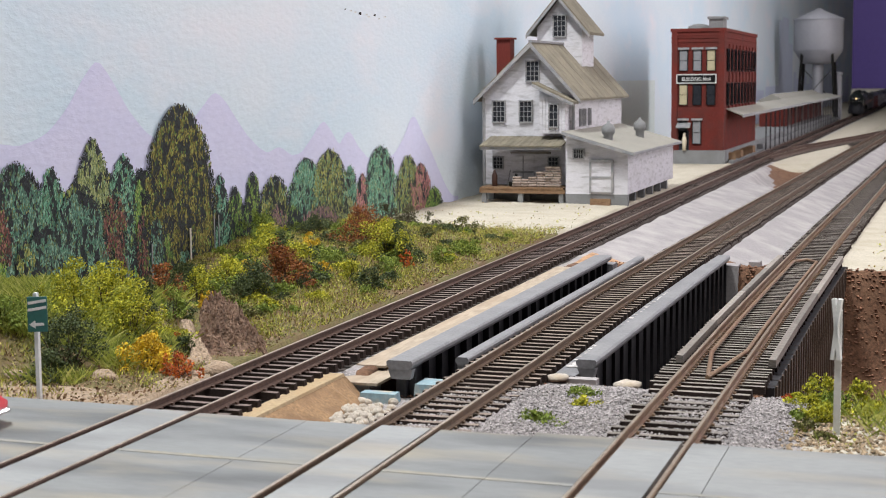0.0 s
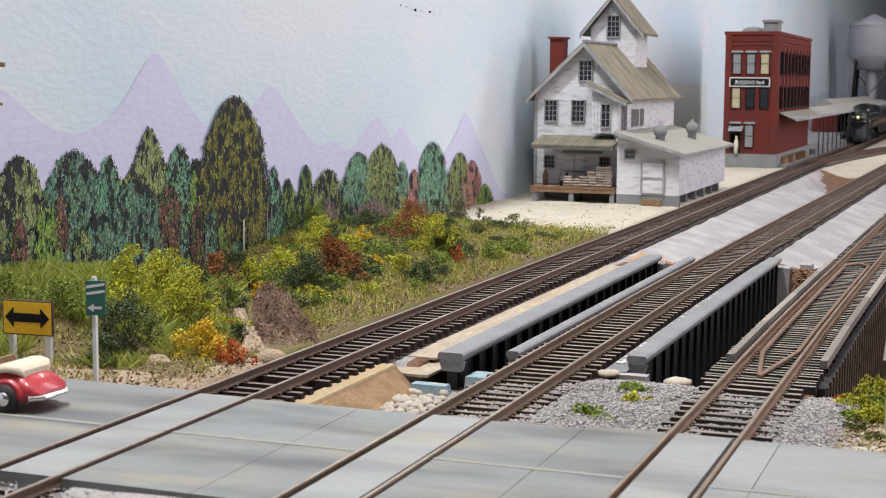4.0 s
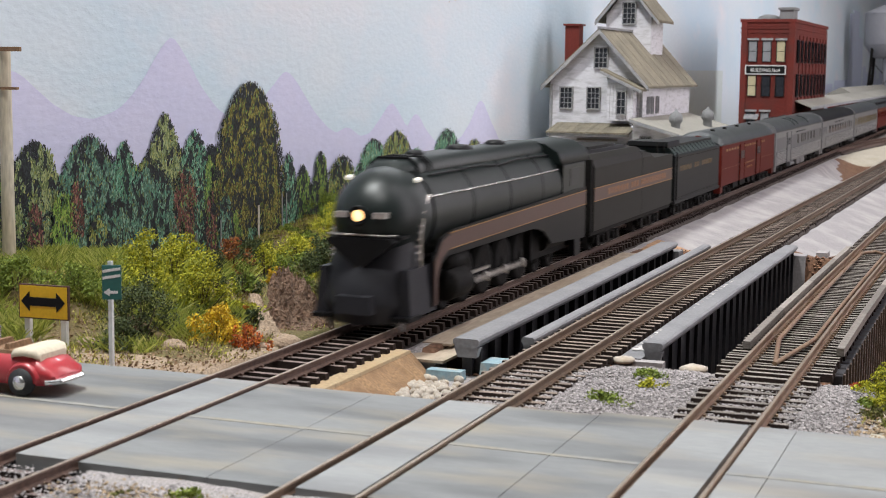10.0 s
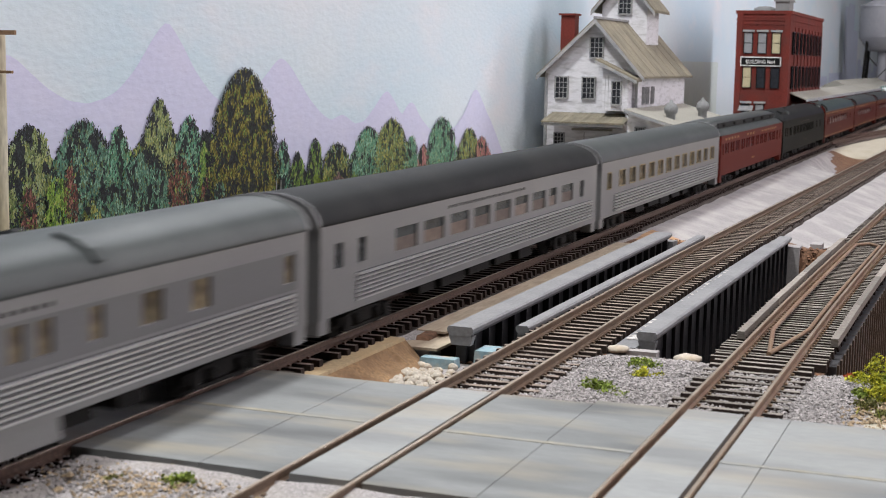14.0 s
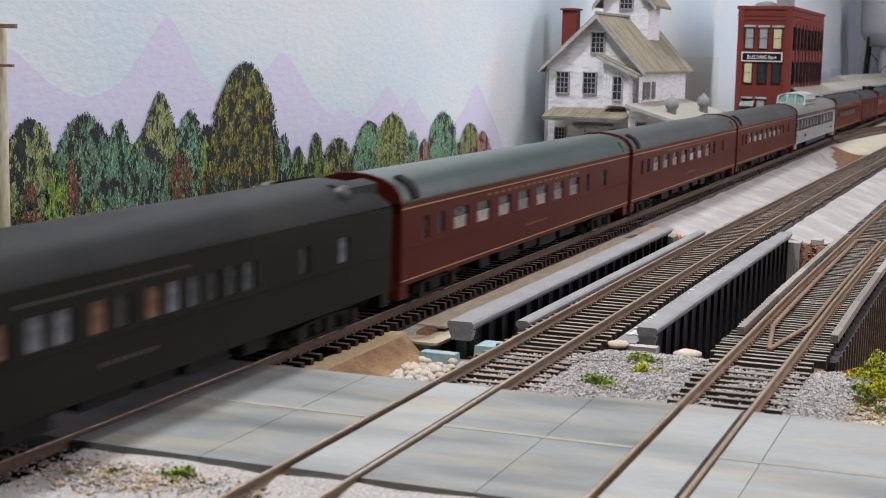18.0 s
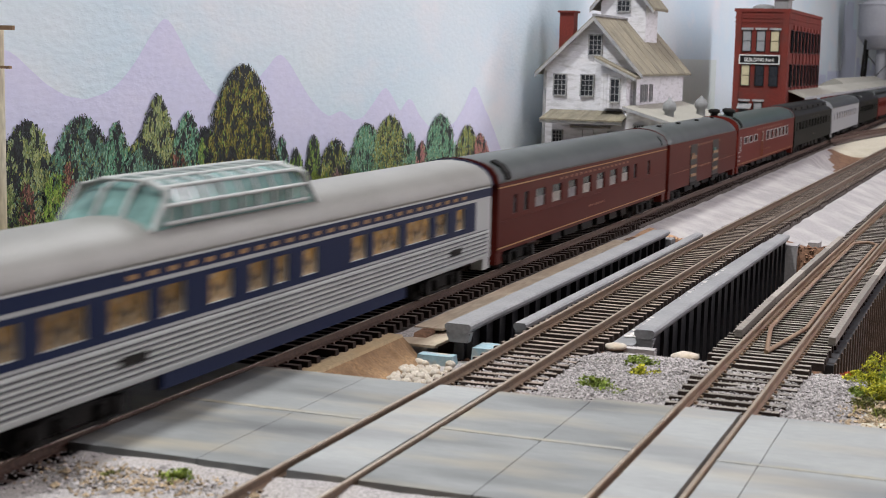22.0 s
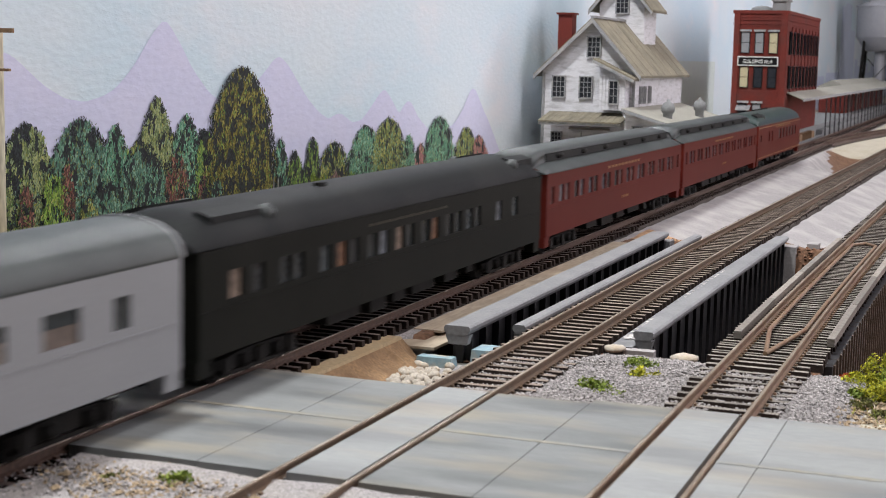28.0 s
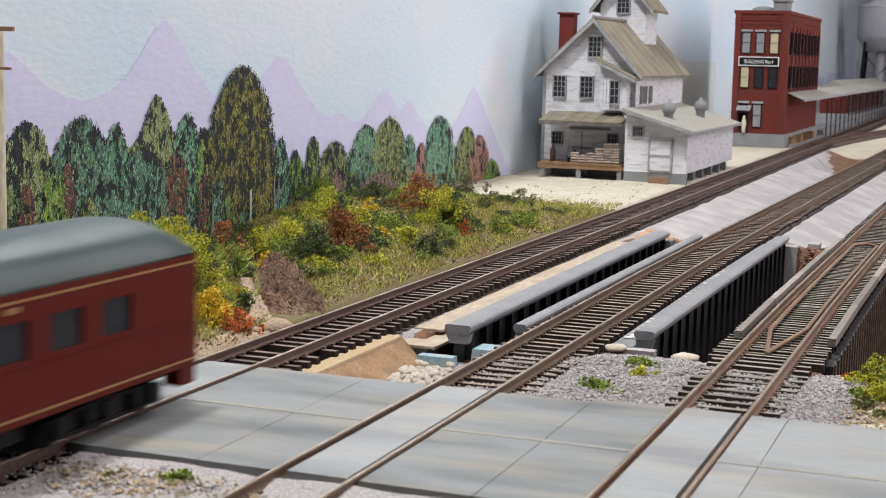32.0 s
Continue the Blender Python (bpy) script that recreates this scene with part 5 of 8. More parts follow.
        for y in (y0 - 0.0013, y1 + 0.0001):
            part("roof_end_arch", Mesh().loft([[(x * 1.012, yy, EAVE + (z - EAVE) * 1.05) for x, z in full] for yy in (y, y + 0.0012)], False), end_mat or roof, root)
        if body in (TUSCAN, BRICK_RED):
            roof_strip("roof_scoop", 0.0125, 0.0062, 1, 5, 0.0009, GRIME)
            roof_strip("roof_scoop", length - 0.0185, 0.0062, 1, 4, 0.0006, roof)
    top = half_out[-1][1]
    for y, x in vents:
        part("roof_vent", Mesh().box(x - 0.0015, x + 0.0015, y - 0.0024, y + 0.0024, top - 0.003, top + 0.0007, 0.0004), GRIME, root)
    return root


LETTER_DIM = material("worn_dark_gold_lettering", (0.040, 0.028, 0.013), 0.5, 0, 900, 0.15, 0.0)
LETTER = material("faint_gold_lettering", (0.17, 0.06, 0.025), 0.5, 0, 900, 0.15, 0.0)


def pairs(a, b, n, w):
    """Windows in pairs, as on heavyweight cars."""
    return sorted((a + (b - a) * k / (n - 1) + d, w) for k in range(n) for d in (-w * 0.68, w * 0.68))


def spaced(a, b, n, w):
    return [(a + (b - a) * k / (n - 1), w) for k in range(n)]


def loco():
    r = thing("streamlined_steam_locomotive", "black streamlined steam locomotive with maroon stripe and lit headlamp", "locomotive")

    def ring(y, rad, cz, sq=1.0, n=28):
        return [(rad * math.cos(6.2832 * i / n), y, cz + rad * sq * math.sin(6.2832 * i / n)) for i in range(n)]
    boiler = Mesh().loft([ring(0.0, 0.0012, 0.0345), ring(0.0008, 0.0050, 0.0347), ring(0.0030, 0.0090, 0.0350), ring(0.0065, 0.0122, 0.0353), ring(0.011, 0.0145, 0.0356), ring(0.017, 0.0160, 0.0358), ring(0.024, 0.0165, 0.0360), ring(0.168, 0.0168, 0.0358)])
    part("boiler", boiler, BLACK_GREEN, r, "glossy black bullet nosed boiler casing")
    for y in (0.0225, 0.06, 0.1, 0.14):
        part("boiler_band", Mesh().loft([ring(y, 0.0168, 0.0360), ring(y + 0.0012, 0.0169, 0.0360)]), BLACK_PAINT, r)
    sky = [(-0.0098, 0.0478), (-0.0085, 0.0522), (-0.0055, 0.0545), (0.0055, 0.0545), (0.0085, 0.0522), (0.0098, 0.0478)]
    part("skyline_casing", Mesh().loft([[(x * k, y, 0.044 + (z - 0.044) * h) for x, z in sky] for y, k, h in ((0.017, 0.75, 0.55), (0.021, 0.9, 0.85), (0.028, 1, 1), (0.165, 1, 1))]), BLACK_GREEN, r, "dark skyline casing along the boiler top")
    for k, y in enumerate((0.026, 0.033, 0.0355, 0.038)):
        part("casing_louvre", Mesh().loft([[(x * 1.03, yy, 0.044 + (z - 0.044) * 1.04) for x, z in sky] for yy in (y, y + 0.0008)], False), BLACK_PAINT, r)
    for y, rad in ((0.045, 0.0035), (0.088, 0.005), (0.128, 0.0042)):
        part("dome", Mesh().lathe([(rad, 0.0535), (rad, 0.0552), (rad * 0.6, 0.0562), (0, 0.0564)], (0, y, 0), "z", 16), BLACK_PAINT, r)
    # headlamp
    part("headlamp_ring", Mesh().lathe([(0.0032, -0.0016), (0.0034, -0.0020), (0.0026, -0.0022), (0.0023, 0.002)], (0, 0, 0.0375), "y", 20), BLACK_PAINT, r)
    part("headlamp", Mesh().lathe([(0, -0.0018), (0.0018, -0.0017), (0.0023, -0.0008), (0.0023, 0.002)], (0, 0, 0.0375), "y", 18), LAMP_GLOW, r, "lit warm white headlamp")
    for s in (-1, 1):
        part("number_board", Mesh().box(min(s * 0.0045, s * 0.0088), max(s * 0.0045, s * 0.0088), -0.0004, 0.004, 0.0366, 0.0384), RODS, r)
        part("marker_lamp", Mesh().lathe([(0, -0.0012), (0.0008, -0.001), (0.0009, 0.001), (0, 0.003)], (s * 0.0122, 0.018, 0.0480), "y", 12), MARKER_GLOW, r)
    part("nose_shelf", Mesh().prism([(-0.0128, 0.004), (-0.009, 0.0005), (0.009, 0.0005), (0.0128, 0.004), (0.0128, 0.01), (-0.0128, 0.01)], "z", 0.0296, 0.0306), BLACK_PAINT, r)
    part("shelf_rail", Mesh().path([(-0.012, 0.002, 0.0312), (-0.008, -0.0006, 0.0312), (0.008, -0.0006, 0.0312), (0.012, 0.002, 0.0312)], 0.00025, 6), RODS, r)
    # pilot and lower nose, with its upright prow
    prow = []
    for z, w, y in ((0.0025, 0.0118, -0.0045), (0.008, 0.0140, -0.0052), (0.0095, 0.0142, -0.0052), (0.0185, 0.0140, -0.0022), (0.030, 0.0125, 0.0045)):
        prow.append([(-w, 0.020, z), (-w, y + 0.008, z), (-w * 0.6, y + 0.0035, z), (0, y, z), (w * 0.6, y + 0.0035, z), (w, y + 0.008, z), (w, 0.020, z)])
    part("pilot", Mesh().loft(prow, True), PILOT, r, "satin black streamlined pilot")
    for s in (-1, 1):
        part("pilot_wing", Mesh().box(min(s * 0.0118, s * 0.0168), max(s * 0.0118, s * 0.0168), 0.002, 0.024, 0.0045, 0.0200, 0.0012), PILOT, r)
        part("pilot_step", Mesh().box(min(s * 0.0105, s * 0.0172), max(s * 0.0105, s * 0.0172), 0.000, 0.010, 0.0035, 0.0050), BLACK_PAINT, r)
        part("step_bracket", Mesh().prism([(0.001, 0.0035), (0.006, 0.0035), (0.006, -0.0005)], "x", s * 0.0125 - 0.0006, s * 0.0125 + 0.0006), GIRDER_GREY, r)
        lad = part("front_ladder", Mesh().path([(s * 0.0155, 0.0135, 0.020), (s * 0.0156, 0.0135, 0.030), (s * 0.0152, 0.017, 0.038), (s * 0.0150, 0.0215, 0.0430)], 0.0004, 6), RODS, r, "bright ladder rail")
        for k in range(8):
            t = k / 7
            rung = Vector((s * 0.0157, 0.0133 + 0.004 * t * t, 0.0235 + 0.0155 * t))
            part("ladder_rung", Mesh().box(rung.x - 0.0006, rung.x + 0.0006, rung.y - 0.0010, rung.y + 0.0010, rung.z - 0.0003, rung.z + 0.0003), CHROME, lad)
    part("coupler_door", Mesh().box(-0.0065, 0.0065, -0.0062, -0.002, 0.0062, 0.0120, 0.0006), PILOT, r)
    part("prow_cheek", Mesh().prism([(-0.0120, 0.0290), (0, 0.0195), (0.0120, 0.0290), (0.0105, 0.0302), (-0.0105, 0.0302)], "y", -0.0006, 0.0042), BLACK_PAINT, r, "black V shaped recess under the lamp shelf")
    # running board skirt with stripe
    for s in (-1, 1):
        def flat(outline, mat, name, off, parent=r, label=""):
            a, b = sorted((s * (0.0165 + off - 0.0008), s * (0.0165 + off)))
            part(name, Mesh().prism(outline, "x", a, b), mat, parent, label)
        flat([(0.020, 0.0060), (0.0235, 0.0060), (0.0235, 0.0150), (0.027, 0.0195), (0.033, 0.0215), (0.128, 0.0215), (0.140, 0.0190), (0.150, 0.0130), (0.200, 0.0105), (0.200, 0.0330), (0.036, 0.0300), (0.026, 0.0280), (0.020, 0.0215)], BLACK_PAINT, "skirt", 0.0010)
        flat([(0.0206, 0.0062), (0.0228, 0.0062), (0.0228, 0.0155), (0.0265, 0.0210), (0.033, 0.0236), (0.200, 0.0252), (0.200, 0.0312), (0.036, 0.0290), (0.0265, 0.0268), (0.0206, 0.0205)], MAROON, "stripe", 0.00125, r, "maroon stripe with gold edges")
        for z0, z1, z2 in ((0.0236, 0.0252, 0.00035), (0.0290, 0.0312, 0.00035)):
            flat([(0.034, z0), (0.200, z1), (0.200, z1 + z2), (0.034, z0 + z2)], GOLD, "gold_edge", 0.0014)
    # cab
    cabw = [(-0.0172, 0.0125), (0.0172, 0.0125), (0.0172, 0.0440), (0.0150, 0.0490), (0.0095, 0.0525), (0.0, 0.0535), (-0.0095, 0.0525), (-0.0150, 0.0490), (-0.0172, 0.0440)]
    part("cab", Mesh().prism(cabw, "y", 0.166, 0.199), BLACK_GREEN, r)
    part("cab_roof", Mesh().loft([[(x * 1.03, y, z + 0.0008) for x, z in cabw[2:]] for y in (0.163, 0.206)]), BLACK_GREEN, r)
    for s in (-1, 1):
        w = part("cab_window", Mesh().box(min(s * 0.0172, s * 0.0174), max(s * 0.0172, s * 0.0174), 0.176, 0.190, 0.0350, 0.0425), PANE_DARK, r)
        part("window_frame", Mesh().box(min(s * 0.0172, s * 0.0177), max(s * 0.0172, s * 0.0177), 0.1825, 0.1833, 0.035, 0.0425).box(min(s * 0.0172, s * 0.0178), max(s * 0.0172, s * 0.0178), 0.1755, 0.1905, 0.0345, 0.0351), CHROME, w)
        hand = [(s * 0.0158, 0.02, 0.0425), (s * 0.0164, 0.06, 0.0425), (s * 0.0164, 0.11, 0.0425), (s * 0.0166, 0.160, 0.0430)]
        part("handrail", Mesh().path(hand, 0.0004, 6), CHROME, r, "bright boiler handrail")
        pipes = Mesh()
        for k in range(9):
            y = 0.028 + k * 0.0155
            pipes.tube((s * 0.0152, y, 0.0425), (s * 0.0164, y, 0.0425), 0.0005, 5)
        part("stanchion", pipes, CHROME, r)
        part("sand_pipe", Mesh().path([(s * 0.0115, 0.030, 0.0488), (s * 0.0118, 0.08, 0.0492), (s * 0.0112, 0.1, 0.0480), (s * 0.0118, 0.12, 0.0492), (s * 0.0115, 0.162, 0.0488)], 0.00045, 5), BLACK_PAINT, r)
        part("cylinder", Mesh().lathe([(0, -0.009), (0.0052, -0.009), (0.0056, -0.008), (0.0056, 0.008), (0.0052, 0.009), (0, 0.009)], (s * 0.0145, 0.0445, 0.0108), "y", 16), GRIME, r)
        part("valve_chest", Mesh().lathe([(0, -0.008), (0.0032, -0.008), (0.0032, 0.008), (0, 0.008)], (s * 0.0140, 0.0445, 0.0186), "y", 14), GRIME, r)
        part("crosshead_guide", Mesh().box(min(s * 0.0150, s * 0.0162), max(s * 0.0150, s * 0.0162), 0.054, 0.078, 0.0118, 0.0128), RODS, r)
        part("air_tank", Mesh().tube((s * 0.0125, 0.150, 0.0128), (s * 0.0125, 0.178, 0.0128), 0.0032, 12), GRIME, r)
        part("cab_step", Mesh().box(min(s * 0.0140, s * 0.0168), max(s * 0.0140, s * 0.0168), 0.186, 0.195, 0.0035, 0.0125), BLACK_PAINT, r)
    part("engine_frame", Mesh().box(-0.0062, 0.0062, 0.012, 0.195, 0.0065, 0.0150), GRIME, r)
    part("ash_pan", Mesh().box(-0.0125, 0.0125, 0.138, 0.186, 0.0070, 0.0220), GRIME, r)
    for y, rad in ((0.0285, 0.0052), (0.0500, 0.0052), (0.1545, 0.0052), (0.1735, 0.0060)):
        part("pony_wheelset", wheelset(rad) if rad != 0.0052 else WHEEL, None, r, "", (0, y, rad))
    return r


DRIVERS = (0.0731, 0.0959, 0.1187, 0.1415)


def driver_mesh():
    m = Mesh()
    for s in (-1, 1):
        R = 0.0100
        m.lathe([(R - 0.0016, s * 0.0074), (R + 0.0006, s * 0.0072), (R + 0.0006, s * 0.0078), (R, s * 0.0080), (R, s * 0.0100), (R - 0.0016, s * 0.0100)], (0, 0, 0), "x", 28)
        m.lathe([(0, s * 0.0074), (0.0026, s * 0.0074), (0.0026, s * 0.0104), (0, s * 0.0104)], (0, 0, 0), "x", 14)
        for k in range(12):
            a = 6.2832 * k / 12
            m.tube((s * 0.0088, 0.002 * math.cos(a), 0.002 * math.sin(a)), (s * 0.0088, (R - 0.001) * math.cos(a), (R - 0.001) * math.sin(a)), 0.0007, 5)
        m.tube((s * 0.0100, 0, -0.0042), (s * 0.0128, 0, -0.0042), 0.0011, 8)
    m.tube((-0.0075, 0, 0), (0.0075, 0, 0), 0.0016, 8)
    return m.data("driving_wheelset", GRIME)


def tender():
    r = thing("locomotive_tender", "long black tender with maroon gold-edged stripe", "tender")
    L = 0.176
    side = [(-0.0172, 0.0115), (0.0172, 0.0115), (0.0172, 0.0415), (0.0160, 0.0450), (0.0130, 0.0475), (-0.0130, 0.0475), (-0.0160, 0.0450), (-0.0172, 0.0415)]
    part("tank_body", Mesh().loft([[(x, y, z) for x, z in side] for y in (0.004, 0.100)], False), TENDER_SIDE, r)
    low = [(x, min(z, 0.0400)) for x, z in side]
    part("tank_rear", Mesh().loft([[(x, 0.1004, z) for x, z in side], [(x, 0.122, min(z, 0.0430)) for x, z in side], [(x, 0.128, z) for x, z in low], [(x, L - 0.003, z) for x, z in low]], False), TENDER_SIDE, r)
    part("coal_hatch", Mesh().box(-0.0115, 0.0115, 0.012, 0.085, 0.0475, 0.0492, 0.0008), BLACK_PAINT, r)
    part("coal_load", Mesh().box(-0.0100, 0.0100, 0.02, 0.07, 0.0492, 0.0505, 0.0006), GRIME, r)
    part("front_wall", Mesh().box(-0.0165, 0.0165, 0.0005, 0.004, 0.0115, 0.0455), GRIME, r)
    part("water_hatch", Mesh().box(-0.006, 0.006, 0.14, 0.156, 0.0400, 0.0425, 0.0008), BLACK_PAINT, r)
    part("rear_ladder", Mesh().path([(0.012, L - 0.0022, 0.012), (0.012, L - 0.0022, 0.046), (0.008, L - 0.0022, 0.046), (0.008, L - 0.0022, 0.012)], 0.0004, 5), GRIME, r)
    for s in (-1, 1):
        a, b = sorted((s * 0.0172, s * 0.01735))
        part("stripe", Mesh().box(a, b, 0.004, L - 0.003, 0.0258, 0.0318), MAROON, r, "maroon stripe with gold edges")
        for z in (0.0255, 0.0317):
            a, b = sorted((s * 0.0172, s * 0.01745))
            part("gold_edge", Mesh().box(a, b, 0.004, L - 0.003, z, z + 0.0004), GOLD, r)
        t = Mesh()
        for k in range(20):
            y = 0.030 + k * 0.006 + (0.004 if k > 6 else 0) + (0.004 if k > 9 else 0)
            t.box(min(s * 0.0173, s * 0.01748), max(s * 0.0173, s * 0.01748), y, y + 0.0036, 0.0273, 0.0303)
        part("lettering", t, material("dull_gold_letters", (0.24, 0.11, 0.045), 0.5, bump=0), r, "row of dull gold bars")
    part("frame_sill", Mesh().box(-0.0160, 0.0160, 0.002, L - 0.002, 0.0092, 0.0115), GRIME, r)
    for y in (0.044, L - 0.042):
        add_truck(r, y, 3)
    part("coupler", Mesh().box(-0.0016, 0.0016, L - 0.003, L + 0.002, 0.0072, 0.0096), GRIME, r)
    return r


DULL_GOLD = material("dull_gold_tender_lettering", (0.13, 0.08, 0.03), 0.5, 0, 900, 0.15, 0.0)


def water_car():
    r = thing("auxiliary_tender", "black auxiliary water tender with gold lettering", "tender")
    L = 0.145
    part("tank_body", Mesh().prism([(-0.0165, 0.0115), (0.0165, 0.0115), (0.0165, 0.0375), (0.0157, 0.0385), (-0.0157, 0.0385), (-0.0165, 0.0375)], "y", 0.004, L - 0.004), BLACK_PAINT, r)
    part("top_deck", Mesh().loft([[(-w, y, 0.0385), (w, y, 0.0385), (w * 0.74, y, 0.0425), (-w * 0.74, y, 0.0425)] for y, w in ((0.010, 0.0150), (L - 0.008, 0.0150))], False), ROOF_TEAL, r, "grey-green sloped tank top")
    part("walkway", Mesh().box(-0.0118, 0.0118, 0.004, L - 0.010, 0.0426, 0.0438), BLACK_PAINT, r)
    for s in (-1, 1):
        for k in range(12):
            y = 0.016 + k * 0.0105
            part("deck_bracket", Mesh().prism([(min(s * 0.0112, s * 0.0152), 0.0385), (max(s * 0.0112, s * 0.0152), 0.0385), (s * 0.0112, 0.0428)], "y", y, y + 0.0012), BLACK_PAINT, r)
        t = Mesh()
        y = 0.018
        for n in (7, 3, 7):
            for k in range(n):
                t.box(min(s * 0.0165, s * 0.01665), max(s * 0.0165, s * 0.01665), y, y + 0.0026, 0.0284, 0.0314)
                y += 0.0049
            y += 0.0085
        part("lettering", t, DULL_GOLD, r, "row of dull gold bars")
        rv = Mesh()
        for k in range(40):
            for z in (0.0128, 0.0362):
                rv.box(min(s * 0.0165, s * 0.0167), max(s * 0.0165, s * 0.0167), 0.006 + k * 0.0034, 0.0065 + k * 0.0034, z, z + 0.0005)
        part("rivet_row", rv, BLACK_PAINT, r)
        part("side_sill", Mesh().box(min(s * 0.0155, s * 0.0170), max(s * 0.0155, s * 0.0170), 0.003, L - 0.003, 0.0098, 0.0115), BLACK_PAINT, r)
        part("side_ladder", Mesh().path([(s * 0.0170, 0.007, 0.012), (s * 0.0170, 0.007, 0.040)], 0.0004, 5), GRIME, r)
    part("end_platform", Mesh().box(-0.0160, 0.0160, 0.001, 0.006, 0.0098, 0.0115), GRIME, r)
    part("raised_hatch", Mesh().box(-0.0125, 0.0125, 0.002, 0.034, 0.0438, 0.0462, 0.0006), BLACK_PAINT, r)
    for y in (0.036, L - 0.036):
        add_truck(r, y, 3)
    for y in (-0.001, L - 0.004):
        part("coupler", Mesh().box(-0.0016, 0.0016, y, y + 0.006, 0.0072, 0.0096), GRIME, r)
    return r


def dome_on(root, y0, y1):
    """A glazed dome on a car's roof."""
    zb = EAVE + 0.0070
    rings = []
    for y, w, h in ((y0, 0.0132, 0.0), (y0 + 0.007, 0.0130, 0.0075), (y0 + 0.012, 0.0126, 0.0104), (y1 - 0.012, 0.0126, 0.0104), (y1 - 0.007, 0.0130, 0.0075), (y1, 0.0132, 0.0)):
        rings.append([(-w, y, zb - 0.003), (-w, y, zb + h * 0.45), (-w * 0.86, y, zb + h * 0.85), (-w * 0.4, y, zb + h), (w * 0.4, y, zb + h), (w * 0.86, y, zb + h * 0.85), (w, y, zb + h * 0.45), (w, y, zb - 0.003)])
    d = part("dome", Mesh().loft(rings, False), DOME_GLASS, root, "glazed observation dome with white bars")
    bars = Mesh()
    for k in range(9):
        y = y0 + 0.008 + (y1 - y0 - 0.016) * k / 8
        pts = [(-0.0130, y, zb), (-0.0128, y, zb + 0.0047), (-0.0109, y, zb + 0.0089), (-0.0051, y, zb + 0.0105), (0.0051, y, zb + 0.0105), (0.0109, y, zb + 0.0089), (0.0128, y, zb + 0.0047), (0.0130, y, zb)]
        bars.path(pts, 0.0005, 5)
    for s in (-1, 1):
        for z, x in ((zb + 0.0005, 0.0131), (zb + 0.0048, 0.0129), (zb + 0.0090, 0.0109), (zb + 0.0105, 0.0051)):
            bars.tube((s * x, y0 + 0.006, z), (s * x, y1 - 0.006, z), 0.00055, 5)
        bars.path([(s * 0.0132, y0, zb - 0.001), (s * 0.0128, y0 + 0.008, zb + 0.0080), (s * 0.0051, y0 + 0.012, zb + 0.0105)], 0.0007, 5)
        bars.path([(s * 0.0040, y0 - 0.0004, zb), (s * 0.0040, y0 + 0.0065, zb + 0.0080), (s * 0.0040, y0 + 0.012, zb + 0.0105)], 0.0006, 5)
        bars.path([(s * 0.0132, y1, zb - 0.001), (s * 0.0128, y1 - 0.008, zb + 0.0080), (s * 0.0051, y1 - 0.012, zb + 0.0105)], 0.0007, 5)
    part("dome_frame", bars, WHITE_CAR, d)


FRAME_PALE = material("pale_aluminium_frame", (0.42, 0.41, 0.40), 0.5, 0.2, 900, 0.1, 0.0)
GOLD_FRAME = material("dull_gold_frame", (0.26, 0.20, 0.09), 0.5, 0.2, 900, 0.1, 0.0)
FLUTE = material("bright_fluted_steel", (0.50, 0.50, 0.505), 0.3, 0.7, 1000, 0.06, 0.04)
SILVER_ROOF = material("silver_beige_car_roof", (0.19, 0.185, 0.175), 0.45, 0.3, 1000, 0.08, 0.05, (0.23, 0.225, 0.215), 40, 0.5)
PANE_AMBER = material("amber_lit_car_window", (0.34, 0.19, 0.05), 0.15, 0, 300, 0.6, 0.0, (0.04, 0.035, 0.03), 130, 1.0, each=0.4, stain2=(0.42, 0.38, 0.30), scale2=150, amount2=0.8)
DOME_GLASS = material("pale_green_dome_glass", (0.14, 0.24, 0.23), 0.1, 0, 300, 0.25, 0.0, (0.05, 0.08, 0.08), 120, 0.7)


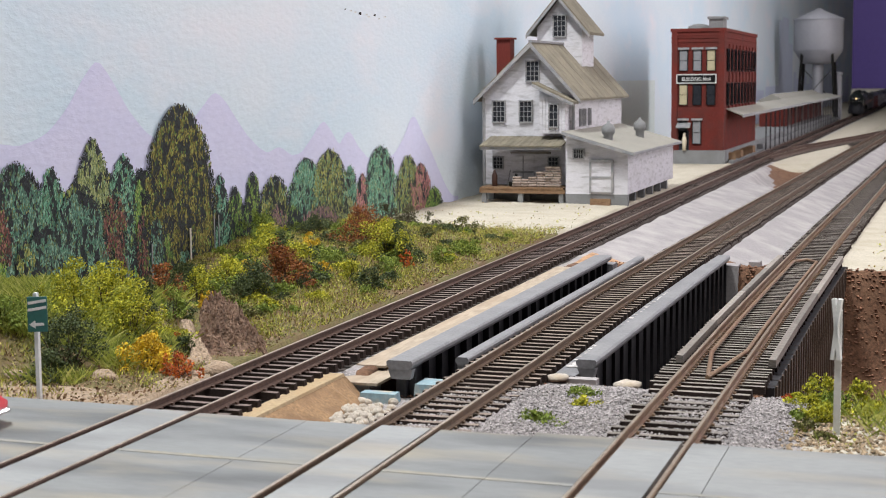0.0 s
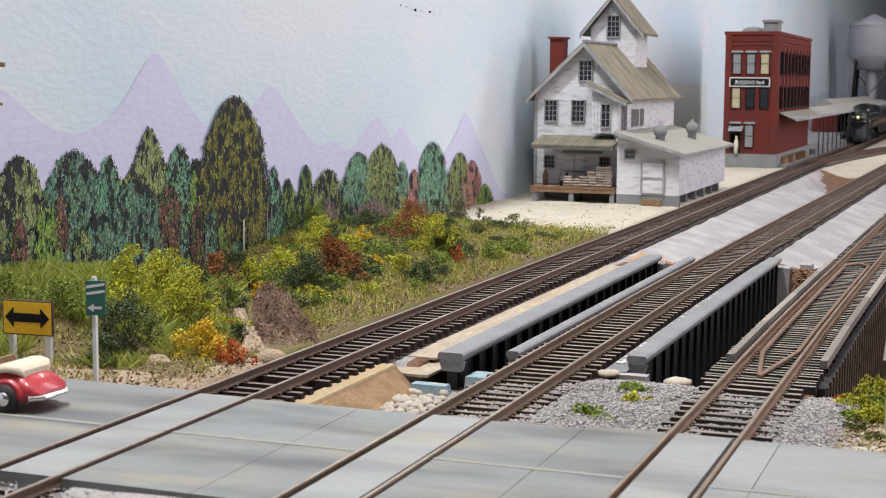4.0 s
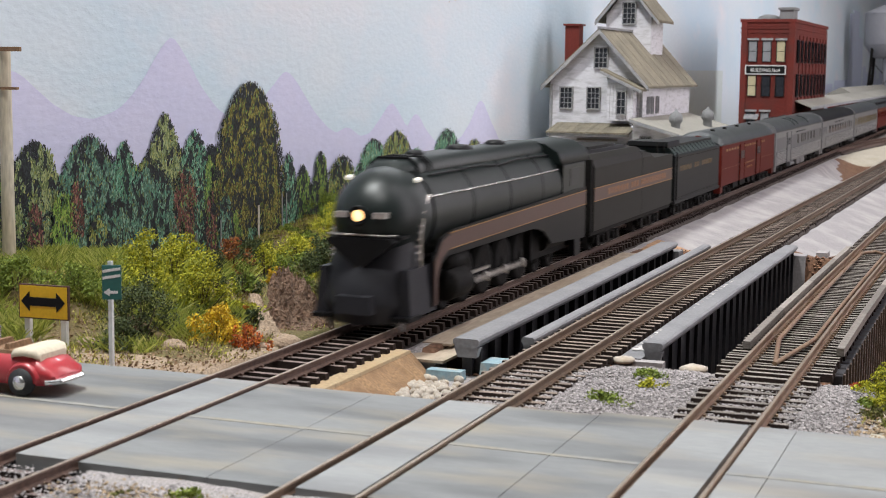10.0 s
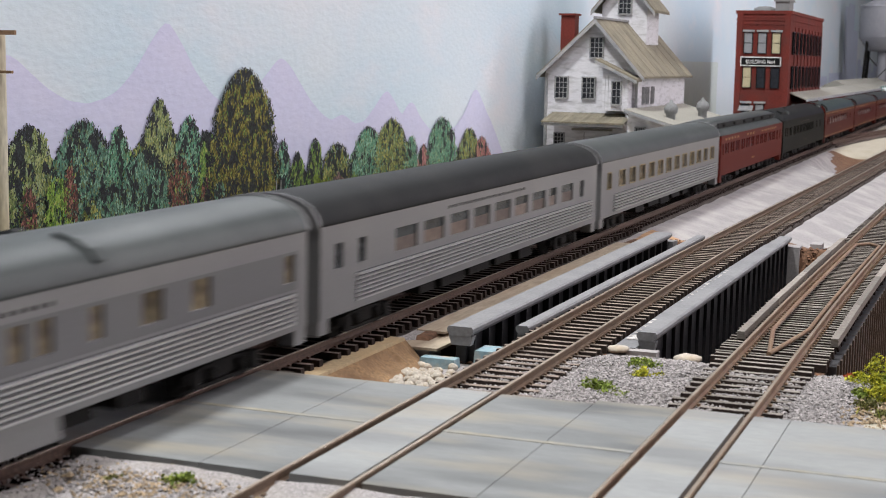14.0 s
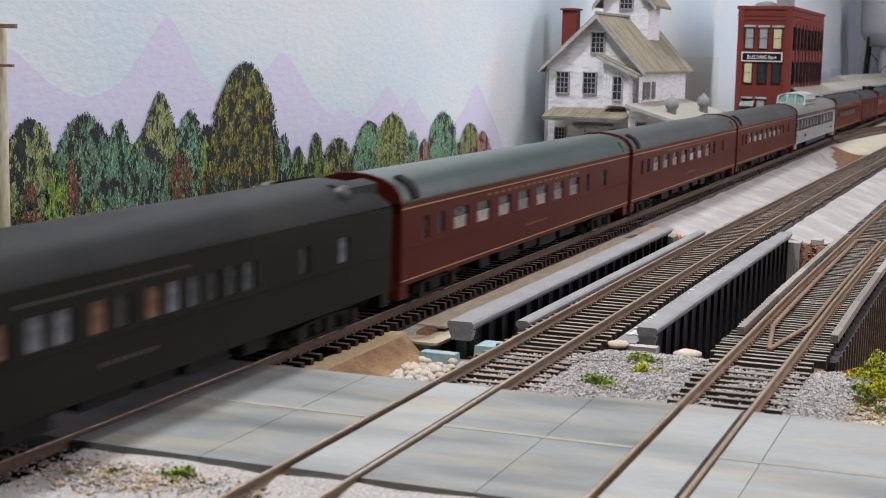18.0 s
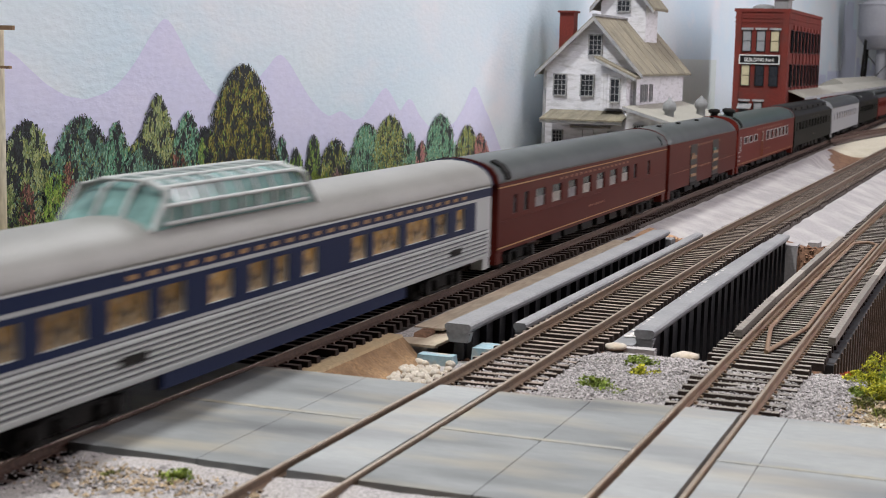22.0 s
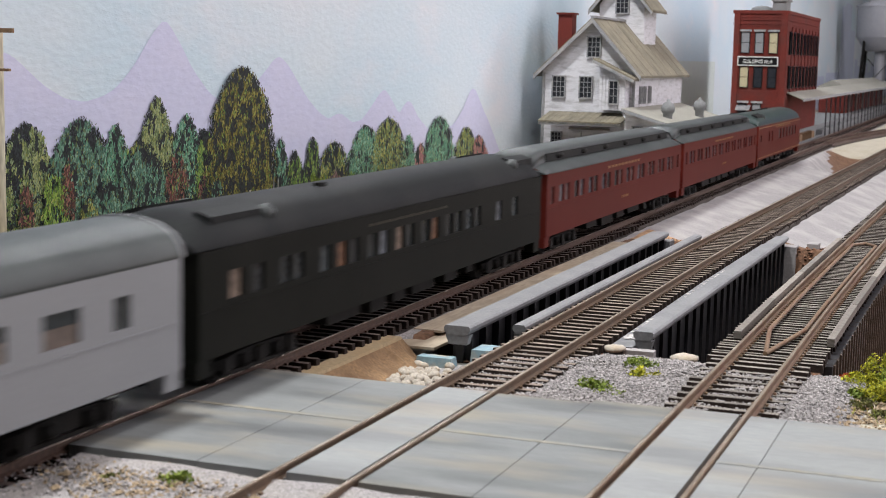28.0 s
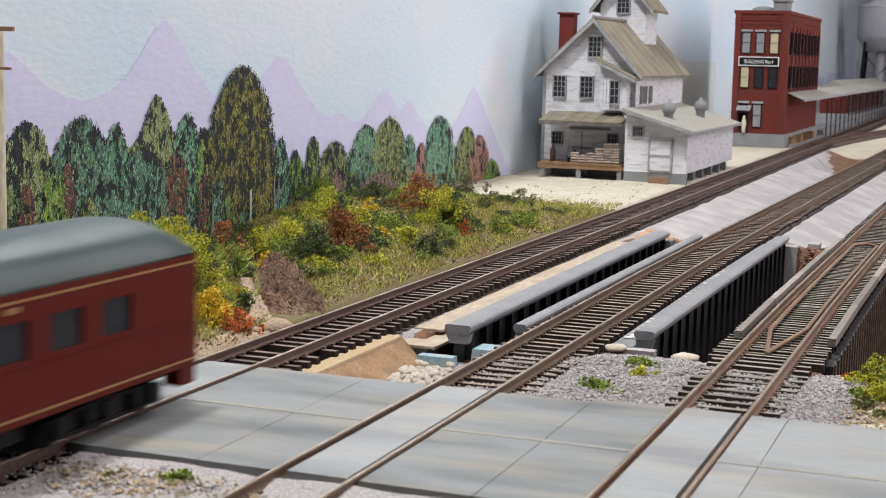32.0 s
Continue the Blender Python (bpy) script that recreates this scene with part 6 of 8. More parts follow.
def build_train():
    engine = loco()
    grow = Matrix.Diagonal((1.04, 1.06, 1.035, 1))
    for ob in engine.children:
        if ob.data.users > 1 or ob.location.length > 0:
            ob.location.y *= 1.06
        else:
            ob.data.transform(grow)
    cars = [(engine, -0.0125), (tender(), 0.214), (water_car(), 0.3945)]
    D = [0.540, 0.779, 1.092, 1.408, 1.727, 2.024, 2.333, 2.650, 2.969, 3.284, 3.602, 3.915, 4.150, 4.457, 4.761, 5.079, 5.376, 5.666, 5.957, 6.216]
    ln = [b - a for a, b in zip(D, D[1:])]
    gold2 = ((0.0352, 0.0005, GOLD), (0.0112, 0.0005, GOLD))
    made = []
    made.append(car("red baggage car with dark roof and gold lettering", ln[0], BRICK_RED, ROOF_GREY, style="turtle", axles=3, doors=((0.0737, 0.0910), (0.1455, 0.1622)),
                    letters=((0.0330, 0.0014, 0.02, 0.19, 16), (0.0205, 0.0013, 0.098, 0.137, 9), (0.0170, 0.0013, 0.106, 0.130, 6)), vents=((0.03, 0.005), (0.075, 0.005), (0.125, 0.005), (0.18, 0.005)), stripes=((0.0212, 0.0002, LETTER),), name="baggage_car"))
    dorm = car("silver baggage and dormitory car with fluted sides", ln[1], STEEL_CAR, ROOF_GREY, windows=[(0.1374, 0.0095), (0.1617, 0.0095), (0.1757, 0.0054), (0.1853, 0.0058), (0.2041, 0.0052), (0.2270, 0.0092), (0.2494, 0.0095), (0.2974, 0.006)], pane=PANE_WARM,
               doors=((0.0676, 0.0894),), flutes=((0.010, 0.064, 0.0115, 0.0208, 7), (0.093, 0.300, 0.0115, 0.0208, 7)), trim=FLUTE, band=(0.0216, 0.0108, STEEL_DARK, 0.010, 0.302), arcs=(0.115, 0.138, 0.205),
               letters=((0.0338, 0.0010, 0.12, 0.19, 20), (0.0150, 0.0014, 0.19, 0.215, 6)), end_mat=STEEL_CAR)
    for s in (-1, 1):
        part("air_tank", Mesh().tube((s * 0.0138, 0.098, 0.0070), (s * 0.0138, 0.124, 0.0070), 0.0022, 12), STEEL_CAR, dorm, "silver underfloor air tank")
        for a, b in ((0.140, 0.162), (0.164, 0.192)):
            part("equipment_box", Mesh().box(min(s * 0.0128, s * 0.0160), max(s * 0.0128, s * 0.0160), a, b, 0.0044, FLOOR, 0.0003), STEEL_CAR, dorm, "silver underfloor equipment box")
    made.append(dorm)
    made.append(car("silver coach with black roof and fluted sides", ln[2], STEEL_CAR, ROOF_DARK, windows=[(0.0173, 0.0058), (0.0344, 0.0057), (0.0704, 0.0190), (0.0959, 0.0190), (0.1215, 0.0190), (0.1457, 0.0180), (0.1705, 0.0190), (0.1942, 0.0170), (0.2183, 0.0180), (0.2384, 0.0100), (0.2614, 0.0175), (0.2853, 0.0065)], pane=PANE_SLATE, seats=SEAT_BROWN,
                    flutes=((0.030, 0.302, 0.0122, 0.0212, 7),), letters=((0.0338, 0.0010, 0.11, 0.20, 18), (0.0150, 0.0014, 0.150, 0.190, 8)), trim=FLUTE, end_mat=STEEL_CAR))
    made.append(car("silver sleeping car with gold window frames", ln[3], STEEL_CAR, ROOF_GREY, windows=[(0.020, 0.006)] + spaced(0.046, 0.29, 12, 0.0115), pane=PANE_WARM, flutes=((0.03, 0.305, 0.0115, 0.0205, 6),), trim=FLUTE, frames=GOLD_FRAME, end_mat=STEEL_CAR))
    twin = [y + d for y in (0.0272, 0.0490, 0.0708, 0.0942, 0.1154, 0.1370, 0.1595, 0.1809, 0.2009, 0.2237, 0.2434) for d in (-0.0043, 0.0043)]
    made.append(car("red heavyweight coach with black clerestory roof", ln[4], BRICK_RED, ROOF_GREY, windows=[(0.0120, 0.0050)] + [(y, 0.0066, 0.0242, 0.0316) for y in twin] + [(0.2641, 0.0056), (0.2802, 0.0050)], style="clerestory", axles=3, letters=((0.0335, 0.0016, 0.02, 0.08, 5), (0.0335, 0.0016, 0.11, 0.15, 3), (0.0335, 0.0016, 0.18, 0.262, 8), (0.0150, 0.0014, 0.135, 0.150, 4)), end_mat=BRICK_RED))
    made.append(car("dark olive heavyweight sleeping car", ln[5], PULLMAN, ROOF_DARK, windows=[(y, 0.0066, 0.0236, 0.0312) for y in (0.0183, 0.0307, 0.0457, 0.0546, 0.0738, 0.0828, 0.0952, 0.1041, 0.1171, 0.1263, 0.1399, 0.1492, 0.1622, 0.1712, 0.1810, 0.1898, 0.1998, 0.2090, 0.2412, 0.2681)], pane=PANE_CURTAIN, style="turtle", vents=((0.1, 0.003),), axles=3, letters=((0.0336, 0.0008, 0.11, 0.18, 14), (0.0160, 0.0010, 0.14, 0.165, 7))))
    shelf = [(0.0261, 0.0050), (0.0409, 0.0060)] + [(0.0610 + 0.0249 * k, 0.0146) for k in range(7)] + [(0.2325, 0.0060), (0.2640, 0.0060)]
    for k in (6, 7, 8):
        made.append(car("tuscan red streamlined coach with gold stripes", ln[k], TUSCAN, ROOF_TEAL if k == 6 else ROOF_GREY, windows=shelf, seats=SEAT_PALE, stripes=gold2, letters=((0.0330, 0.0010, 0.09, 0.22, 16), (0.0165, 0.0010, 0.14, 0.17, 8)), end_mat=TUSCAN))
    dome = car("white and navy dome car with glazed dome", ln[9], WHITE_CAR, SILVER_ROOF, windows=[(y, w, 0.0234, 0.0310) for y, w in ((0.0160, 0.0085), (0.0356, 0.0170), (0.0606, 0.0170), (0.0798, 0.0115), (0.1031, 0.0125), (0.1230, 0.0105), (0.1370, 0.0080), (0.1548, 0.0100), (0.1889, 0.0115), (0.2108, 0.0215), (0.2383, 0.0215), (0.2602, 0.0110), (0.2795, 0.0090))],
               pane=PANE_AMBER, band=(0.0216, 0.0108, NAVY, 0.0046, 0.296), stripes=((0.0334, 0.0032, NAVY),), letters=((0.0342, 0.0012, 0.06, 0.29, 26),), flutes=((0.008, ln[9] - 0.008, 0.0108, 0.0208, 7),), trim=WHITE_CAR, end_mat=NAVY)
    for s in (-1, 1):
        xa, xb = sorted((s * 0.0150, s * (HALF + 0.0001)))
        part("skirt", Mesh().box(xa, xb, 0.075, ln[9] - 0.09, 0.0060, FLOOR), NAVY, dome, "navy lower skirt")
        xa, xb = sorted((s * HALF, s * (HALF + 0.0011)))
        for a in (0.056, 0.268):
            part("name_plate", Mesh().box(xa, xb, a, a + 0.011, 0.0150, 0.0172), GRIME, dome, "small black name plate")
    part("end_panel", Mesh().prism([(-HALF, FLOOR), (HALF, FLOOR), (HALF, EAVE), (HALF * 0.8, EAVE + 0.005), (0, EAVE + 0.008), (-HALF * 0.8, EAVE + 0.005), (-HALF, EAVE)], "y", 0.0038, 0.0041), NAVY, dome, "navy front end panel")
    dome_on(dome, 0.076, 0.166)
    made.append(dome)
    made.append(car("tuscan red streamlined coach with gold stripes", ln[10], TUSCAN, ROOF_GREY, windows=shelf, seats=SEAT_PALE, stripes=gold2,
                    letters=((0.0330, 0.0010, 0.09, 0.22, 16), (0.0165, 0.0010, 0.14, 0.17, 8)), end_mat=TUSCAN))
    bag = car("tuscan red baggage car with open doors", ln[11], TUSCAN, ROOF_GREY, style="turtle", axles=2, stripes=((0.0196, 0.0002, LETTER),), letters=((0.0330, 0.0012, 0.06, 0.17, 12), (0.0190, 0.0012, 0.1, 0.13, 7)), vents=((0.03, 0.004), (0.085, 0.004), (0.145, 0.004), (0.2, 0.004)), name="baggage_car", end_mat=TUSCAN)
    for a in (0.0652, 0.1385):
        for s in (-1, 1):
            x0, x1 = sorted((s * (HALF - 0.0002), s * (HALF + 0.0002)))
            # No opening is cut: a black panel stands for the dark inside.
            o = part("open_doorway", Mesh().box(x0, x1, a, a + 0.0218, FLOOR - 0.0010, 0.0345), BLACK_PAINT, bag, "black panel standing for the shade in an open doorway")
            x0, x1 = sorted((s * (HALF + 0.0002), s * (HALF + 0.0006)))
            for k in range(3):
                z = FLOOR + 0.0045 + k * 0.0055
                part("crate", Mesh().box(x0, x1, a + 0.0015, a + 0.0185, z, z + 0.0018), BROWN_WOOD, o)
            part("mail_sack", Mesh().box(x0, x1, a + 0.003, a + 0.012, FLOOR + 0.0175, 0.0290, 0.0005), GREEN_SIGN if a > 0.1 else BROWN_WOOD, o)
            part("sill_plate", Mesh().box(x0, x1, a, a + 0.0218, FLOOR - 0.0010, FLOOR + 0.0012), GRIME, o)
    made.append(bag)
    diner = car("bright red dining car with roof blowers", ln[12], BRICK_RED, ROOF_TEAL, windows=[(0.0150, 0.0050, 0.0215, 0.0310)] + [(y, 0.0155, 0.0258, 0.0304) for y in (0.0377, 0.0611, 0.0841)] + [(0.1177, 0.0070, 0.0245, 0.0312)] + [(y, 0.0145, 0.0240, 0.0312) for y in (0.1459, 0.1682, 0.1911, 0.2127, 0.2343, 0.2553)],
                pane=PANE_SLATE, frames=FRAME_PALE, stripes=((0.0112, 0.0004, GOLD),), letters=((0.0335, 0.0013, 0.09, 0.23, 14), (0.0165, 0.0010, 0.135, 0.165, 8)), end_mat=BRICK_RED, axles=3)
    for y, x in ((0.022, -0.005), (0.030, 0.005), (0.052, 0.0)):
        part("roof_blower", Mesh().lathe([(0.0030, 0), (0.0028, 0.0026), (0.0044, 0.0030), (0.0044, 0.0050), (0.0030, 0.0058), (0, 0.0060)], (x, y, EAVE + 0.0082), "z", 14), GRIME, diner)
    for s in (-1, 1):
        xa, xb = sorted((s * HALF, s * (HALF + 0.0004)))
        dr = part("door", Mesh().box(xa, xb, 0.1135, 0.1138, 0.0118, 0.0325).box(xa, xb, 0.1216, 0.1219, 0.0118, 0.0325).box(xa, xb, 0.1174, 0.1176, 0.0118, 0.0238), LETTER, diner, "narrow side door outlined in pale trim")
        for z in (0.0140, 0.0170, 0.0200):
            part("grab_iron", Mesh().box(xa, xb + (0.0004 if s > 0 else 0), 0.0060, 0.0115, z, z + 0.0005), FRAME_PALE, dr)
    made.append(diner)
    pair = [(y + d, 0.0070, 0.0240, 0.0316) for y in (0.040, 0.0635, 0.087, 0.1105, 0.134, 0.1575, 0.181, 0.2045, 0.228, 0.2515) for d in (-0.0045, 0.0045)]
    made.append(car("dark olive heavyweight coach with clerestory roof", ln[13], PULLMAN, ROOF_DARK, windows=[(0.018, 0.0060)] + pair + [(0.2780, 0.0060)], pane=PANE_CURTAIN, style="clerestory", axles=3, letters=((0.0336, 0.0008, 0.11, 0.19, 14), (0.0160, 0.0010, 0.14, 0.165, 7))))
    made.append(car("light grey sleeping car with dark roof", ln[14], GREY_CAR, ROOF_GREY, windows=[(0.03, 0.006)] + spaced(0.06, 0.265, 9, 0.0135) + [(0.288, 0.007)], pane=PANE_SLATE, seats=SEAT_BROWN, axles=2, end_mat=GREY_CAR))
    made.append(car("dark olive heavyweight car with rounded roof", ln[15], PULLMAN, ROOF_DARK, windows=[(y, 0.0070, 0.0236, 0.0312) for y in (0.0234, 0.0357, 0.0514, 0.0599, 0.0773, 0.0891, 0.0983, 0.1120, 0.1214, 0.1346, 0.1439, 0.1578, 0.1670, 0.1808, 0.1901, 0.2024, 0.2120, 0.2366, 0.2570)], pane=PANE_CURTAIN, style="turtle", axles=3, vents=((0.1, 0.004),), letters=((0.0336, 0.0008, 0.11, 0.18, 14),)))
    for k in (16, 17):
        made.append(car("red heavyweight coach with clerestory roof", ln[k], BRICK_RED, ROOF_GREY, windows=[(0.013, 0.005)] + pairs(0.032, ln[k] - 0.034, 10, 0.0068) + [(ln[k] - 0.013, 0.005)], style="clerestory", axles=3, letters=((0.0335, 0.0012, 0.11, 0.18, 10), (0.0165, 0.0012, 0.14, 0.155, 4)), end_mat=BRICK_RED))
    made.append(car("deep red end car with green-black roof", ln[18], BRICK_RED, ROOF_TEAL, windows=[(0.0187, 0.0072, 0.0245, 0.0298), (0.0616, 0.0068, 0.0228, 0.0312), (0.0794, 0.0068, 0.0228, 0.0312)] + [(y, 0.0120, 0.0230, 0.0312) for y in (0.1239, 0.1432, 0.1624, 0.1816, 0.2008, 0.2200)], pane=PANE_DARK, seats=None, vents=[(0.10 + 0.012 * k, -0.003) for k in range(7)], style="turtle", axles=3, stripes=gold2, letters=((0.0332, 0.0012, 0.1, 0.19, 9),), end_mat=TUSCAN, name="observation_car"))
    sleepers = [c for c in made if c["label"] in ("dark olive heavyweight sleeping car", "dark olive heavyweight car with rounded roof", "deep red end car with green-black roof")]
    for c in sleepers:  # open ends of the old raised roof
        n = max(ob.location.y for ob in c.children if ob.name.startswith("window_pane"))
        for y, w in ((0.016, 0.030), (n + 0.006, 0.026)) if "olive" in c["label"] else ((0.016, 0.030),):
            for s in (-1, 1):
                part("duct_opening", Mesh().loft([[(s * x, yy, EAVE + z) for x, z in ((0.0085, 0.0052), (0.0136, 0.0040), (0.0134, 0.0078), (0.0085, 0.0092))] for yy in (y, y + w)], False), ROOF_DARK, c, "dark recess at the raised roof's end")
                part("duct_cowl", Mesh().lathe([(0, -0.003), (0.0022, -0.0022), (0.0026, 0.0015), (0.0010, 0.0055), (0, 0.006)], (s * 0.0125, y + (w if y < 0.05 else 0), EAVE + 0.0062), "y", 12), ROOF_GREY, c)
    return cars + [(c, d) for c, d in zip(made, D)]


TRAIN = build_train()

# seconds, and the place of the locomotive's nose along the track
NOSE = ((0, 3.675), (1.25, 3.255), (2.5, 2.828), (3.5, 2.497), (5.5, 1.838), (6, 1.675), (7, 1.361), (8, 1.060), (9, 0.763), (10, 0.461), (11.5, 0.020), (12.2, -0.185), (13, -0.417), (14.7, -0.915), (16.5, -1.443), (17, -1.591), (18, -1.889), (19, -2.186), (20, -2.481), (21, -2.771), (22, -3.057), (23, -3.338), (24, -3.620), (25, -3.903), (26.5, -4.334), (28, -4.764), (29, -5.046), (30, -5.329), (31, -5.616), (32, -5.894))


def nose_at(t):
    for (a, ya), (b, yb) in zip(NOSE, NOSE[1:]):
        if t <= b:
            return ya + (yb - ya) * (t - a) / (b - a)
    return NOSE[-1][1]


WHEELS = [part("driving_wheelset", mesh, None, TRAIN[0][0], "", (0, y, 0.0100)) for mesh in [driver_mesh()] for y in DRIVERS]
RODS_MOVING = []
for side in (-1, 1):
    rod = Mesh()
    for p, q in zip(DRIVERS, DRIVERS[1:]):
        rod.box(min(side * 0.0118, side * 0.0126), max(side * 0.0118, side * 0.0126), p, q, -0.0009, 0.0009)
    for p in DRIVERS:
        rod.lathe([(0, side * 0.0114), (0.0018, side * 0.0114), (0.0018, side * 0.0130), (0, side * 0.0130)], (0, p, 0), "x", 12)
    RODS_MOVING.append(part("side_rod", rod, RODS, TRAIN[0][0], "bright steel side rod", (0, 0, 0.0058)))


def motions():
    for ob, behind in TRAIN:
        walk(ob, [(t, Matrix.Translation((track_1(0), y + behind, 0))) for t, y in NOSE])
    steps, t = [], 0.0
    while t < 12.0:
        steps.append(t)
        t += 1 / 30
    steps.append(32.0)
    for ob, y in zip(WHEELS, DRIVERS):
        walk(ob, [(t, pose(0, y, 0.0100) @ Matrix.Rotation((nose_at(min(t, 12)) - 3.675) / 0.0100, 4, "X")) for t in steps])
    for ob in RODS_MOVING:
        rows = []
        for t in steps:
            a = (nose_at(min(t, 12)) - 3.675) / 0.0100
            rows.append((t, Matrix.Translation((0, 0.0042 * math.sin(a), 0.0100 - 0.0042 * math.cos(a)))))
        walk(ob, rows)

# ---- painted trees on the backdrop ----
BACKDROP = bpy.data.objects["backdrop"]
PAINTS = {
    "blue_green": palette("paint_blue_green", ((0.07, 0.16, 0.12), (0.13, 0.28, 0.20), (0.05, 0.11, 0.08), (0.26, 0.42, 0.31), (0.10, 0.21, 0.16), (0.14, 0.18, 0.07))),
    "teal": palette("paint_teal", ((0.09, 0.26, 0.17), (0.16, 0.40, 0.27), (0.06, 0.17, 0.11), (0.32, 0.54, 0.40), (0.11, 0.24, 0.14))),
    "pale_olive": palette("paint_pale_olive", ((0.24, 0.29, 0.11), (0.40, 0.44, 0.20), (0.14, 0.19, 0.07), (0.30, 0.38, 0.22), (0.11, 0.15, 0.06))),
    "olive": palette("paint_olive", ((0.22, 0.24, 0.045), (0.37, 0.37, 0.10), (0.12, 0.15, 0.035), (0.48, 0.47, 0.17), (0.09, 0.13, 0.05), (0.16, 0.24, 0.10))),
    "dark_olive": palette("paint_dark_olive", ((0.06, 0.058, 0.018), (0.23, 0.20, 0.04), (0.11, 0.10, 0.024), (0.36, 0.32, 0.09), (0.16, 0.14, 0.03))),
    "green": palette("paint_green", ((0.10, 0.20, 0.04), (0.19, 0.33, 0.07), (0.07, 0.13, 0.035), (0.30, 0.42, 0.10))),
    "bright_green": palette("paint_bright_green", ((0.14, 0.27, 0.04), (0.26, 0.42, 0.07), (0.09, 0.17, 0.035), (0.32, 0.46, 0.10))),
    "rust": palette("paint_rust", ((0.20, 0.08, 0.062), (0.36, 0.17, 0.13), (0.08, 0.04, 0.036), (0.13, 0.055, 0.046), (0.05, 0.035, 0.033))),
    "mauve": palette("paint_mauve", ((0.30, 0.17, 0.17), (0.20, 0.12, 0.13), (0.38, 0.24, 0.22), (0.12, 0.09, 0.10))),
    "pink": palette("paint_pink", ((0.42, 0.17, 0.17), (0.52, 0.26, 0.25), (0.28, 0.12, 0.12))),
    "shade": palette("paint_shade", ((0.014, 0.015, 0.021), (0.022, 0.026, 0.034), (0.026, 0.042, 0.034), (0.016, 0.016, 0.018), (0.04, 0.046, 0.055))),
}


def painted_tree(y, half, base, top, paint, rng, layer, dome=2.2, light=0.1, ground=True):
    """A dab-by-dab painted tree, flat on the board: a dark ragged ground with lighter hanging dabs inside it."""
    d, m, mixed = Mesh(), Mesh(), Mesh()
    x0 = WALL_X + 0.0006 + layer * 0.00006
    lump = rng.uniform(0, 50)

    def dab(mesh, yy, zz, x, s, spread, long):
        a = rng.gauss(0, spread)
        dy, dz = 0.00034 * s, 0.00034 * s * long
        c, sn = math.cos(a), math.sin(a)
        mesh.face(*[(x, yy + u * c - v * sn, zz + u * sn + v * c) for u, v in ((-dy, -dz * 0.7), (dy * 0.7, -dz), (dy, dz * 0.5), (0, dz))])

    def width(h):
        return half * max(0.0, 1 - h ** (dome + 1.5)) ** 0.55 * (0.97 + 0.16 * noise.noise((lump, h * 4, 0)) + 0.12 * noise.noise((lump, h * 14, 3)))
    if ground:
        d.face(*[(WALL_X + 0.0005 + layer * 0.00005, y + s * width(h) * 0.86, base + (top - base) * h) for s, h in
                 [(1, k / 12) for k in range(12)] + [(-1, k / 12) for k in range(11, -1, -1)]])
    for _ in range(int(half * 2 * (top - base) * 1e6 / 0.48)):
        h = rng.random() ** 0.9
        u = rng.uniform(-1, 1)
        yy, zz = y + u * width(h) + rng.gauss(0, 0.0007), base + (top - base) * h + rng.gauss(0, 0.0010)
        glint = 0.10 + 1.15 * noise.noise((yy * 210, zz * 130, lump)) + 0.9 * noise.noise((yy * 620, zz * 330, lump)) + light - 0.45 * max(abs(u), h) ** 7
        if glint > rng.uniform(-0.28, 0.28):
            dab(m if rng.random() < 0.88 else mixed, yy, zz, x0 + 0.00004 + rng.random() * 0.0001, rng.uniform(0.6, 1.5), 0.45, rng.uniform(1.3, 2.8))
        elif ground or rng.random() < 0.3:
            dab(d, yy, zz, x0 + rng.random() * 0.0001, rng.uniform(0.6, 1.4), 0.8, 2.0)
    tree = part("painted_tree", m, PAINTS[paint], BACKDROP, "tree dabbed in oil-like paint on the backdrop")
    part("dark_underpaint", d, PAINTS["shade"], tree)
    part("second_colour", mixed, PAINTS[{"olive": "teal", "teal": "pale_olive", "blue_green": "teal", "green": "olive", "dark_olive": "green", "rust": "green"}.get(paint, "olive")], tree)


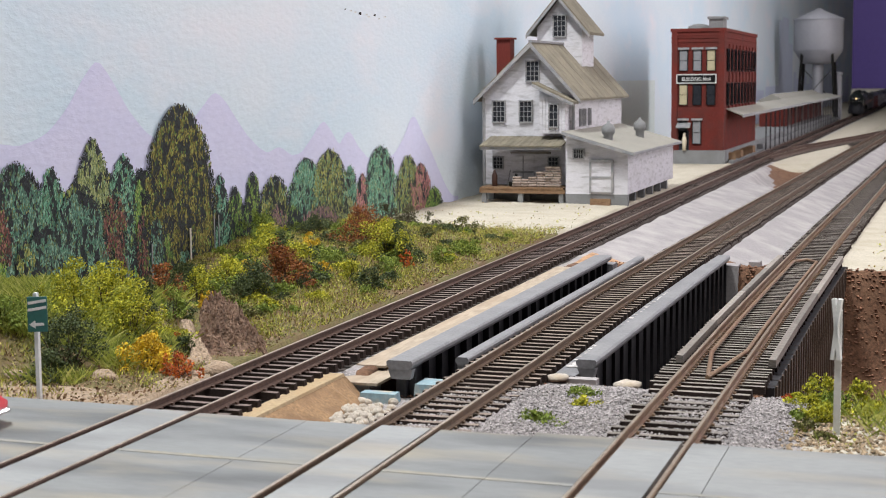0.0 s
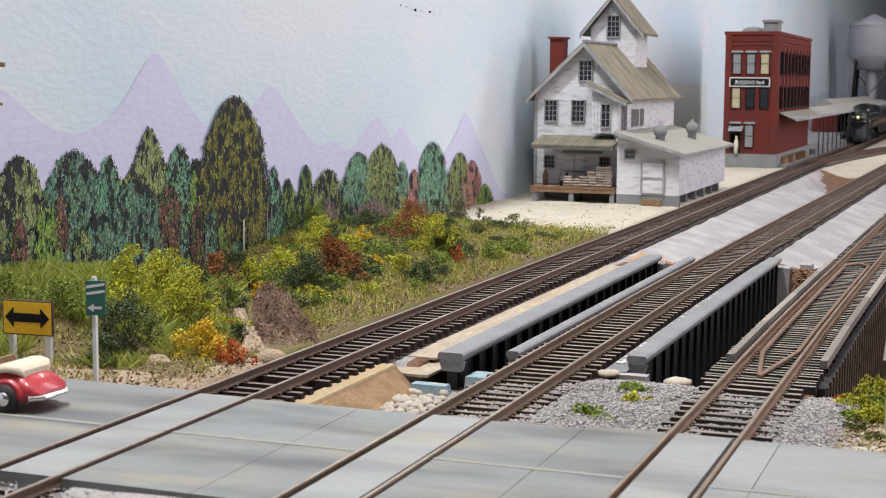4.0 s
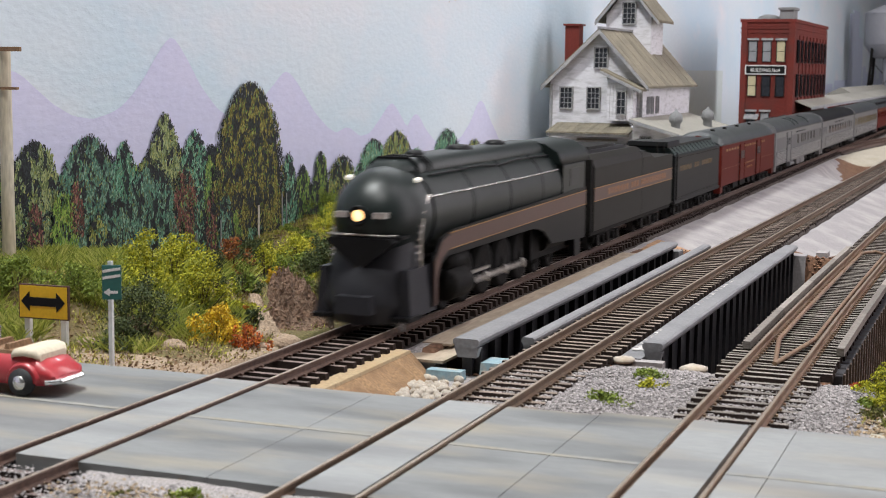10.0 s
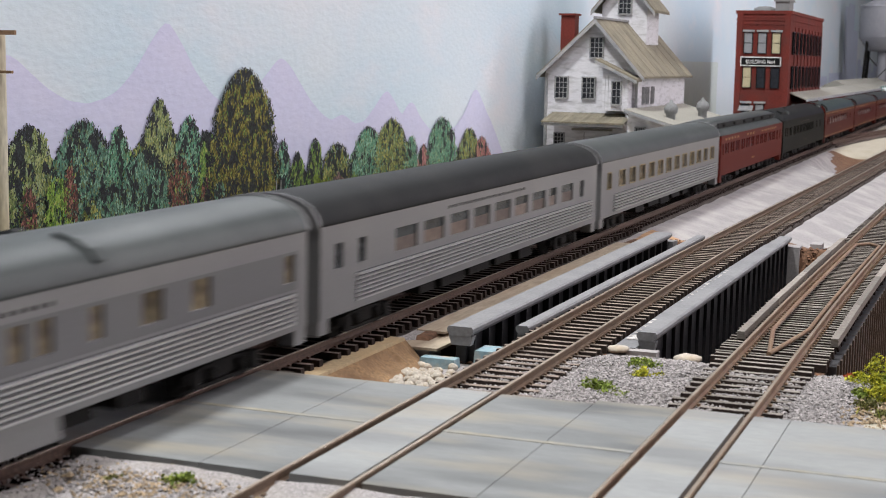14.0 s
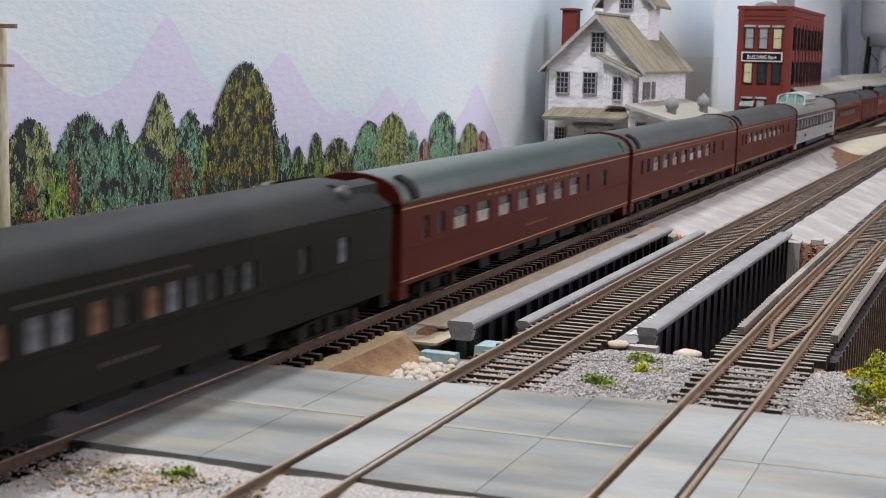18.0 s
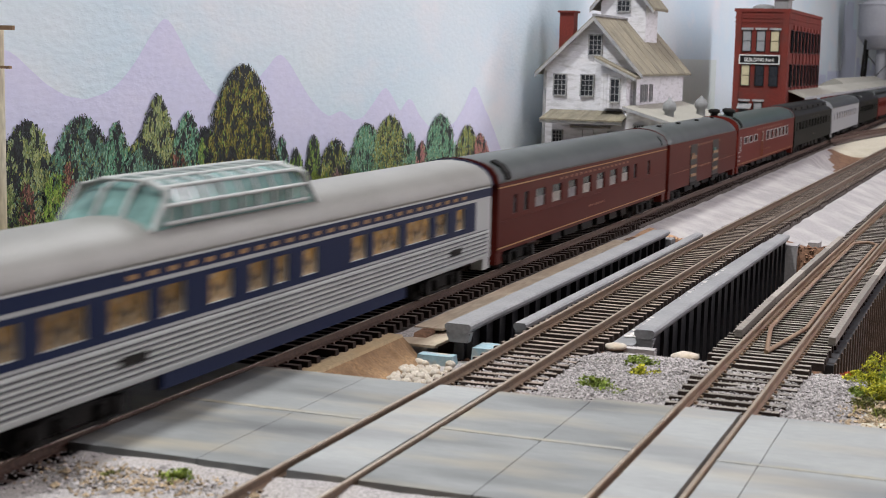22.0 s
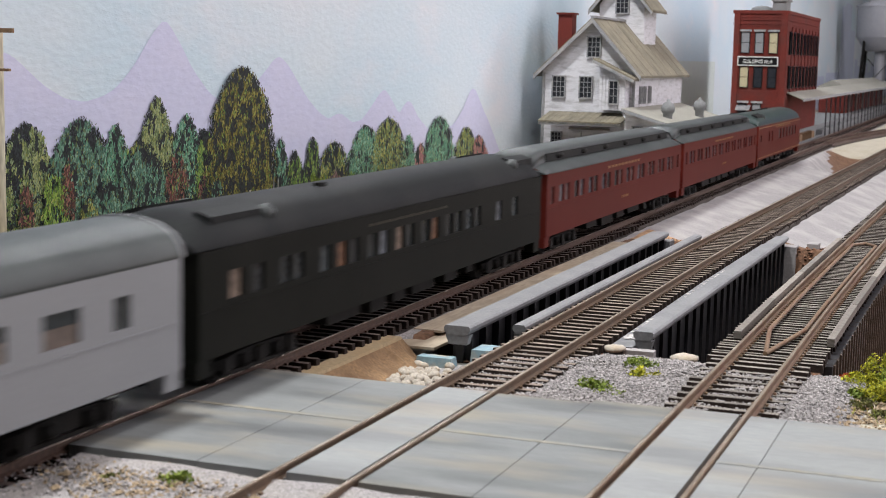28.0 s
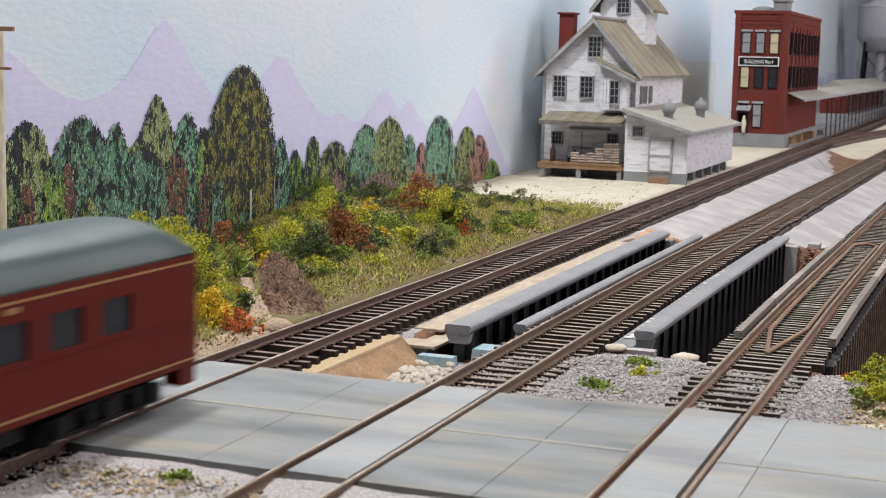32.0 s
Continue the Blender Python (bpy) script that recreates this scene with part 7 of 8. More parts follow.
def painted_woods():
    rng = random.Random(21)
    for k in range(22):  # dark underpaint along the foot of the wood
        y = 0.37 + k * 0.0172
        top = (0.046 if y < 0.65 else 0.026) * rng.uniform(0.9, 1.08)
        painted_tree(y, 0.020, -0.016, top, ("blue_green", "green", "blue_green", "teal", "olive")[k % 5], rng, 0, 3.4, -0.12)
    tall = ((0.400, 0.024, 0.055, "blue_green", 2.6, 0.05), (0.445, 0.022, 0.051, "olive", 2.6, 0.0), (0.490, 0.0165, 0.0560, "pale_olive", 2.6, 0.02), (0.527, 0.0200, 0.0565, "blue_green", 2.0, 0.05), (0.553, 0.0095, 0.0530, "teal", 1.6, 0.02),
            (0.586, 0.0245, 0.0530, "olive", 2.4, -0.02), (0.586, 0.0135, 0.0640, "pale_olive", 1.7, 0.22), (0.612, 0.0125, 0.0560, "teal", 2.4, 0.05), (0.632, 0.0125, 0.0470, "green", 2.0, -0.20), (0.709, 0.0110, 0.0405, "teal", 1.5, 0.02),
            (0.726, 0.0120, 0.0330, "green", 1.7, -0.15), (0.748, 0.0130, 0.0392, "green", 1.8, -0.10), (0.776, 0.0225, 0.0358, "olive", 3.2, -0.05), (0.666, 0.0400, 0.0782, "dark_olive", 1.3, -0.12))
    for k, (y, half, top, paint, dome, light) in enumerate(tall):
        painted_tree(y, half * (1.0 if k > 8 else 1.38), 0.006 if paint == "dark_olive" else -0.012, top, paint, rng, 1 + k, dome, light)
    # two lone groups with hardly any dark ground
    for k, (y, half, base, top, paint, dome) in enumerate(((0.822, 0.0330, -0.004, 0.0435, "teal", 1.15), (0.858, 0.0310, -0.002, 0.0470, "olive", 2.1), (0.891, 0.0135, 0.004, 0.0352, "teal", 1.8), (0.912, 0.0125, 0.000, 0.0285, "pink", 2.2),
                                                           (0.946, 0.0330, -0.006, 0.0452, "teal", 1.6), (1.000, 0.0290, -0.008, 0.0358, "olive", 1.9), (1.026, 0.0240, -0.008, 0.0290, "pink", 1.6), (0.838, 0.0340, -0.010, 0.0130, "mauve", 3.0), (0.886, 0.0150, -0.010, 0.0150, "pale_olive", 2.4),
                                                           (1.055, 0.0200, -0.010, 0.0100, "green", 1.6))):
        painted_tree(y, half, base, top, paint, rng, 3 + k, dome, 0.16)
    # lower growth in front of the wood
    low = ((0.573, 0.0260, -0.012, 0.0415, "blue_green", 2.4, 0.16), (0.545, 0.0150, -0.010, 0.0300, "blue_green", 2.2, -0.02), (0.602, 0.0110, 0.012, 0.0385, "rust", 2.2, 0.22), (0.606, 0.0062, -0.012, 0.0215, "rust", 2.6, 0.12), (0.626, 0.0052, -0.012, 0.0275, "rust", 3.0, 0.10),
           (0.517, 0.0055, 0.018, 0.0395, "rust", 2.0, 0.25), (0.488, 0.0055, 0.008, 0.0320, "rust", 2.0, 0.25), (0.507, 0.0100, 0.004, 0.0350, "bright_green", 2.4, 0.30), (0.531, 0.0080, 0.004, 0.0240, "olive", 2.4, -0.10), (0.640, 0.0080, -0.012, 0.0240, "blue_green", 1.6, 0.0),
           (0.650, 0.0060, -0.010, 0.0140, "green", 1.4, 0.05), (0.710, 0.0095, -0.006, 0.0240, "teal", 2.0, -0.02), (0.690, 0.0120, 0.000, 0.0260, "dark_olive", 2.0, 0.05), (0.656, 0.0080, 0.000, 0.0240, "dark_olive", 2.0, 0.02), (0.780, 0.0120, -0.002, 0.0200, "mauve", 2.0, 0.0), (0.800, 0.0150, -0.004, 0.0170, "green", 1.8, -0.05))
    for k, (y, half, base, top, paint, dome, light) in enumerate(low):
        painted_tree(y, half, base, top, paint, rng, 16 + k % 3, dome, light, paint not in ("rust", "bright_green"))
    for y, z, pale in ((0.611, -0.012, 0), (0.634, -0.008, 0), (0.6725, -0.004, 1), (0.699, 0.0, 0), (0.704, 0.0, 0)):
        part("painted_trunk", Mesh().box(WALL_X + 0.0020, WALL_X + 0.0023, y, y + (0.0016 if pale else 0.0008), z, z + 0.021), PALE_TRUNK if pale else GREY_TRIM, BACKDROP, "thin pale painted trunk")


PALE_TRUNK = material("pale_painted_trunk", (0.52, 0.48, 0.42), 0.8, 0, 900, 0.2, 0.2)
painted_woods()

# ---- bushes and ground cover ----
LEAVES = {
    "yellow_green": palette("yellow_green_foam_leaves", ((0.36, 0.37, 0.022), (0.47, 0.46, 0.03), (0.25, 0.27, 0.02), (0.56, 0.52, 0.04), (0.15, 0.17, 0.017), (0.40, 0.39, 0.025))),
    "rust": palette("rust_foam_leaves", ((0.24, 0.078, 0.020), (0.31, 0.105, 0.024), (0.16, 0.052, 0.017), (0.36, 0.13, 0.03), (0.10, 0.04, 0.016))),
    "yellow": palette("yellow_foam_leaves", ((0.66, 0.44, 0.02), (0.72, 0.52, 0.025), (0.54, 0.33, 0.018), (0.44, 0.28, 0.02))),
    "orange": palette("orange_foam_leaves", ((0.55, 0.12, 0.018), (0.62, 0.19, 0.022), (0.38, 0.07, 0.018), (0.24, 0.06, 0.018))),
    "dark": palette("dark_green_foam_leaves", ((0.048, 0.07, 0.024), (0.07, 0.096, 0.03), (0.034, 0.05, 0.02), (0.10, 0.125, 0.038))),
    "green": palette("fresh_green_foam_leaves", ((0.15, 0.205, 0.03), (0.20, 0.265, 0.036), (0.11, 0.155, 0.024), (0.25, 0.31, 0.045))),
    "scrub": palette("dull_scrub_leaves", ((0.125, 0.112, 0.0375), (0.2, 0.188, 0.0625), (0.075, 0.075, 0.025), (0.15, 0.163, 0.0375))),
    "sage": palette("sage_brown_leaves", ((0.085, 0.075, 0.045), (0.13, 0.115, 0.06), (0.055, 0.06, 0.03), (0.10, 0.115, 0.05), (0.17, 0.14, 0.08))),
    "litter": palette("mixed_ground_cover", ((0.33, 0.33, 0.045), (0.46, 0.45, 0.07), (0.20, 0.21, 0.034), (0.33, 0.22, 0.095), (0.48, 0.43, 0.13), (0.18, 0.11, 0.05), (0.10, 0.115, 0.024), (0.31, 0.33, 0.045))),
    "brown": palette("brown_leaf_litter", ((0.20, 0.115, 0.06), (0.30, 0.20, 0.12), (0.11, 0.06, 0.035), (0.38, 0.28, 0.17), (0.16, 0.13, 0.04))),
    "grass": palette("long_yellow_green_grass", ((0.42, 0.47, 0.08), (0.54, 0.57, 0.13), (0.28, 0.34, 0.055), (0.62, 0.62, 0.19), (0.20, 0.25, 0.045))),
}
TWIG = material("brown_twig", (0.07, 0.045, 0.03), 0.9, 0, 900, 0.3, 0.3)


def leaf(m, p, s, rng):
    a = Vector((rng.gauss(0, 1), rng.gauss(0, 1), rng.gauss(0, 1))).normalized()
    b = a.orthogonal().normalized() * s
    c = a.cross(b) * rng.uniform(0.5, 0.9)
    m.face(p - b, p - c, p + b * 0.9, p + c)


def bush(name, label, x, y, r, kind, rng, tall=0.9, size=0.00043, dense=1.25):
    """A foam bush: uneven clumps of fine crumbs on twigs, as high as tall times its radius."""
    root = thing(name, label, "bush", (x, y, ground_z(x, y)), "bushes on the hillside")
    tw, m = Mesh(), Mesh()
    seed = rng.uniform(0, 90)
    for k in range(int(12 + r * 1900)):
        a, e = rng.uniform(0, 6.2832), rng.random()
        bulge = 0.82 + 0.75 * noise.noise((math.cos(a) * 1.4 + seed, math.sin(a) * 1.4, e * 2.2))
        d = rng.uniform(0.35, 1.0) * r * bulge * (1 - 0.75 * e * e)
        c = Vector((math.cos(a) * d, math.sin(a) * d, r * tall * (0.06 + 0.86 * e) * (0.75 + 0.3 * bulge)))
        cr = r * rng.uniform(0.13, 0.27) * (1 - 0.25 * e)
        if k % 3 == 0:
            tw.tube((c.x * 0.15, c.y * 0.15, -0.001), c * 0.85, 0.00025, 4, 0.00012)
        for _ in range(int(dense * 105 * (cr / 0.003) ** 1.8) + 12):
            v = Vector((rng.gauss(0, 1), rng.gauss(0, 1), rng.gauss(0, 1))).normalized() * cr * rng.uniform(0.45, 1.2)
            p = c + v
            p.z = max(p.z, -0.0005)
            leaf(m, p, size * rng.uniform(0.5, 1.35), rng)
    part("stem", tw, TWIG, root)
    tagged(part("foliage", m, LEAVES[kind], root), kind="stuff")


def on_rock(x, y):
    """Whether a place lies on the bare rock face that climbs from the track."""
    u = ((x + 0.226) * -0.054 + (y - 0.450) * 0.095) / 0.01194
    v = ((x + 0.226) * 0.869 + (y - 0.450) * 0.494)
    return -0.05 < u < 1 and abs(v) < 0.015 - 0.008 * u


def planting():
    rng = random.Random(11)
    rows = (("yellow_green", -0.2885, 0.4572, 0.0104, 0.0160), ("yellow_green", -0.2888, 0.4743, 0.0074, 0.0140), ("yellow_green", -0.2700, 0.4595, 0.0104, 0.0166), ("yellow", -0.2444, 0.4281, 0.0082, 0.0092), ("orange", -0.2295, 0.4214, 0.0044, 0.0060),
            ("dark", -0.2695, 0.4197, 0.0105, 0.0150), ("dark", -0.2640, 0.4009, 0.0070, 0.0080), ("rust", -0.2880, 0.5158, 0.0060, 0.0110), ("dark", -0.2794, 0.4877, 0.0062, 0.0125), ("green", -0.2746, 0.5000, 0.0054, 0.0095), ("orange", -0.2565, 0.4700, 0.0027, 0.0040),
            ("dark", -0.2474, 0.4582, 0.0038, 0.0050), ("yellow", -0.2880, 0.5560, 0.0040, 0.0068), ("yellow", -0.2781, 0.5314, 0.0030, 0.0064), ("green", -0.3269, 0.4303, 0.0090, 0.0085), ("green", -0.3002, 0.4291, 0.0080, 0.0075), ("yellow_green", -0.3179, 0.6000, 0.0074, 0.0150),
            ("yellow_green", -0.3114, 0.6202, 0.0105, 0.0120), ("yellow_green", -0.3150, 0.6685, 0.0110, 0.0155), ("green", -0.3480, 0.7300, 0.0095, 0.0140), ("yellow", -0.3080, 0.6330, 0.0042, 0.0062), ("yellow", -0.2978, 0.6809, 0.0052, 0.0085), ("yellow", -0.2680, 0.6300, 0.0036, 0.0056),
            ("dark", -0.3289, 0.6000, 0.0065, 0.0130), ("dark", -0.2757, 0.5698, 0.0108, 0.0132), ("rust", -0.2780, 0.6077, 0.0118, 0.0165), ("rust", -0.2628, 0.5900, 0.0062, 0.0105), ("rust", -0.2829, 0.7149, 0.0124, 0.0182), ("yellow_green", -0.2602, 0.6890, 0.0118, 0.0195),
            ("dark", -0.2570, 0.6950, 0.0105, 0.0150), ("yellow_green", -0.2546, 0.6289, 0.0060, 0.0082), ("dark", -0.2410, 0.6176, 0.0078, 0.0080), ("orange", -0.2480, 0.6850, 0.0034, 0.0080), ("green", -0.2407, 0.7158, 0.0062, 0.0085), ("green", -0.2424, 0.7546, 0.0085, 0.0068),
            ("scrub", -0.2690, 0.8400, 0.0080, 0.0098), ("scrub", -0.2800, 0.8350, 0.0052, 0.0050), ("sage", -0.3150, 0.8700, 0.0095, 0.0140), ("sage", -0.3060, 0.8900, 0.0055, 0.0100), ("sage", -0.3250, 0.8600, 0.0060, 0.0160), ("green", -0.2747, 0.6553, 0.0088, 0.0078), ("yellow_green", -0.2907, 0.6511, 0.0075, 0.0080),
            ("green", -0.2957, 0.5920, 0.0070, 0.0082), ("green", -0.2464, 0.6572, 0.0060, 0.0066), ("dark", -0.3065, 0.6673, 0.0064, 0.0092), ("green", -0.3079, 0.5990, 0.0060, 0.0085), ("yellow_green", -0.2943, 0.4945, 0.0062, 0.0105), ("dark", -0.3400, 0.6300, 0.0090, 0.0120), ("dark", -0.3480, 0.6000, 0.0080, 0.0100),
            ("green", -0.3300, 0.7000, 0.0085, 0.0100), ("dark", -0.3300, 0.7600, 0.0100, 0.0090), ("green", -0.3050, 0.7400, 0.0090, 0.0080), ("yellow_green", -0.3150, 0.7900, 0.0090, 0.0070), ("dark", -0.2870, 0.7700, 0.0080, 0.0060))
    words = {"yellow_green": "yellow-green foam bush on the hillside", "rust": "rust brown autumn bush on the hillside", "yellow": "bright yellow autumn bush", "orange": "small orange-red autumn bush", "dark": "dark green bushy shrub", "green": "fresh green low shrub", "scrub": "dull brown-green dry scrub", "sage": "twiggy dark brown-green shrub below the board"}
    for kind, x, y, r, h in rows:
        bush("bush", words[kind], x, y, r * (1.55 if y < 0.53 else 1.38), kind, rng, h / r * (0.85 if y < 0.53 else 0.78))
    kinds = ("green",) * 4 + ("yellow_green",) * 3 + ("dark",) * 3 + ("scrub",) * 3
    for k in range(330):
        x, y = rng.uniform(-0.352, -0.232), rng.uniform(0.44, 0.84)
        kind = rng.choice(kinds)
        if on_rock(x, y) or on_rock(x + 0.006, y - 0.006) or x < -0.278 and y < 0.505 or rng.random() < ease(-0.26, -0.232, x) * 0.8:
            continue
        bush("low_shrub", words[kind], x, y, rng.uniform(0.0035, 0.0085), kind, rng, rng.uniform(0.35, 0.7))
    m, brown = Mesh(), Mesh()
    for _ in range(130000):
        x, y = rng.uniform(-0.360, -0.2225), rng.uniform(0.372, 0.93)
        patch = noise.noise((x * 48, y * 48, 5)) + 0.5 * noise.noise((x * 130, y * 130, 2))
        if y > 0.86 and rng.random() < ease(0.86, 0.93, y) or on_rock(x, y) and rng.random() < 0.9:
            continue
        bare = 0.75 * (1 - ease(0.40, 0.44, y)) + 0.45 * ease(-0.245, -0.228, x) - 0.12
        if patch < bare + rng.uniform(-0.35, 0.25) - 0.30:
            if rng.random() < 0.22:
                leaf(brown, Vector((x, y, ground_z(x, y) + rng.uniform(0, 0.0008))), rng.uniform(0.0003, 0.0008), rng)
            continue
        z = ground_z(x, y)
        if rng.random() < 0.5:
            leaf(m, Vector((x, y, z + rng.uniform(0, 0.0018))), rng.uniform(0.00022, 0.00055), rng)
        else:
            h, a = rng.uniform(0.0012, 0.0030), rng.uniform(0, 6.2832)
            dx, dy, lx, ly = math.cos(a) * 0.00022, math.sin(a) * 0.00022, rng.gauss(0, 0.0013), rng.gauss(0, 0.0013)
            m.face((x - dx, y - dy, z - 0.0003), (x + dx, y + dy, z - 0.0003), (x + lx, y + ly, z + h))
    for _ in range(7000):  # scattered scrub on the pale ground and the aisle side
        x, y = (rng.uniform(-0.355, -0.226), rng.gauss(0.88, 0.09)) if rng.random() < 0.35 else (rng.uniform(-0.035, 0.06), rng.uniform(0.38, 0.455) if rng.random() < 0.6 else rng.uniform(0.77, 0.95))
        if noise.noise((x * 70, y * 70, 9)) > 0.12:
            leaf(m, Vector((x, y, ground_z(x, y) + rng.uniform(0, 0.0012))), rng.uniform(0.0003, 0.0008), rng)
    solid("ground_cover", m, LEAVES["litter"], "mixed green and brown turf on the hillside", "ground cover", "stuff")
    solid("leaf_litter", brown, LEAVES["brown"], "brown and tan leaf litter beside the track", "leaf litter", "stuff")
    g = Mesh()
    for _ in range(46000):
        x, y = rng.uniform(-0.358, -0.252), rng.uniform(0.396, 0.530)
        if x > -0.30 and y < 0.43 and rng.random() < 0.45 * ease(0.425, 0.396, y) or x > -0.285 and y > 0.47:
            continue
        if rng.random() < 0.08:
            x, y = rng.gauss(0.006, 0.011), rng.gauss(0.432, 0.012)
        elif noise.noise((x * 30, y * 30, 1)) < -0.15:
            continue
        h, z = rng.uniform(0.0025, 0.0065), ground_z(x, y)
        a = rng.uniform(0, 6.2832)
        dx, dy = math.cos(a) * 0.0001, math.sin(a) * 0.0001
        lx, ly = rng.gauss(0, 0.0030), rng.gauss(0, 0.0030)
        g.face((x - dx, y - dy, z - 0.0005), (x + dx, y + dy, z - 0.0005), (x + lx * 0.5 + dx * 0.7, y + ly * 0.5 + dy * 0.7, z + h * 0.6), (x + lx, y + ly, z + h))
    solid("long_grass", g, LEAVES["grass"], "long pale yellow-green static grass", "grass", "stuff")
    for x, y, r, kind in ((-0.158, 0.263, 0.0050, "green"), (-0.172, 0.260, 0.0035, "scrub"), (-0.0995, 0.429, 0.0075, "green"), (-0.1030, 0.393, 0.0080, "green"), (-0.0962, 0.417, 0.0065, "yellow_green"), (-0.018, 0.455, 0.010, "green"), (0.004, 0.445, 0.012, "yellow_green"), (-0.030, 0.43, 0.006, "yellow_green"), (0.02, 0.80, 0.012, "green"), (0.0, 0.785, 0.008, "yellow_green"), (0.012, 0.84, 0.010, "orange"), (-0.012, 0.60, 0.012, "dark"), (-0.024, 0.462, 0.009, "yellow_green"), (-0.010, 0.470, 0.012, "green"), (0.010, 0.465, 0.012, "yellow_green"), (-0.032, 0.452, 0.006, "scrub"), (0.022, 0.46, 0.011, "green"), (-0.016, 0.435, 0.009, "yellow_green"), (0.0, 0.415, 0.008, "green"), (-0.028, 0.405, 0.005, "scrub")):
        bush("weed_tuft", "green weed tuft in the ballast", x, y, r, kind, rng, 0.34, 0.00042, 1.0)
    for x, y, r, kind, tall in ((-0.020, 0.446, 0.0075, "yellow_green", 1.0), (-0.006, 0.448, 0.0090, "green", 1.1), (0.009, 0.444, 0.0105, "yellow_green", 1.2), (0.024, 0.446, 0.011, "green", 1.2), (-0.0320, 0.452, 0.0075, "yellow_green", 1.15), (-0.0385, 0.449, 0.0040, "yellow_green", 0.8), (-0.0345, 0.438, 0.0072, "yellow_green", 0.65), (-0.0290, 0.424, 0.0080, "yellow_green", 0.6), (-0.0365, 0.424, 0.0055, "green", 0.45), (-0.0330, 0.413, 0.0055, "scrub", 0.4), (-0.0415, 0.450, 0.0032, "orange", 0.55), (-0.0260, 0.439, 0.0075, "green", 0.8), (0.0, 0.432, 0.0070, "yellow_green", 0.8), (0.020, 0.778, 0.012, "dark", 1.0), (-0.004, 0.776, 0.010, "scrub", 0.9), (0.045, 0.775, 0.014, "green", 1.0)):
        bush("bank_bush", words[kind], x, y, r, kind, rng, tall)


planting()


# ---- stones, gravel and foam ----
def rock_face():
    """A craggy face that climbs from the rails into the hillside, with a pale slab beside it."""
    for name, mat, label, p, q, w0, w1, lift, amp in (
            ("rock_outcrop", ROCK, "craggy brown plaster rock face beside the track", (-0.226, 0.455), (-0.286, 0.556), 0.0150, 0.0060, 0.0034, 0.0066),
            ("rock_slab", TAN_ROCK, "pale tan rock slab leaning on the bank", (-0.231, 0.441), (-0.276, 0.510), 0.0044, 0.0026, 0.0030, 0.0022)):
        p, q = Vector(p), Vector(q)
        ax = (q - p).normalized()
        cr = Vector((ax.y, -ax.x))
        nu, nv = (90, 34) if name == "rock_outcrop" else (50, 12)
        verts = []
        for i in range(nu + 1):
            for j in range(nv + 1):
                u, v = i / nu, j / nv * 2 - 1
                c = p + (q - p) * u + cr * v * (w0 + (w1 - w0) * u) * (1 + 0.25 * noise.noise((u * 7, v, 5)))
                edge = 1 - max(abs(v), abs(2 * u - 1)) ** 4
                n = noise.noise((c.x * 160, c.y * 160, 1)) + 0.9 * abs(noise.noise((c.x * 420, c.y * 300, 8))) + 0.7 * noise.noise((c.x * 900, c.y * 900, 4))
                verts.append((c.x + 0.0006 * noise.noise((c.x * 700, c.y * 700, 9)), c.y, ground_z(c.x, c.y) - 0.0022 + edge * (lift + 0.0014 + amp * max(-0.4, n))))
        faces = [(i * (nv + 1) + j, i * (nv + 1) + j + 1, (i + 1) * (nv + 1) + j + 1, (i + 1) * (nv + 1) + j) for i in range(nu) for j in range(nv)]
        o = solid(name, Mesh().shell(verts, [f[::-1] for f in faces]), mat, label, "rock")
    for x, y, r in ((-0.2790, 0.4040, 0.0042), (-0.2520, 0.4120, 0.0044), (-0.2480, 0.4090, 0.0030), (-0.2228, 0.434, 0.0055), (-0.2275, 0.440, 0.0032), (-0.2345, 0.4405, 0.0036), (-0.2265, 0.4265, 0.0026)):
        solid("trackside_rock", Mesh().pebble(r, x * 900, 0.55), TAN_ROCK, "cream tan rock lying beside the rail", "rock", "", (x, y, ground_z(x, y)))


TAN_ROCK = material("pale_tan_rock", (0.34, 0.255, 0.18), 0.95, 0, 900, 0.35, 1.0, (0.27, 0.19, 0.13), 180, 0.7, depth=0.0008)
# stain2 paints the shade of gaps between crags into the rock colour.
ROCK = material("brown_grey_rock", (0.185, 0.110, 0.072), 0.95, 0, 900, 0.5, 1.0, (0.28, 0.19, 0.135), 160, 0.6, depth=0.0020, stain2=(0.035, 0.025, 0.022), scale2=420, amount2=0.55)
rock_face()


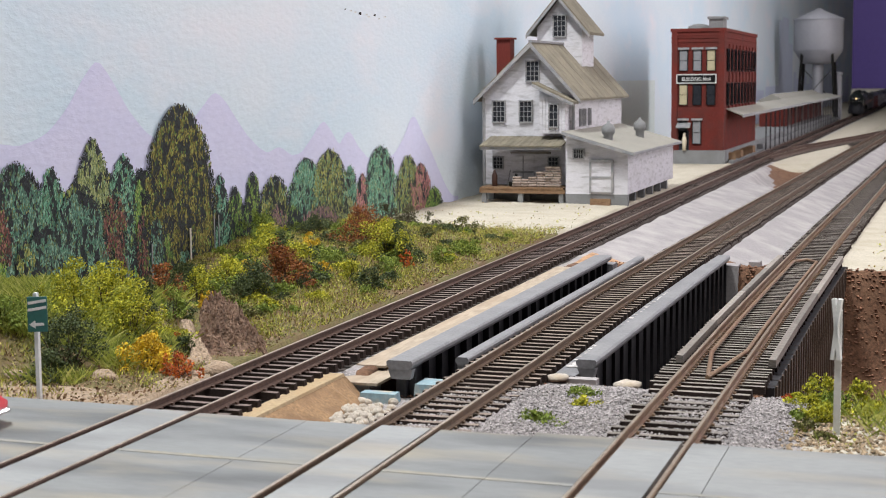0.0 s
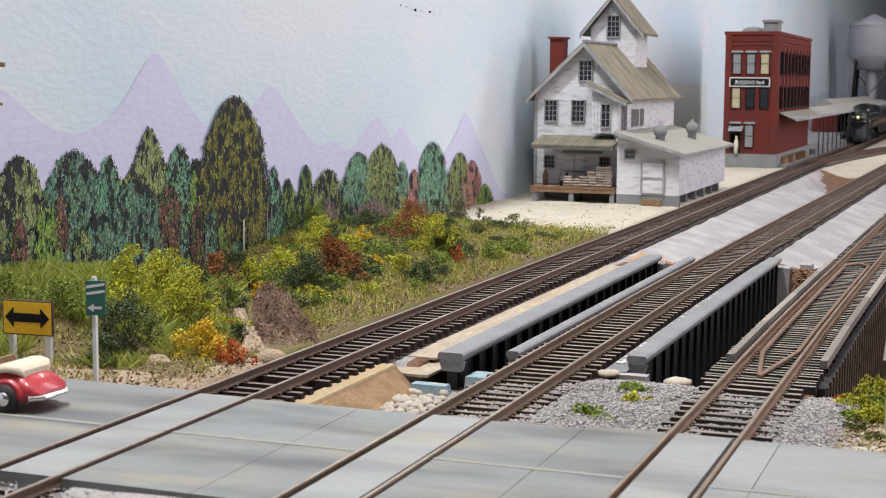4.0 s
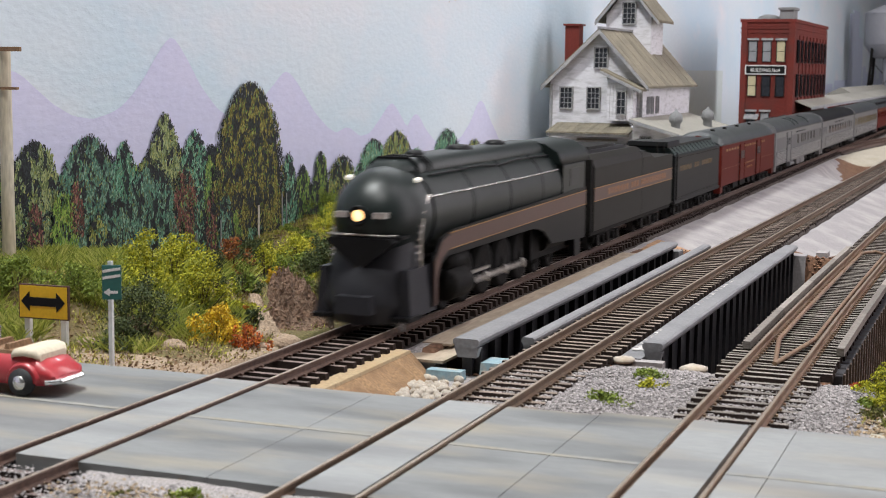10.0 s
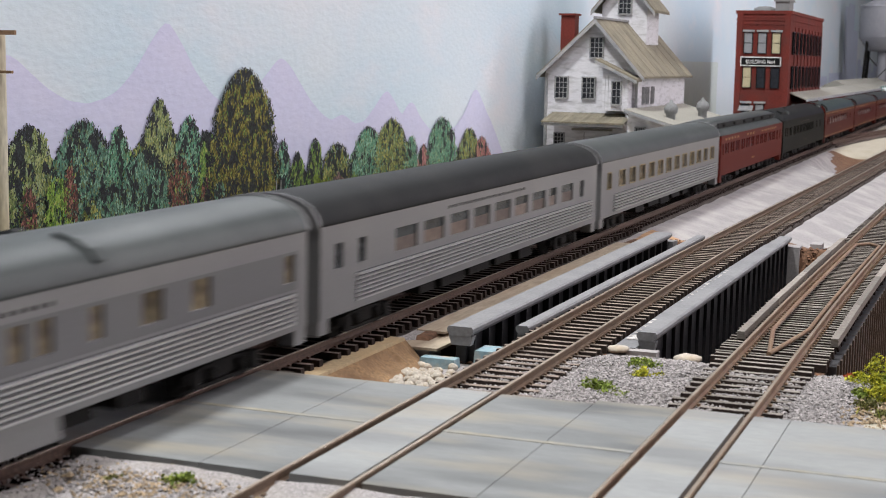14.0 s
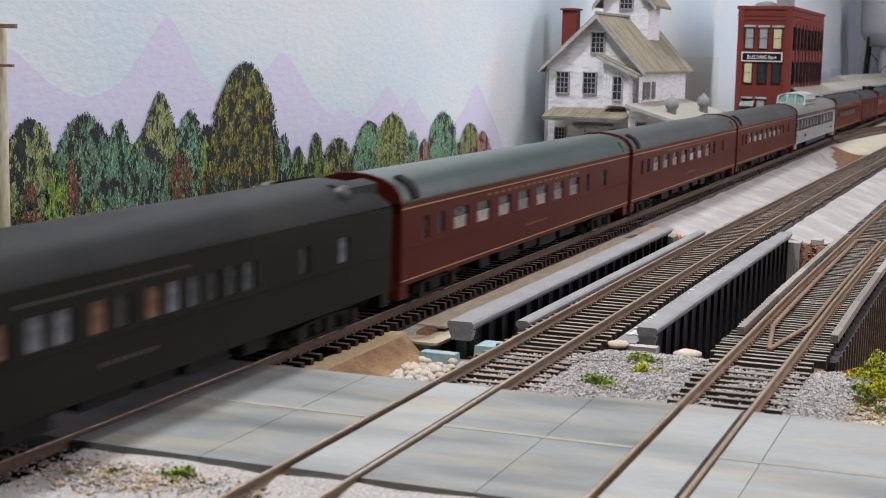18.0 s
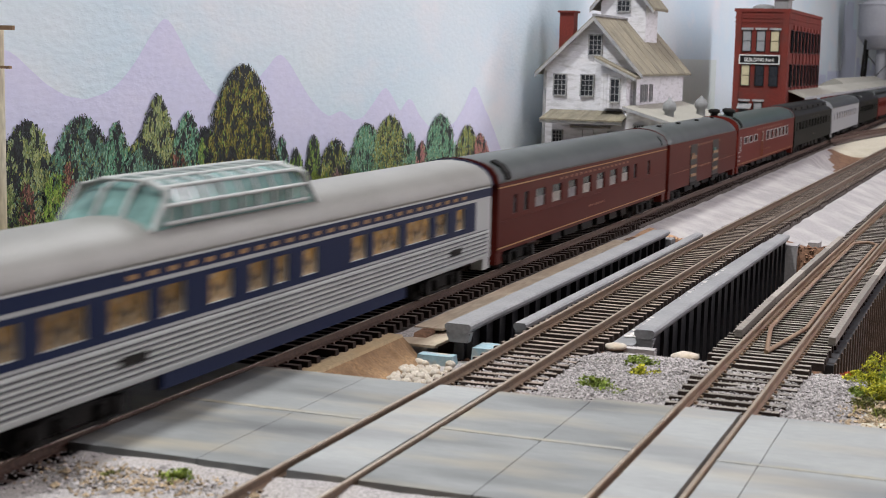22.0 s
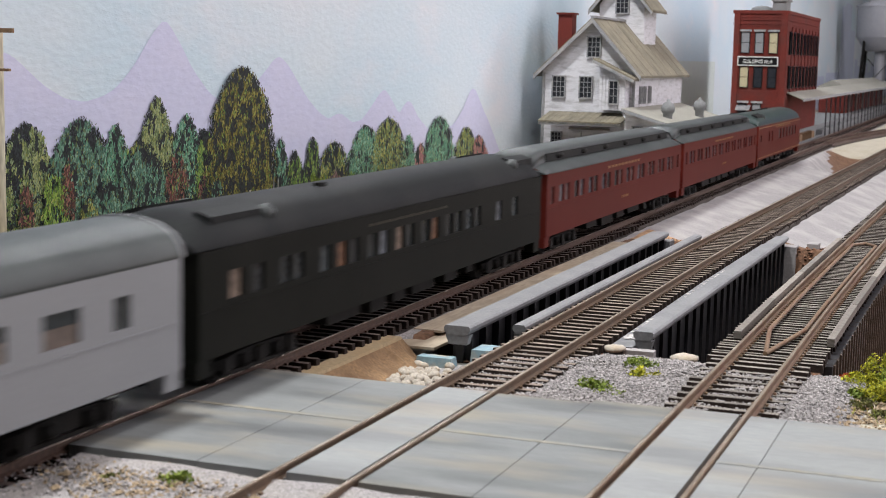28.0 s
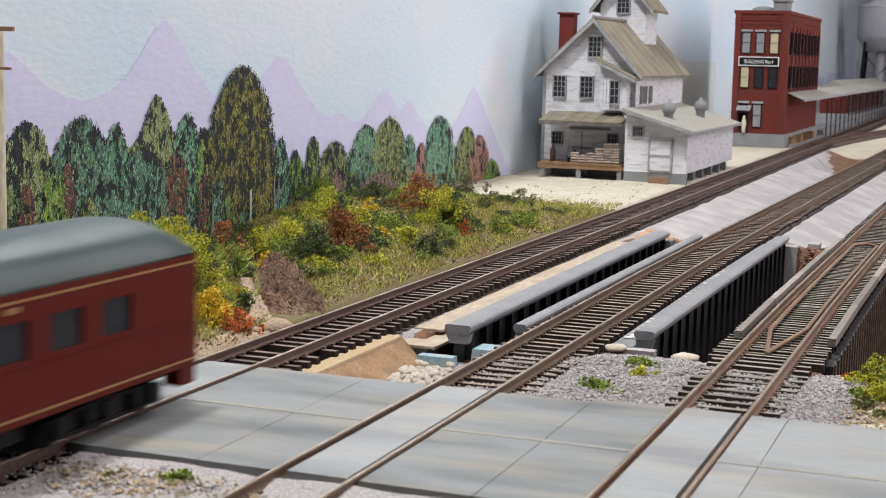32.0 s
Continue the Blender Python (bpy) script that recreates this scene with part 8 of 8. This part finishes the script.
def gravel_beds():
    rng = random.Random(6)
    g, s, d = Mesh(), Mesh(), Mesh()
    for _ in range(24000):
        x, y = rng.uniform(-0.150, -0.036), rng.uniform(0.3665, 0.462)
        if abs(x - track_2(y)) < 0.0155 and y > 0.440 or abs(x - track_3(y)) < 0.0165 and y > 0.452:
            continue
        on_tie = abs(x - track_2(y)) < 0.016 or abs(x - track_3(y)) < 0.0165
        if x < -0.150 + 0.2 * (y - 0.3665):
            continue
        z = ground_z(x, y) + (-0.0001 if on_tie else 0.0003) + rng.uniform(0, 0.0007) + 0.0016 * max(0, noise.noise((x * 60, y * 60, 2))) - 0.012 * ease(0.450, 0.466, y)
        g.rock((x, y, z), rng.uniform(0.00022, 0.00052), rng)
    for _ in range(9000):
        x, y = rng.uniform(-0.215, -0.035), rng.uniform(0.195, ROAD0 - 0.001)
        g.rock((x, y, -0.0032 + rng.uniform(0, 0.0010)), rng.uniform(0.0002, 0.0005), rng)
    for _ in range(2600):
        x, y = rng.uniform(-0.045, 0.03), rng.uniform(0.3665, 0.44)
        if x < -0.036 + 0.02 * noise.noise((x * 40, y * 40, 0)):
            continue
        s.rock((x, y, ground_z(x, y) + rng.uniform(0, 0.0008)), rng.uniform(0.0003, 0.0009), rng)
    for _ in range(1100):
        x, y = rng.uniform(-0.33, -0.218), rng.uniform(0.370, 0.425)
        s.rock((x, y, ground_z(x, y) + rng.uniform(-0.0003, 0.0003)), rng.uniform(0.0002, 0.0006), rng)
    for _ in range(1800):
        x, y = rng.gauss(-0.166, 0.009), rng.gauss(0.262, 0.007)
        if y < ROAD0 - 0.001:
            (g if rng.random() < 0.45 else s).rock((x, y, -0.0026 + rng.uniform(0, 0.0009)), rng.uniform(0.0002, 0.0006) * (2.2 if rng.random() < 0.04 else 1), rng)
    for _ in range(7000):  # earth banks of the gap
        x, y = rng.uniform(-0.17, 0.10), rng.choice((rng.uniform(0.452, 0.470), rng.uniform(0.750, 0.770)))
        d.rock((x, y, ground_z(x, y) + rng.uniform(-0.0003, 0.0008)), rng.uniform(0.0003, 0.0010), rng)
    solid("gravel", g, GRAVEL, "fine grey ballast stones round the ties", "gravel", "stuff")
    solid("grit", s, SAND, "tan grit beside the road", "grit", "stuff")
    solid("loose_earth", d, EARTH_BITS, "crumbly red-brown earth on the banks", "earth", "stuff")
    shapes = []
    for k in range(6):
        m = Mesh().pebble(0.0022, k, 0.8)
        shapes.append(m.data("stone", STONE_WHITE))
    for k in range(110):
        x, y = rng.gauss(-0.1670, 0.0048), rng.gauss(0.4200, 0.0095)
        if y < 0.385 or x < -0.1750 or x > -0.1500:
            continue
        o = new("stone", shapes[k % 6])
        q = rng.uniform(0.35, 0.85)
        o.matrix_basis = pose(x, y, ground_z(x, y) + 0.001 * q, 0, 0, rng.uniform(0, 360)) @ Matrix.Diagonal((q, q, q, 1))
        tagged(o, "pale cream stone in a loose pile", "stone", "stones beside the crossing")


EARTH_BITS = material("loose_red_earth", (0.20, 0.10, 0.06), 0.95, 0, 1200, 0.4, 0.8, island=0.5)
gravel_beds()


def foam_and_boards():
    bm, rings = Mesh(), []
    for k in range(30):
        y = ROAD1 + 0.0055 + k * (0.447 - ROAD1 - 0.0055) / 29
        a, w = noise.noise((k * 0.8, 1, 0)) * 0.0005, noise.noise((k * 0.6, 5, 0)) * 0.0014
        e = 0.004 * ease(24, 29, k)
        rings.append([(-0.1885, y, -0.016), (-0.1680 + w - e, y, -0.016), (-0.1715 + w - e, y, -0.0125), (-0.1775 + a * 2 - e * 0.5, y, -0.0090 + a), (-0.1828, y, -0.0056), (-0.1885, y, -0.0056)])
    solid("foam_embankment", bm.loft(rings, False), FOAM, "brown cut foam embankment beside the main track", "embankment")
    solid("foam_strip", Mesh().box(-0.1890, -0.1826, ROAD1 + 0.0060, 0.4465, -0.0056, -0.0047, 0.0003), FOAM_EDGE, "pale tan foam edge strip under the ties", "foam strip")
    for k, (x0, x1, y0, y1, z, amp) in enumerate(((-0.1885, -0.1718, 0.448, 0.752, -0.0078, 0.0010), (-0.1872, -0.1758, 0.468, 0.745, -0.0058, 0.0048))):
        b = Mesh()
        rings = []
        for j in range(26):
            y = y0 + (y1 - y0) * j / 25
            w = amp * noise.noise((y * 24, k * 3.3, 0))
            rings.append([(x0, y, z - 0.0009), (x1 + w * 1.2, y, z - 0.0009), (x1 + w * 1.2, y, z + w * 0.12), (x0, y, z + w * 0.05)])
        b.loft(rings, False)
        solid("roadbed_board", b, CORK, "pale tan warped roadbed board under the track", "board")
    for x0, x1, y0, y1, z0, z1 in ((-0.1765, -0.1630, 0.4415, 0.4478, -0.018, -0.0098), (-0.1600, -0.1510, 0.4480, 0.4600, -0.018, -0.0074)):
        solid("foam_scrap", Mesh().box(x0, x1, y0, y1, z0, z1, 0.0008), BLUE_FOAM, "pale blue foam scrap below the bridge end", "foam block")
    solid("flat_stone", Mesh().pebble(0.0048, 31, 0.35), STONE_WHITE, "pale flat stone by the girder", "stone", "", (-0.092, 0.462, -0.0065))
    solid("flat_stone", Mesh().pebble(0.0042, 37, 0.3), STONE_WHITE, "pale flat stone by the girder", "stone", "", (-0.114, 0.458, -0.0045))
    # snow-white strip left on the bridge deck
    w = Mesh()
    rng = random.Random(12)
    for k in range(130):
        y = rng.choice((rng.uniform(0.475, 0.52), rng.uniform(0.56, 0.66)))
        x = track_2(y) + 0.0178 + rng.uniform(-0.0016, 0.0020)
        w.rock((x, y, -0.0042), rng.uniform(0.0005, 0.0013), rng, 0.2)
    solid("white_chips", w, GREY_CHIP, "white plaster chips along the bridge deck", "chips", "stuff")
    solid("deck_strip", Mesh().loft([[(track_2(y) + a, y, z) for a, z in ((0.0150, -0.006), (0.0222, -0.006), (0.0222, -0.0045), (0.0150, -0.0045))] for y in (0.462, 0.62, 0.764)], False), GIRDER_GREY, "grey deck strip inside the girder", "deck")


GREY_CHIP = material("dusty_white_chips", (0.52, 0.49, 0.48), 0.9, 0, 900, 0.2, 0.4, island=0.25)
foam_and_boards()


# ---- signs, pole, toy car ----
def road_signs():
    r = thing("green_road_sign", "green street sign with white bars on a white post", "road sign")
    x, y = -0.2485, 0.372
    part("post", Mesh().box(x - 0.0006, x + 0.0006, y - 0.0006, y + 0.0006, -0.004, 0.0298), WHITE_PAINT, r)
    rot = pose(x + 0.0012, y - 0.0012, 0.0186, 0, 0, 24)
    pl = part("plate", Mesh().box(-0.0028, 0.0028, -0.0004, 0.0004, 0, 0.0102), GREEN_SIGN, r, "", rot)
    for z, a in ((0.0080, 0.0), (0.0060, 0.0)):
        part("lettering_bar", Mesh().prism([(-0.0026, z), (0.0026, z + 0.0008), (0.0026, z + 0.0016), (-0.0026, z + 0.0008)], "y", -0.0006, -0.0004), WHITE_PAINT, pl)
    part("arrow", Mesh().prism([(-0.0024, 0.0022), (-0.0006, 0.0034), (-0.0006, 0.0026), (0.0018, 0.0026), (0.0018, 0.0018), (-0.0006, 0.0018), (-0.0006, 0.0010)], "y", -0.0006, -0.0004), WHITE_PAINT, pl)
    r = thing("double_arrow_sign", "yellow sign with a black double arrow on white legs", "road sign")
    m = pose(-0.2912, 0.398, 0.0058, 0, 0, 3) @ Matrix.Diagonal((0.86, 1, 0.88, 1))
    pl = part("plate", Mesh().box(-0.0102, 0.0102, -0.0005, 0.0005, 0, 0.0118), YELLOW_SIGN, r, "", m)
    part("border", Mesh().box(-0.0107, 0.0107, -0.0003, 0.0007, -0.0005, 0).box(-0.0107, 0.0107, -0.0003, 0.0007, 0.0118, 0.0123).box(-0.0107, -0.0102, -0.0003, 0.0007, 0, 0.0118).box(0.0102, 0.0107, -0.0003, 0.0007, 0, 0.0118), MAROON, pl)
    part("arrow", Mesh().prism([(-0.0094, 0.0060), (-0.0058, 0.0096), (-0.0058, 0.0076), (0.0058, 0.0076), (0.0058, 0.0096), (0.0094, 0.0060), (0.0058, 0.0024), (0.0058, 0.0044), (-0.0058, 0.0044), (-0.0058, 0.0024)], "y", -0.0008, -0.0005), BLACK_PAINT, pl, "black double arrow")
    for dx in (-0.0070, 0.0070):
        part("leg", Mesh().box(-0.2912 + dx - 0.0010, -0.2912 + dx + 0.0010, 0.3984, 0.4000, -0.006, 0.0080), WHITE_PAINT, r)
    r = thing("utility_pole", "bleached wooden utility pole with crossarms", "utility pole")
    x, y = -0.3455, 0.452
    part("pole", Mesh().tube((x, y, -0.004), (x, y, 0.092), 0.0026, 12, 0.0022), POLE_WOOD, r)
    for z in (0.0918, 0.078):
        w = 0.009 if z > 0.08 else 0.0075
        part("crossarm", Mesh().box(x - w, x + w, y - 0.0034, y - 0.0020, z, z + 0.0010 + (0.0006 if z > 0.08 else 0)), BROWN_WOOD, r, "dark wooden crossarm")
    r = thing("crossing_post", "weathered white crossing post seen edge-on", "road sign")
    x, y = -0.0245, 0.411
    part("post", Mesh().box(x - 0.0009, x + 0.0009, y - 0.0008, y + 0.0008, -0.006, 0.028), WHITE_PAINT, r)
    for a in (-6, 6):
        part("crossbuck", Mesh().box(-0.0010, 0.0010, -0.0005, 0.0005, -0.0085, 0.0080), WHITE_PAINT, r, "white crossbuck blade", pose(x - 0.0004, y - 0.0014, 0.0232, a, 0, 78))


road_signs()


def toy_car():
    r = thing("toy_convertible", "red toy convertible with cream folded top on the road", "car", pose(-0.2565, 0.3325, -0.0005, 0, 0, 90))
    # local: front at +y, so that the car points away from the tracks
    secs = []
    for y, w, zb, zt in ((-0.0205, 0.0062, 0.0034, 0.0052), (-0.0195, 0.0076, 0.0028, 0.0072), (-0.0150, 0.0084, 0.0026, 0.0098), (-0.0080, 0.0086, 0.0026, 0.0108), (0.0, 0.0086, 0.0026, 0.0108), (0.0060, 0.0082, 0.0026, 0.0108), (0.0140, 0.0070, 0.0028, 0.0100), (0.0200, 0.0056, 0.0034, 0.0080), (0.0215, 0.0040, 0.0045, 0.0065)):
        secs.append([(-w * 0.9, y, zb), (-w, y, zb + 0.002), (-w * 0.98, y, (zb + zt) / 2 + 0.001), (-w * 0.8, y, zt - 0.0006), (-w * 0.4, y, zt), (w * 0.4, y, zt), (w * 0.8, y, zt - 0.0006), (w * 0.98, y, (zb + zt) / 2 + 0.001), (w, y, zb + 0.002), (w * 0.9, y, zb)])
    part("body", Mesh().loft(secs), RED_TOY, r)
    for s in (-1, 1):
        for y in (-0.0118, 0.0125):
            part("fender", Mesh().loft([[(s * x, y + q * 0.0056 * math.cos(a), 0.0034 + q * 0.0056 * math.sin(a)) for a in [math.pi * k / 10 for k in range(11)]] for x, q in ((0.0060, 1.0), (0.0082, 0.98), (0.0088, 0.86))]), RED_TOY, r)
            w = part("wheel", Mesh().lathe([(0, -0.0012), (0.0036, -0.0012), (0.0038, 0), (0.0036, 0.0012), (0, 0.0012)], (s * 0.0086, y, 0.0036), "x", 18), TYRE, r)
            part("hubcap", Mesh().lathe([(0, -0.0004), (0.0019, -0.0003), (0.0019, 0.0003), (0, 0.0006)], (s * 0.0098, y, 0.0036), "x", 14), CHROME, w)
    part("rear_bumper", Mesh().path([(-0.0080, -0.0185, 0.0038), (-0.0050, -0.0212, 0.0038), (0.0050, -0.0212, 0.0038), (0.0080, -0.0185, 0.0038)], 0.0008, 8), CHROME, r)
    part("front_bumper", Mesh().path([(-0.0070, 0.0200, 0.0038), (-0.0040, 0.0222, 0.0038), (0.0040, 0.0222, 0.0038), (0.0070, 0.0200, 0.0038)], 0.0008, 8), CHROME, r)
    part("seat_well", Mesh().box(-0.0062, 0.0062, -0.0085, 0.0050, 0.0098, 0.0113, 0.0004), BROWN_WOOD, r, "brown open cockpit")
    for y in (-0.0045, 0.0015):
        part("seat", Mesh().box(-0.0052, 0.0052, y - 0.0010, y + 0.0010, 0.0105, 0.0128, 0.0004), BROWN_WOOD, r)
    fold = [[(x * w, y, z) for x, z in ((-1, h - 0.0020), (1, h - 0.0020), (1.03, h - 0.0009), (0.9, h), (-0.9, h), (-1.03, h - 0.0009))] for y, w, h in ((-0.0158, 0.0058, 0.0108), (-0.0146, 0.0074, 0.0121), (-0.0118, 0.0080, 0.0125), (-0.0085, 0.0081, 0.0121), (-0.0078, 0.0076, 0.0114))]
    part("folded_top", Mesh().loft(fold), CREAM, r, "cream folded soft top")
    part("windscreen", Mesh().box(-0.0058, 0.0058, 0.0056, 0.0062, 0.0108, 0.0155), CHROME, r)


toy_car()


# ---- porch goods ----
def porch_goods():
    rng = random.Random(9)
    shape = Mesh().loft([[(x, y * k, z * k + 0.0011) for y, z in ((-0.0019, -0.0008), (0.0019, -0.0008), (0.0021, 0), (0.0019, 0.0008), (-0.0019, 0.0008), (-0.0021, 0))] for x, k in ((-0.0034, 0.6), (-0.0030, 0.95), (0, 1.05), (0.0030, 0.95), (0.0034, 0.6))]).data("sack", SACK)
    for x, n in ((-0.3100, 4), (-0.3035, 3), (-0.2970, 4), (-0.2905, 6), (-0.2845, 8), (-0.2785, 8)):
        for k in range(n):
            o = new("sack", shape)
            o.matrix_basis = pose(x + rng.uniform(-0.0005, 0.0005), 1.1040 + rng.uniform(-0.0008, 0.0008), 0.0087 + k * 0.00195, 0, 0, rng.uniform(-5, 5))
            tagged(o, "pale cloth sack stacked on the porch", "sack", "sacks on the porch")
    solid("gas_bottle", Mesh().lathe([(0, 0), (0.0022, 0), (0.0022, 0.0085), (0.0012, 0.0105), (0.0008, 0.0125), (0, 0.0125)], (0, 0, 0), "z", 14), MAROON, "dark red bottle standing on the porch", "bottle", "", (-0.3285, 1.106, 0.0086))
    solid("hand_truck", Mesh().path([(0, 0, 0), (0.003, 0.006, 0.009)], 0.0012, 8).lathe([(0, -0.001), (0.002, -0.001), (0.002, 0.001), (0, 0.001)], (0, 0, 0.002), "x", 12), GRIME, "black hand truck leaning on the porch", "hand truck", "", (-0.3150, 1.104, 0.0086))
    solid("broom", Mesh().tube((0, 0, 0), (0.0008, 0.006, 0.012), 0.0004, 6), GREY_TRIM, "grey broom leaning on the wall", "broom", "", (-0.3200, 1.112, 0.0086))


porch_goods()

motions()
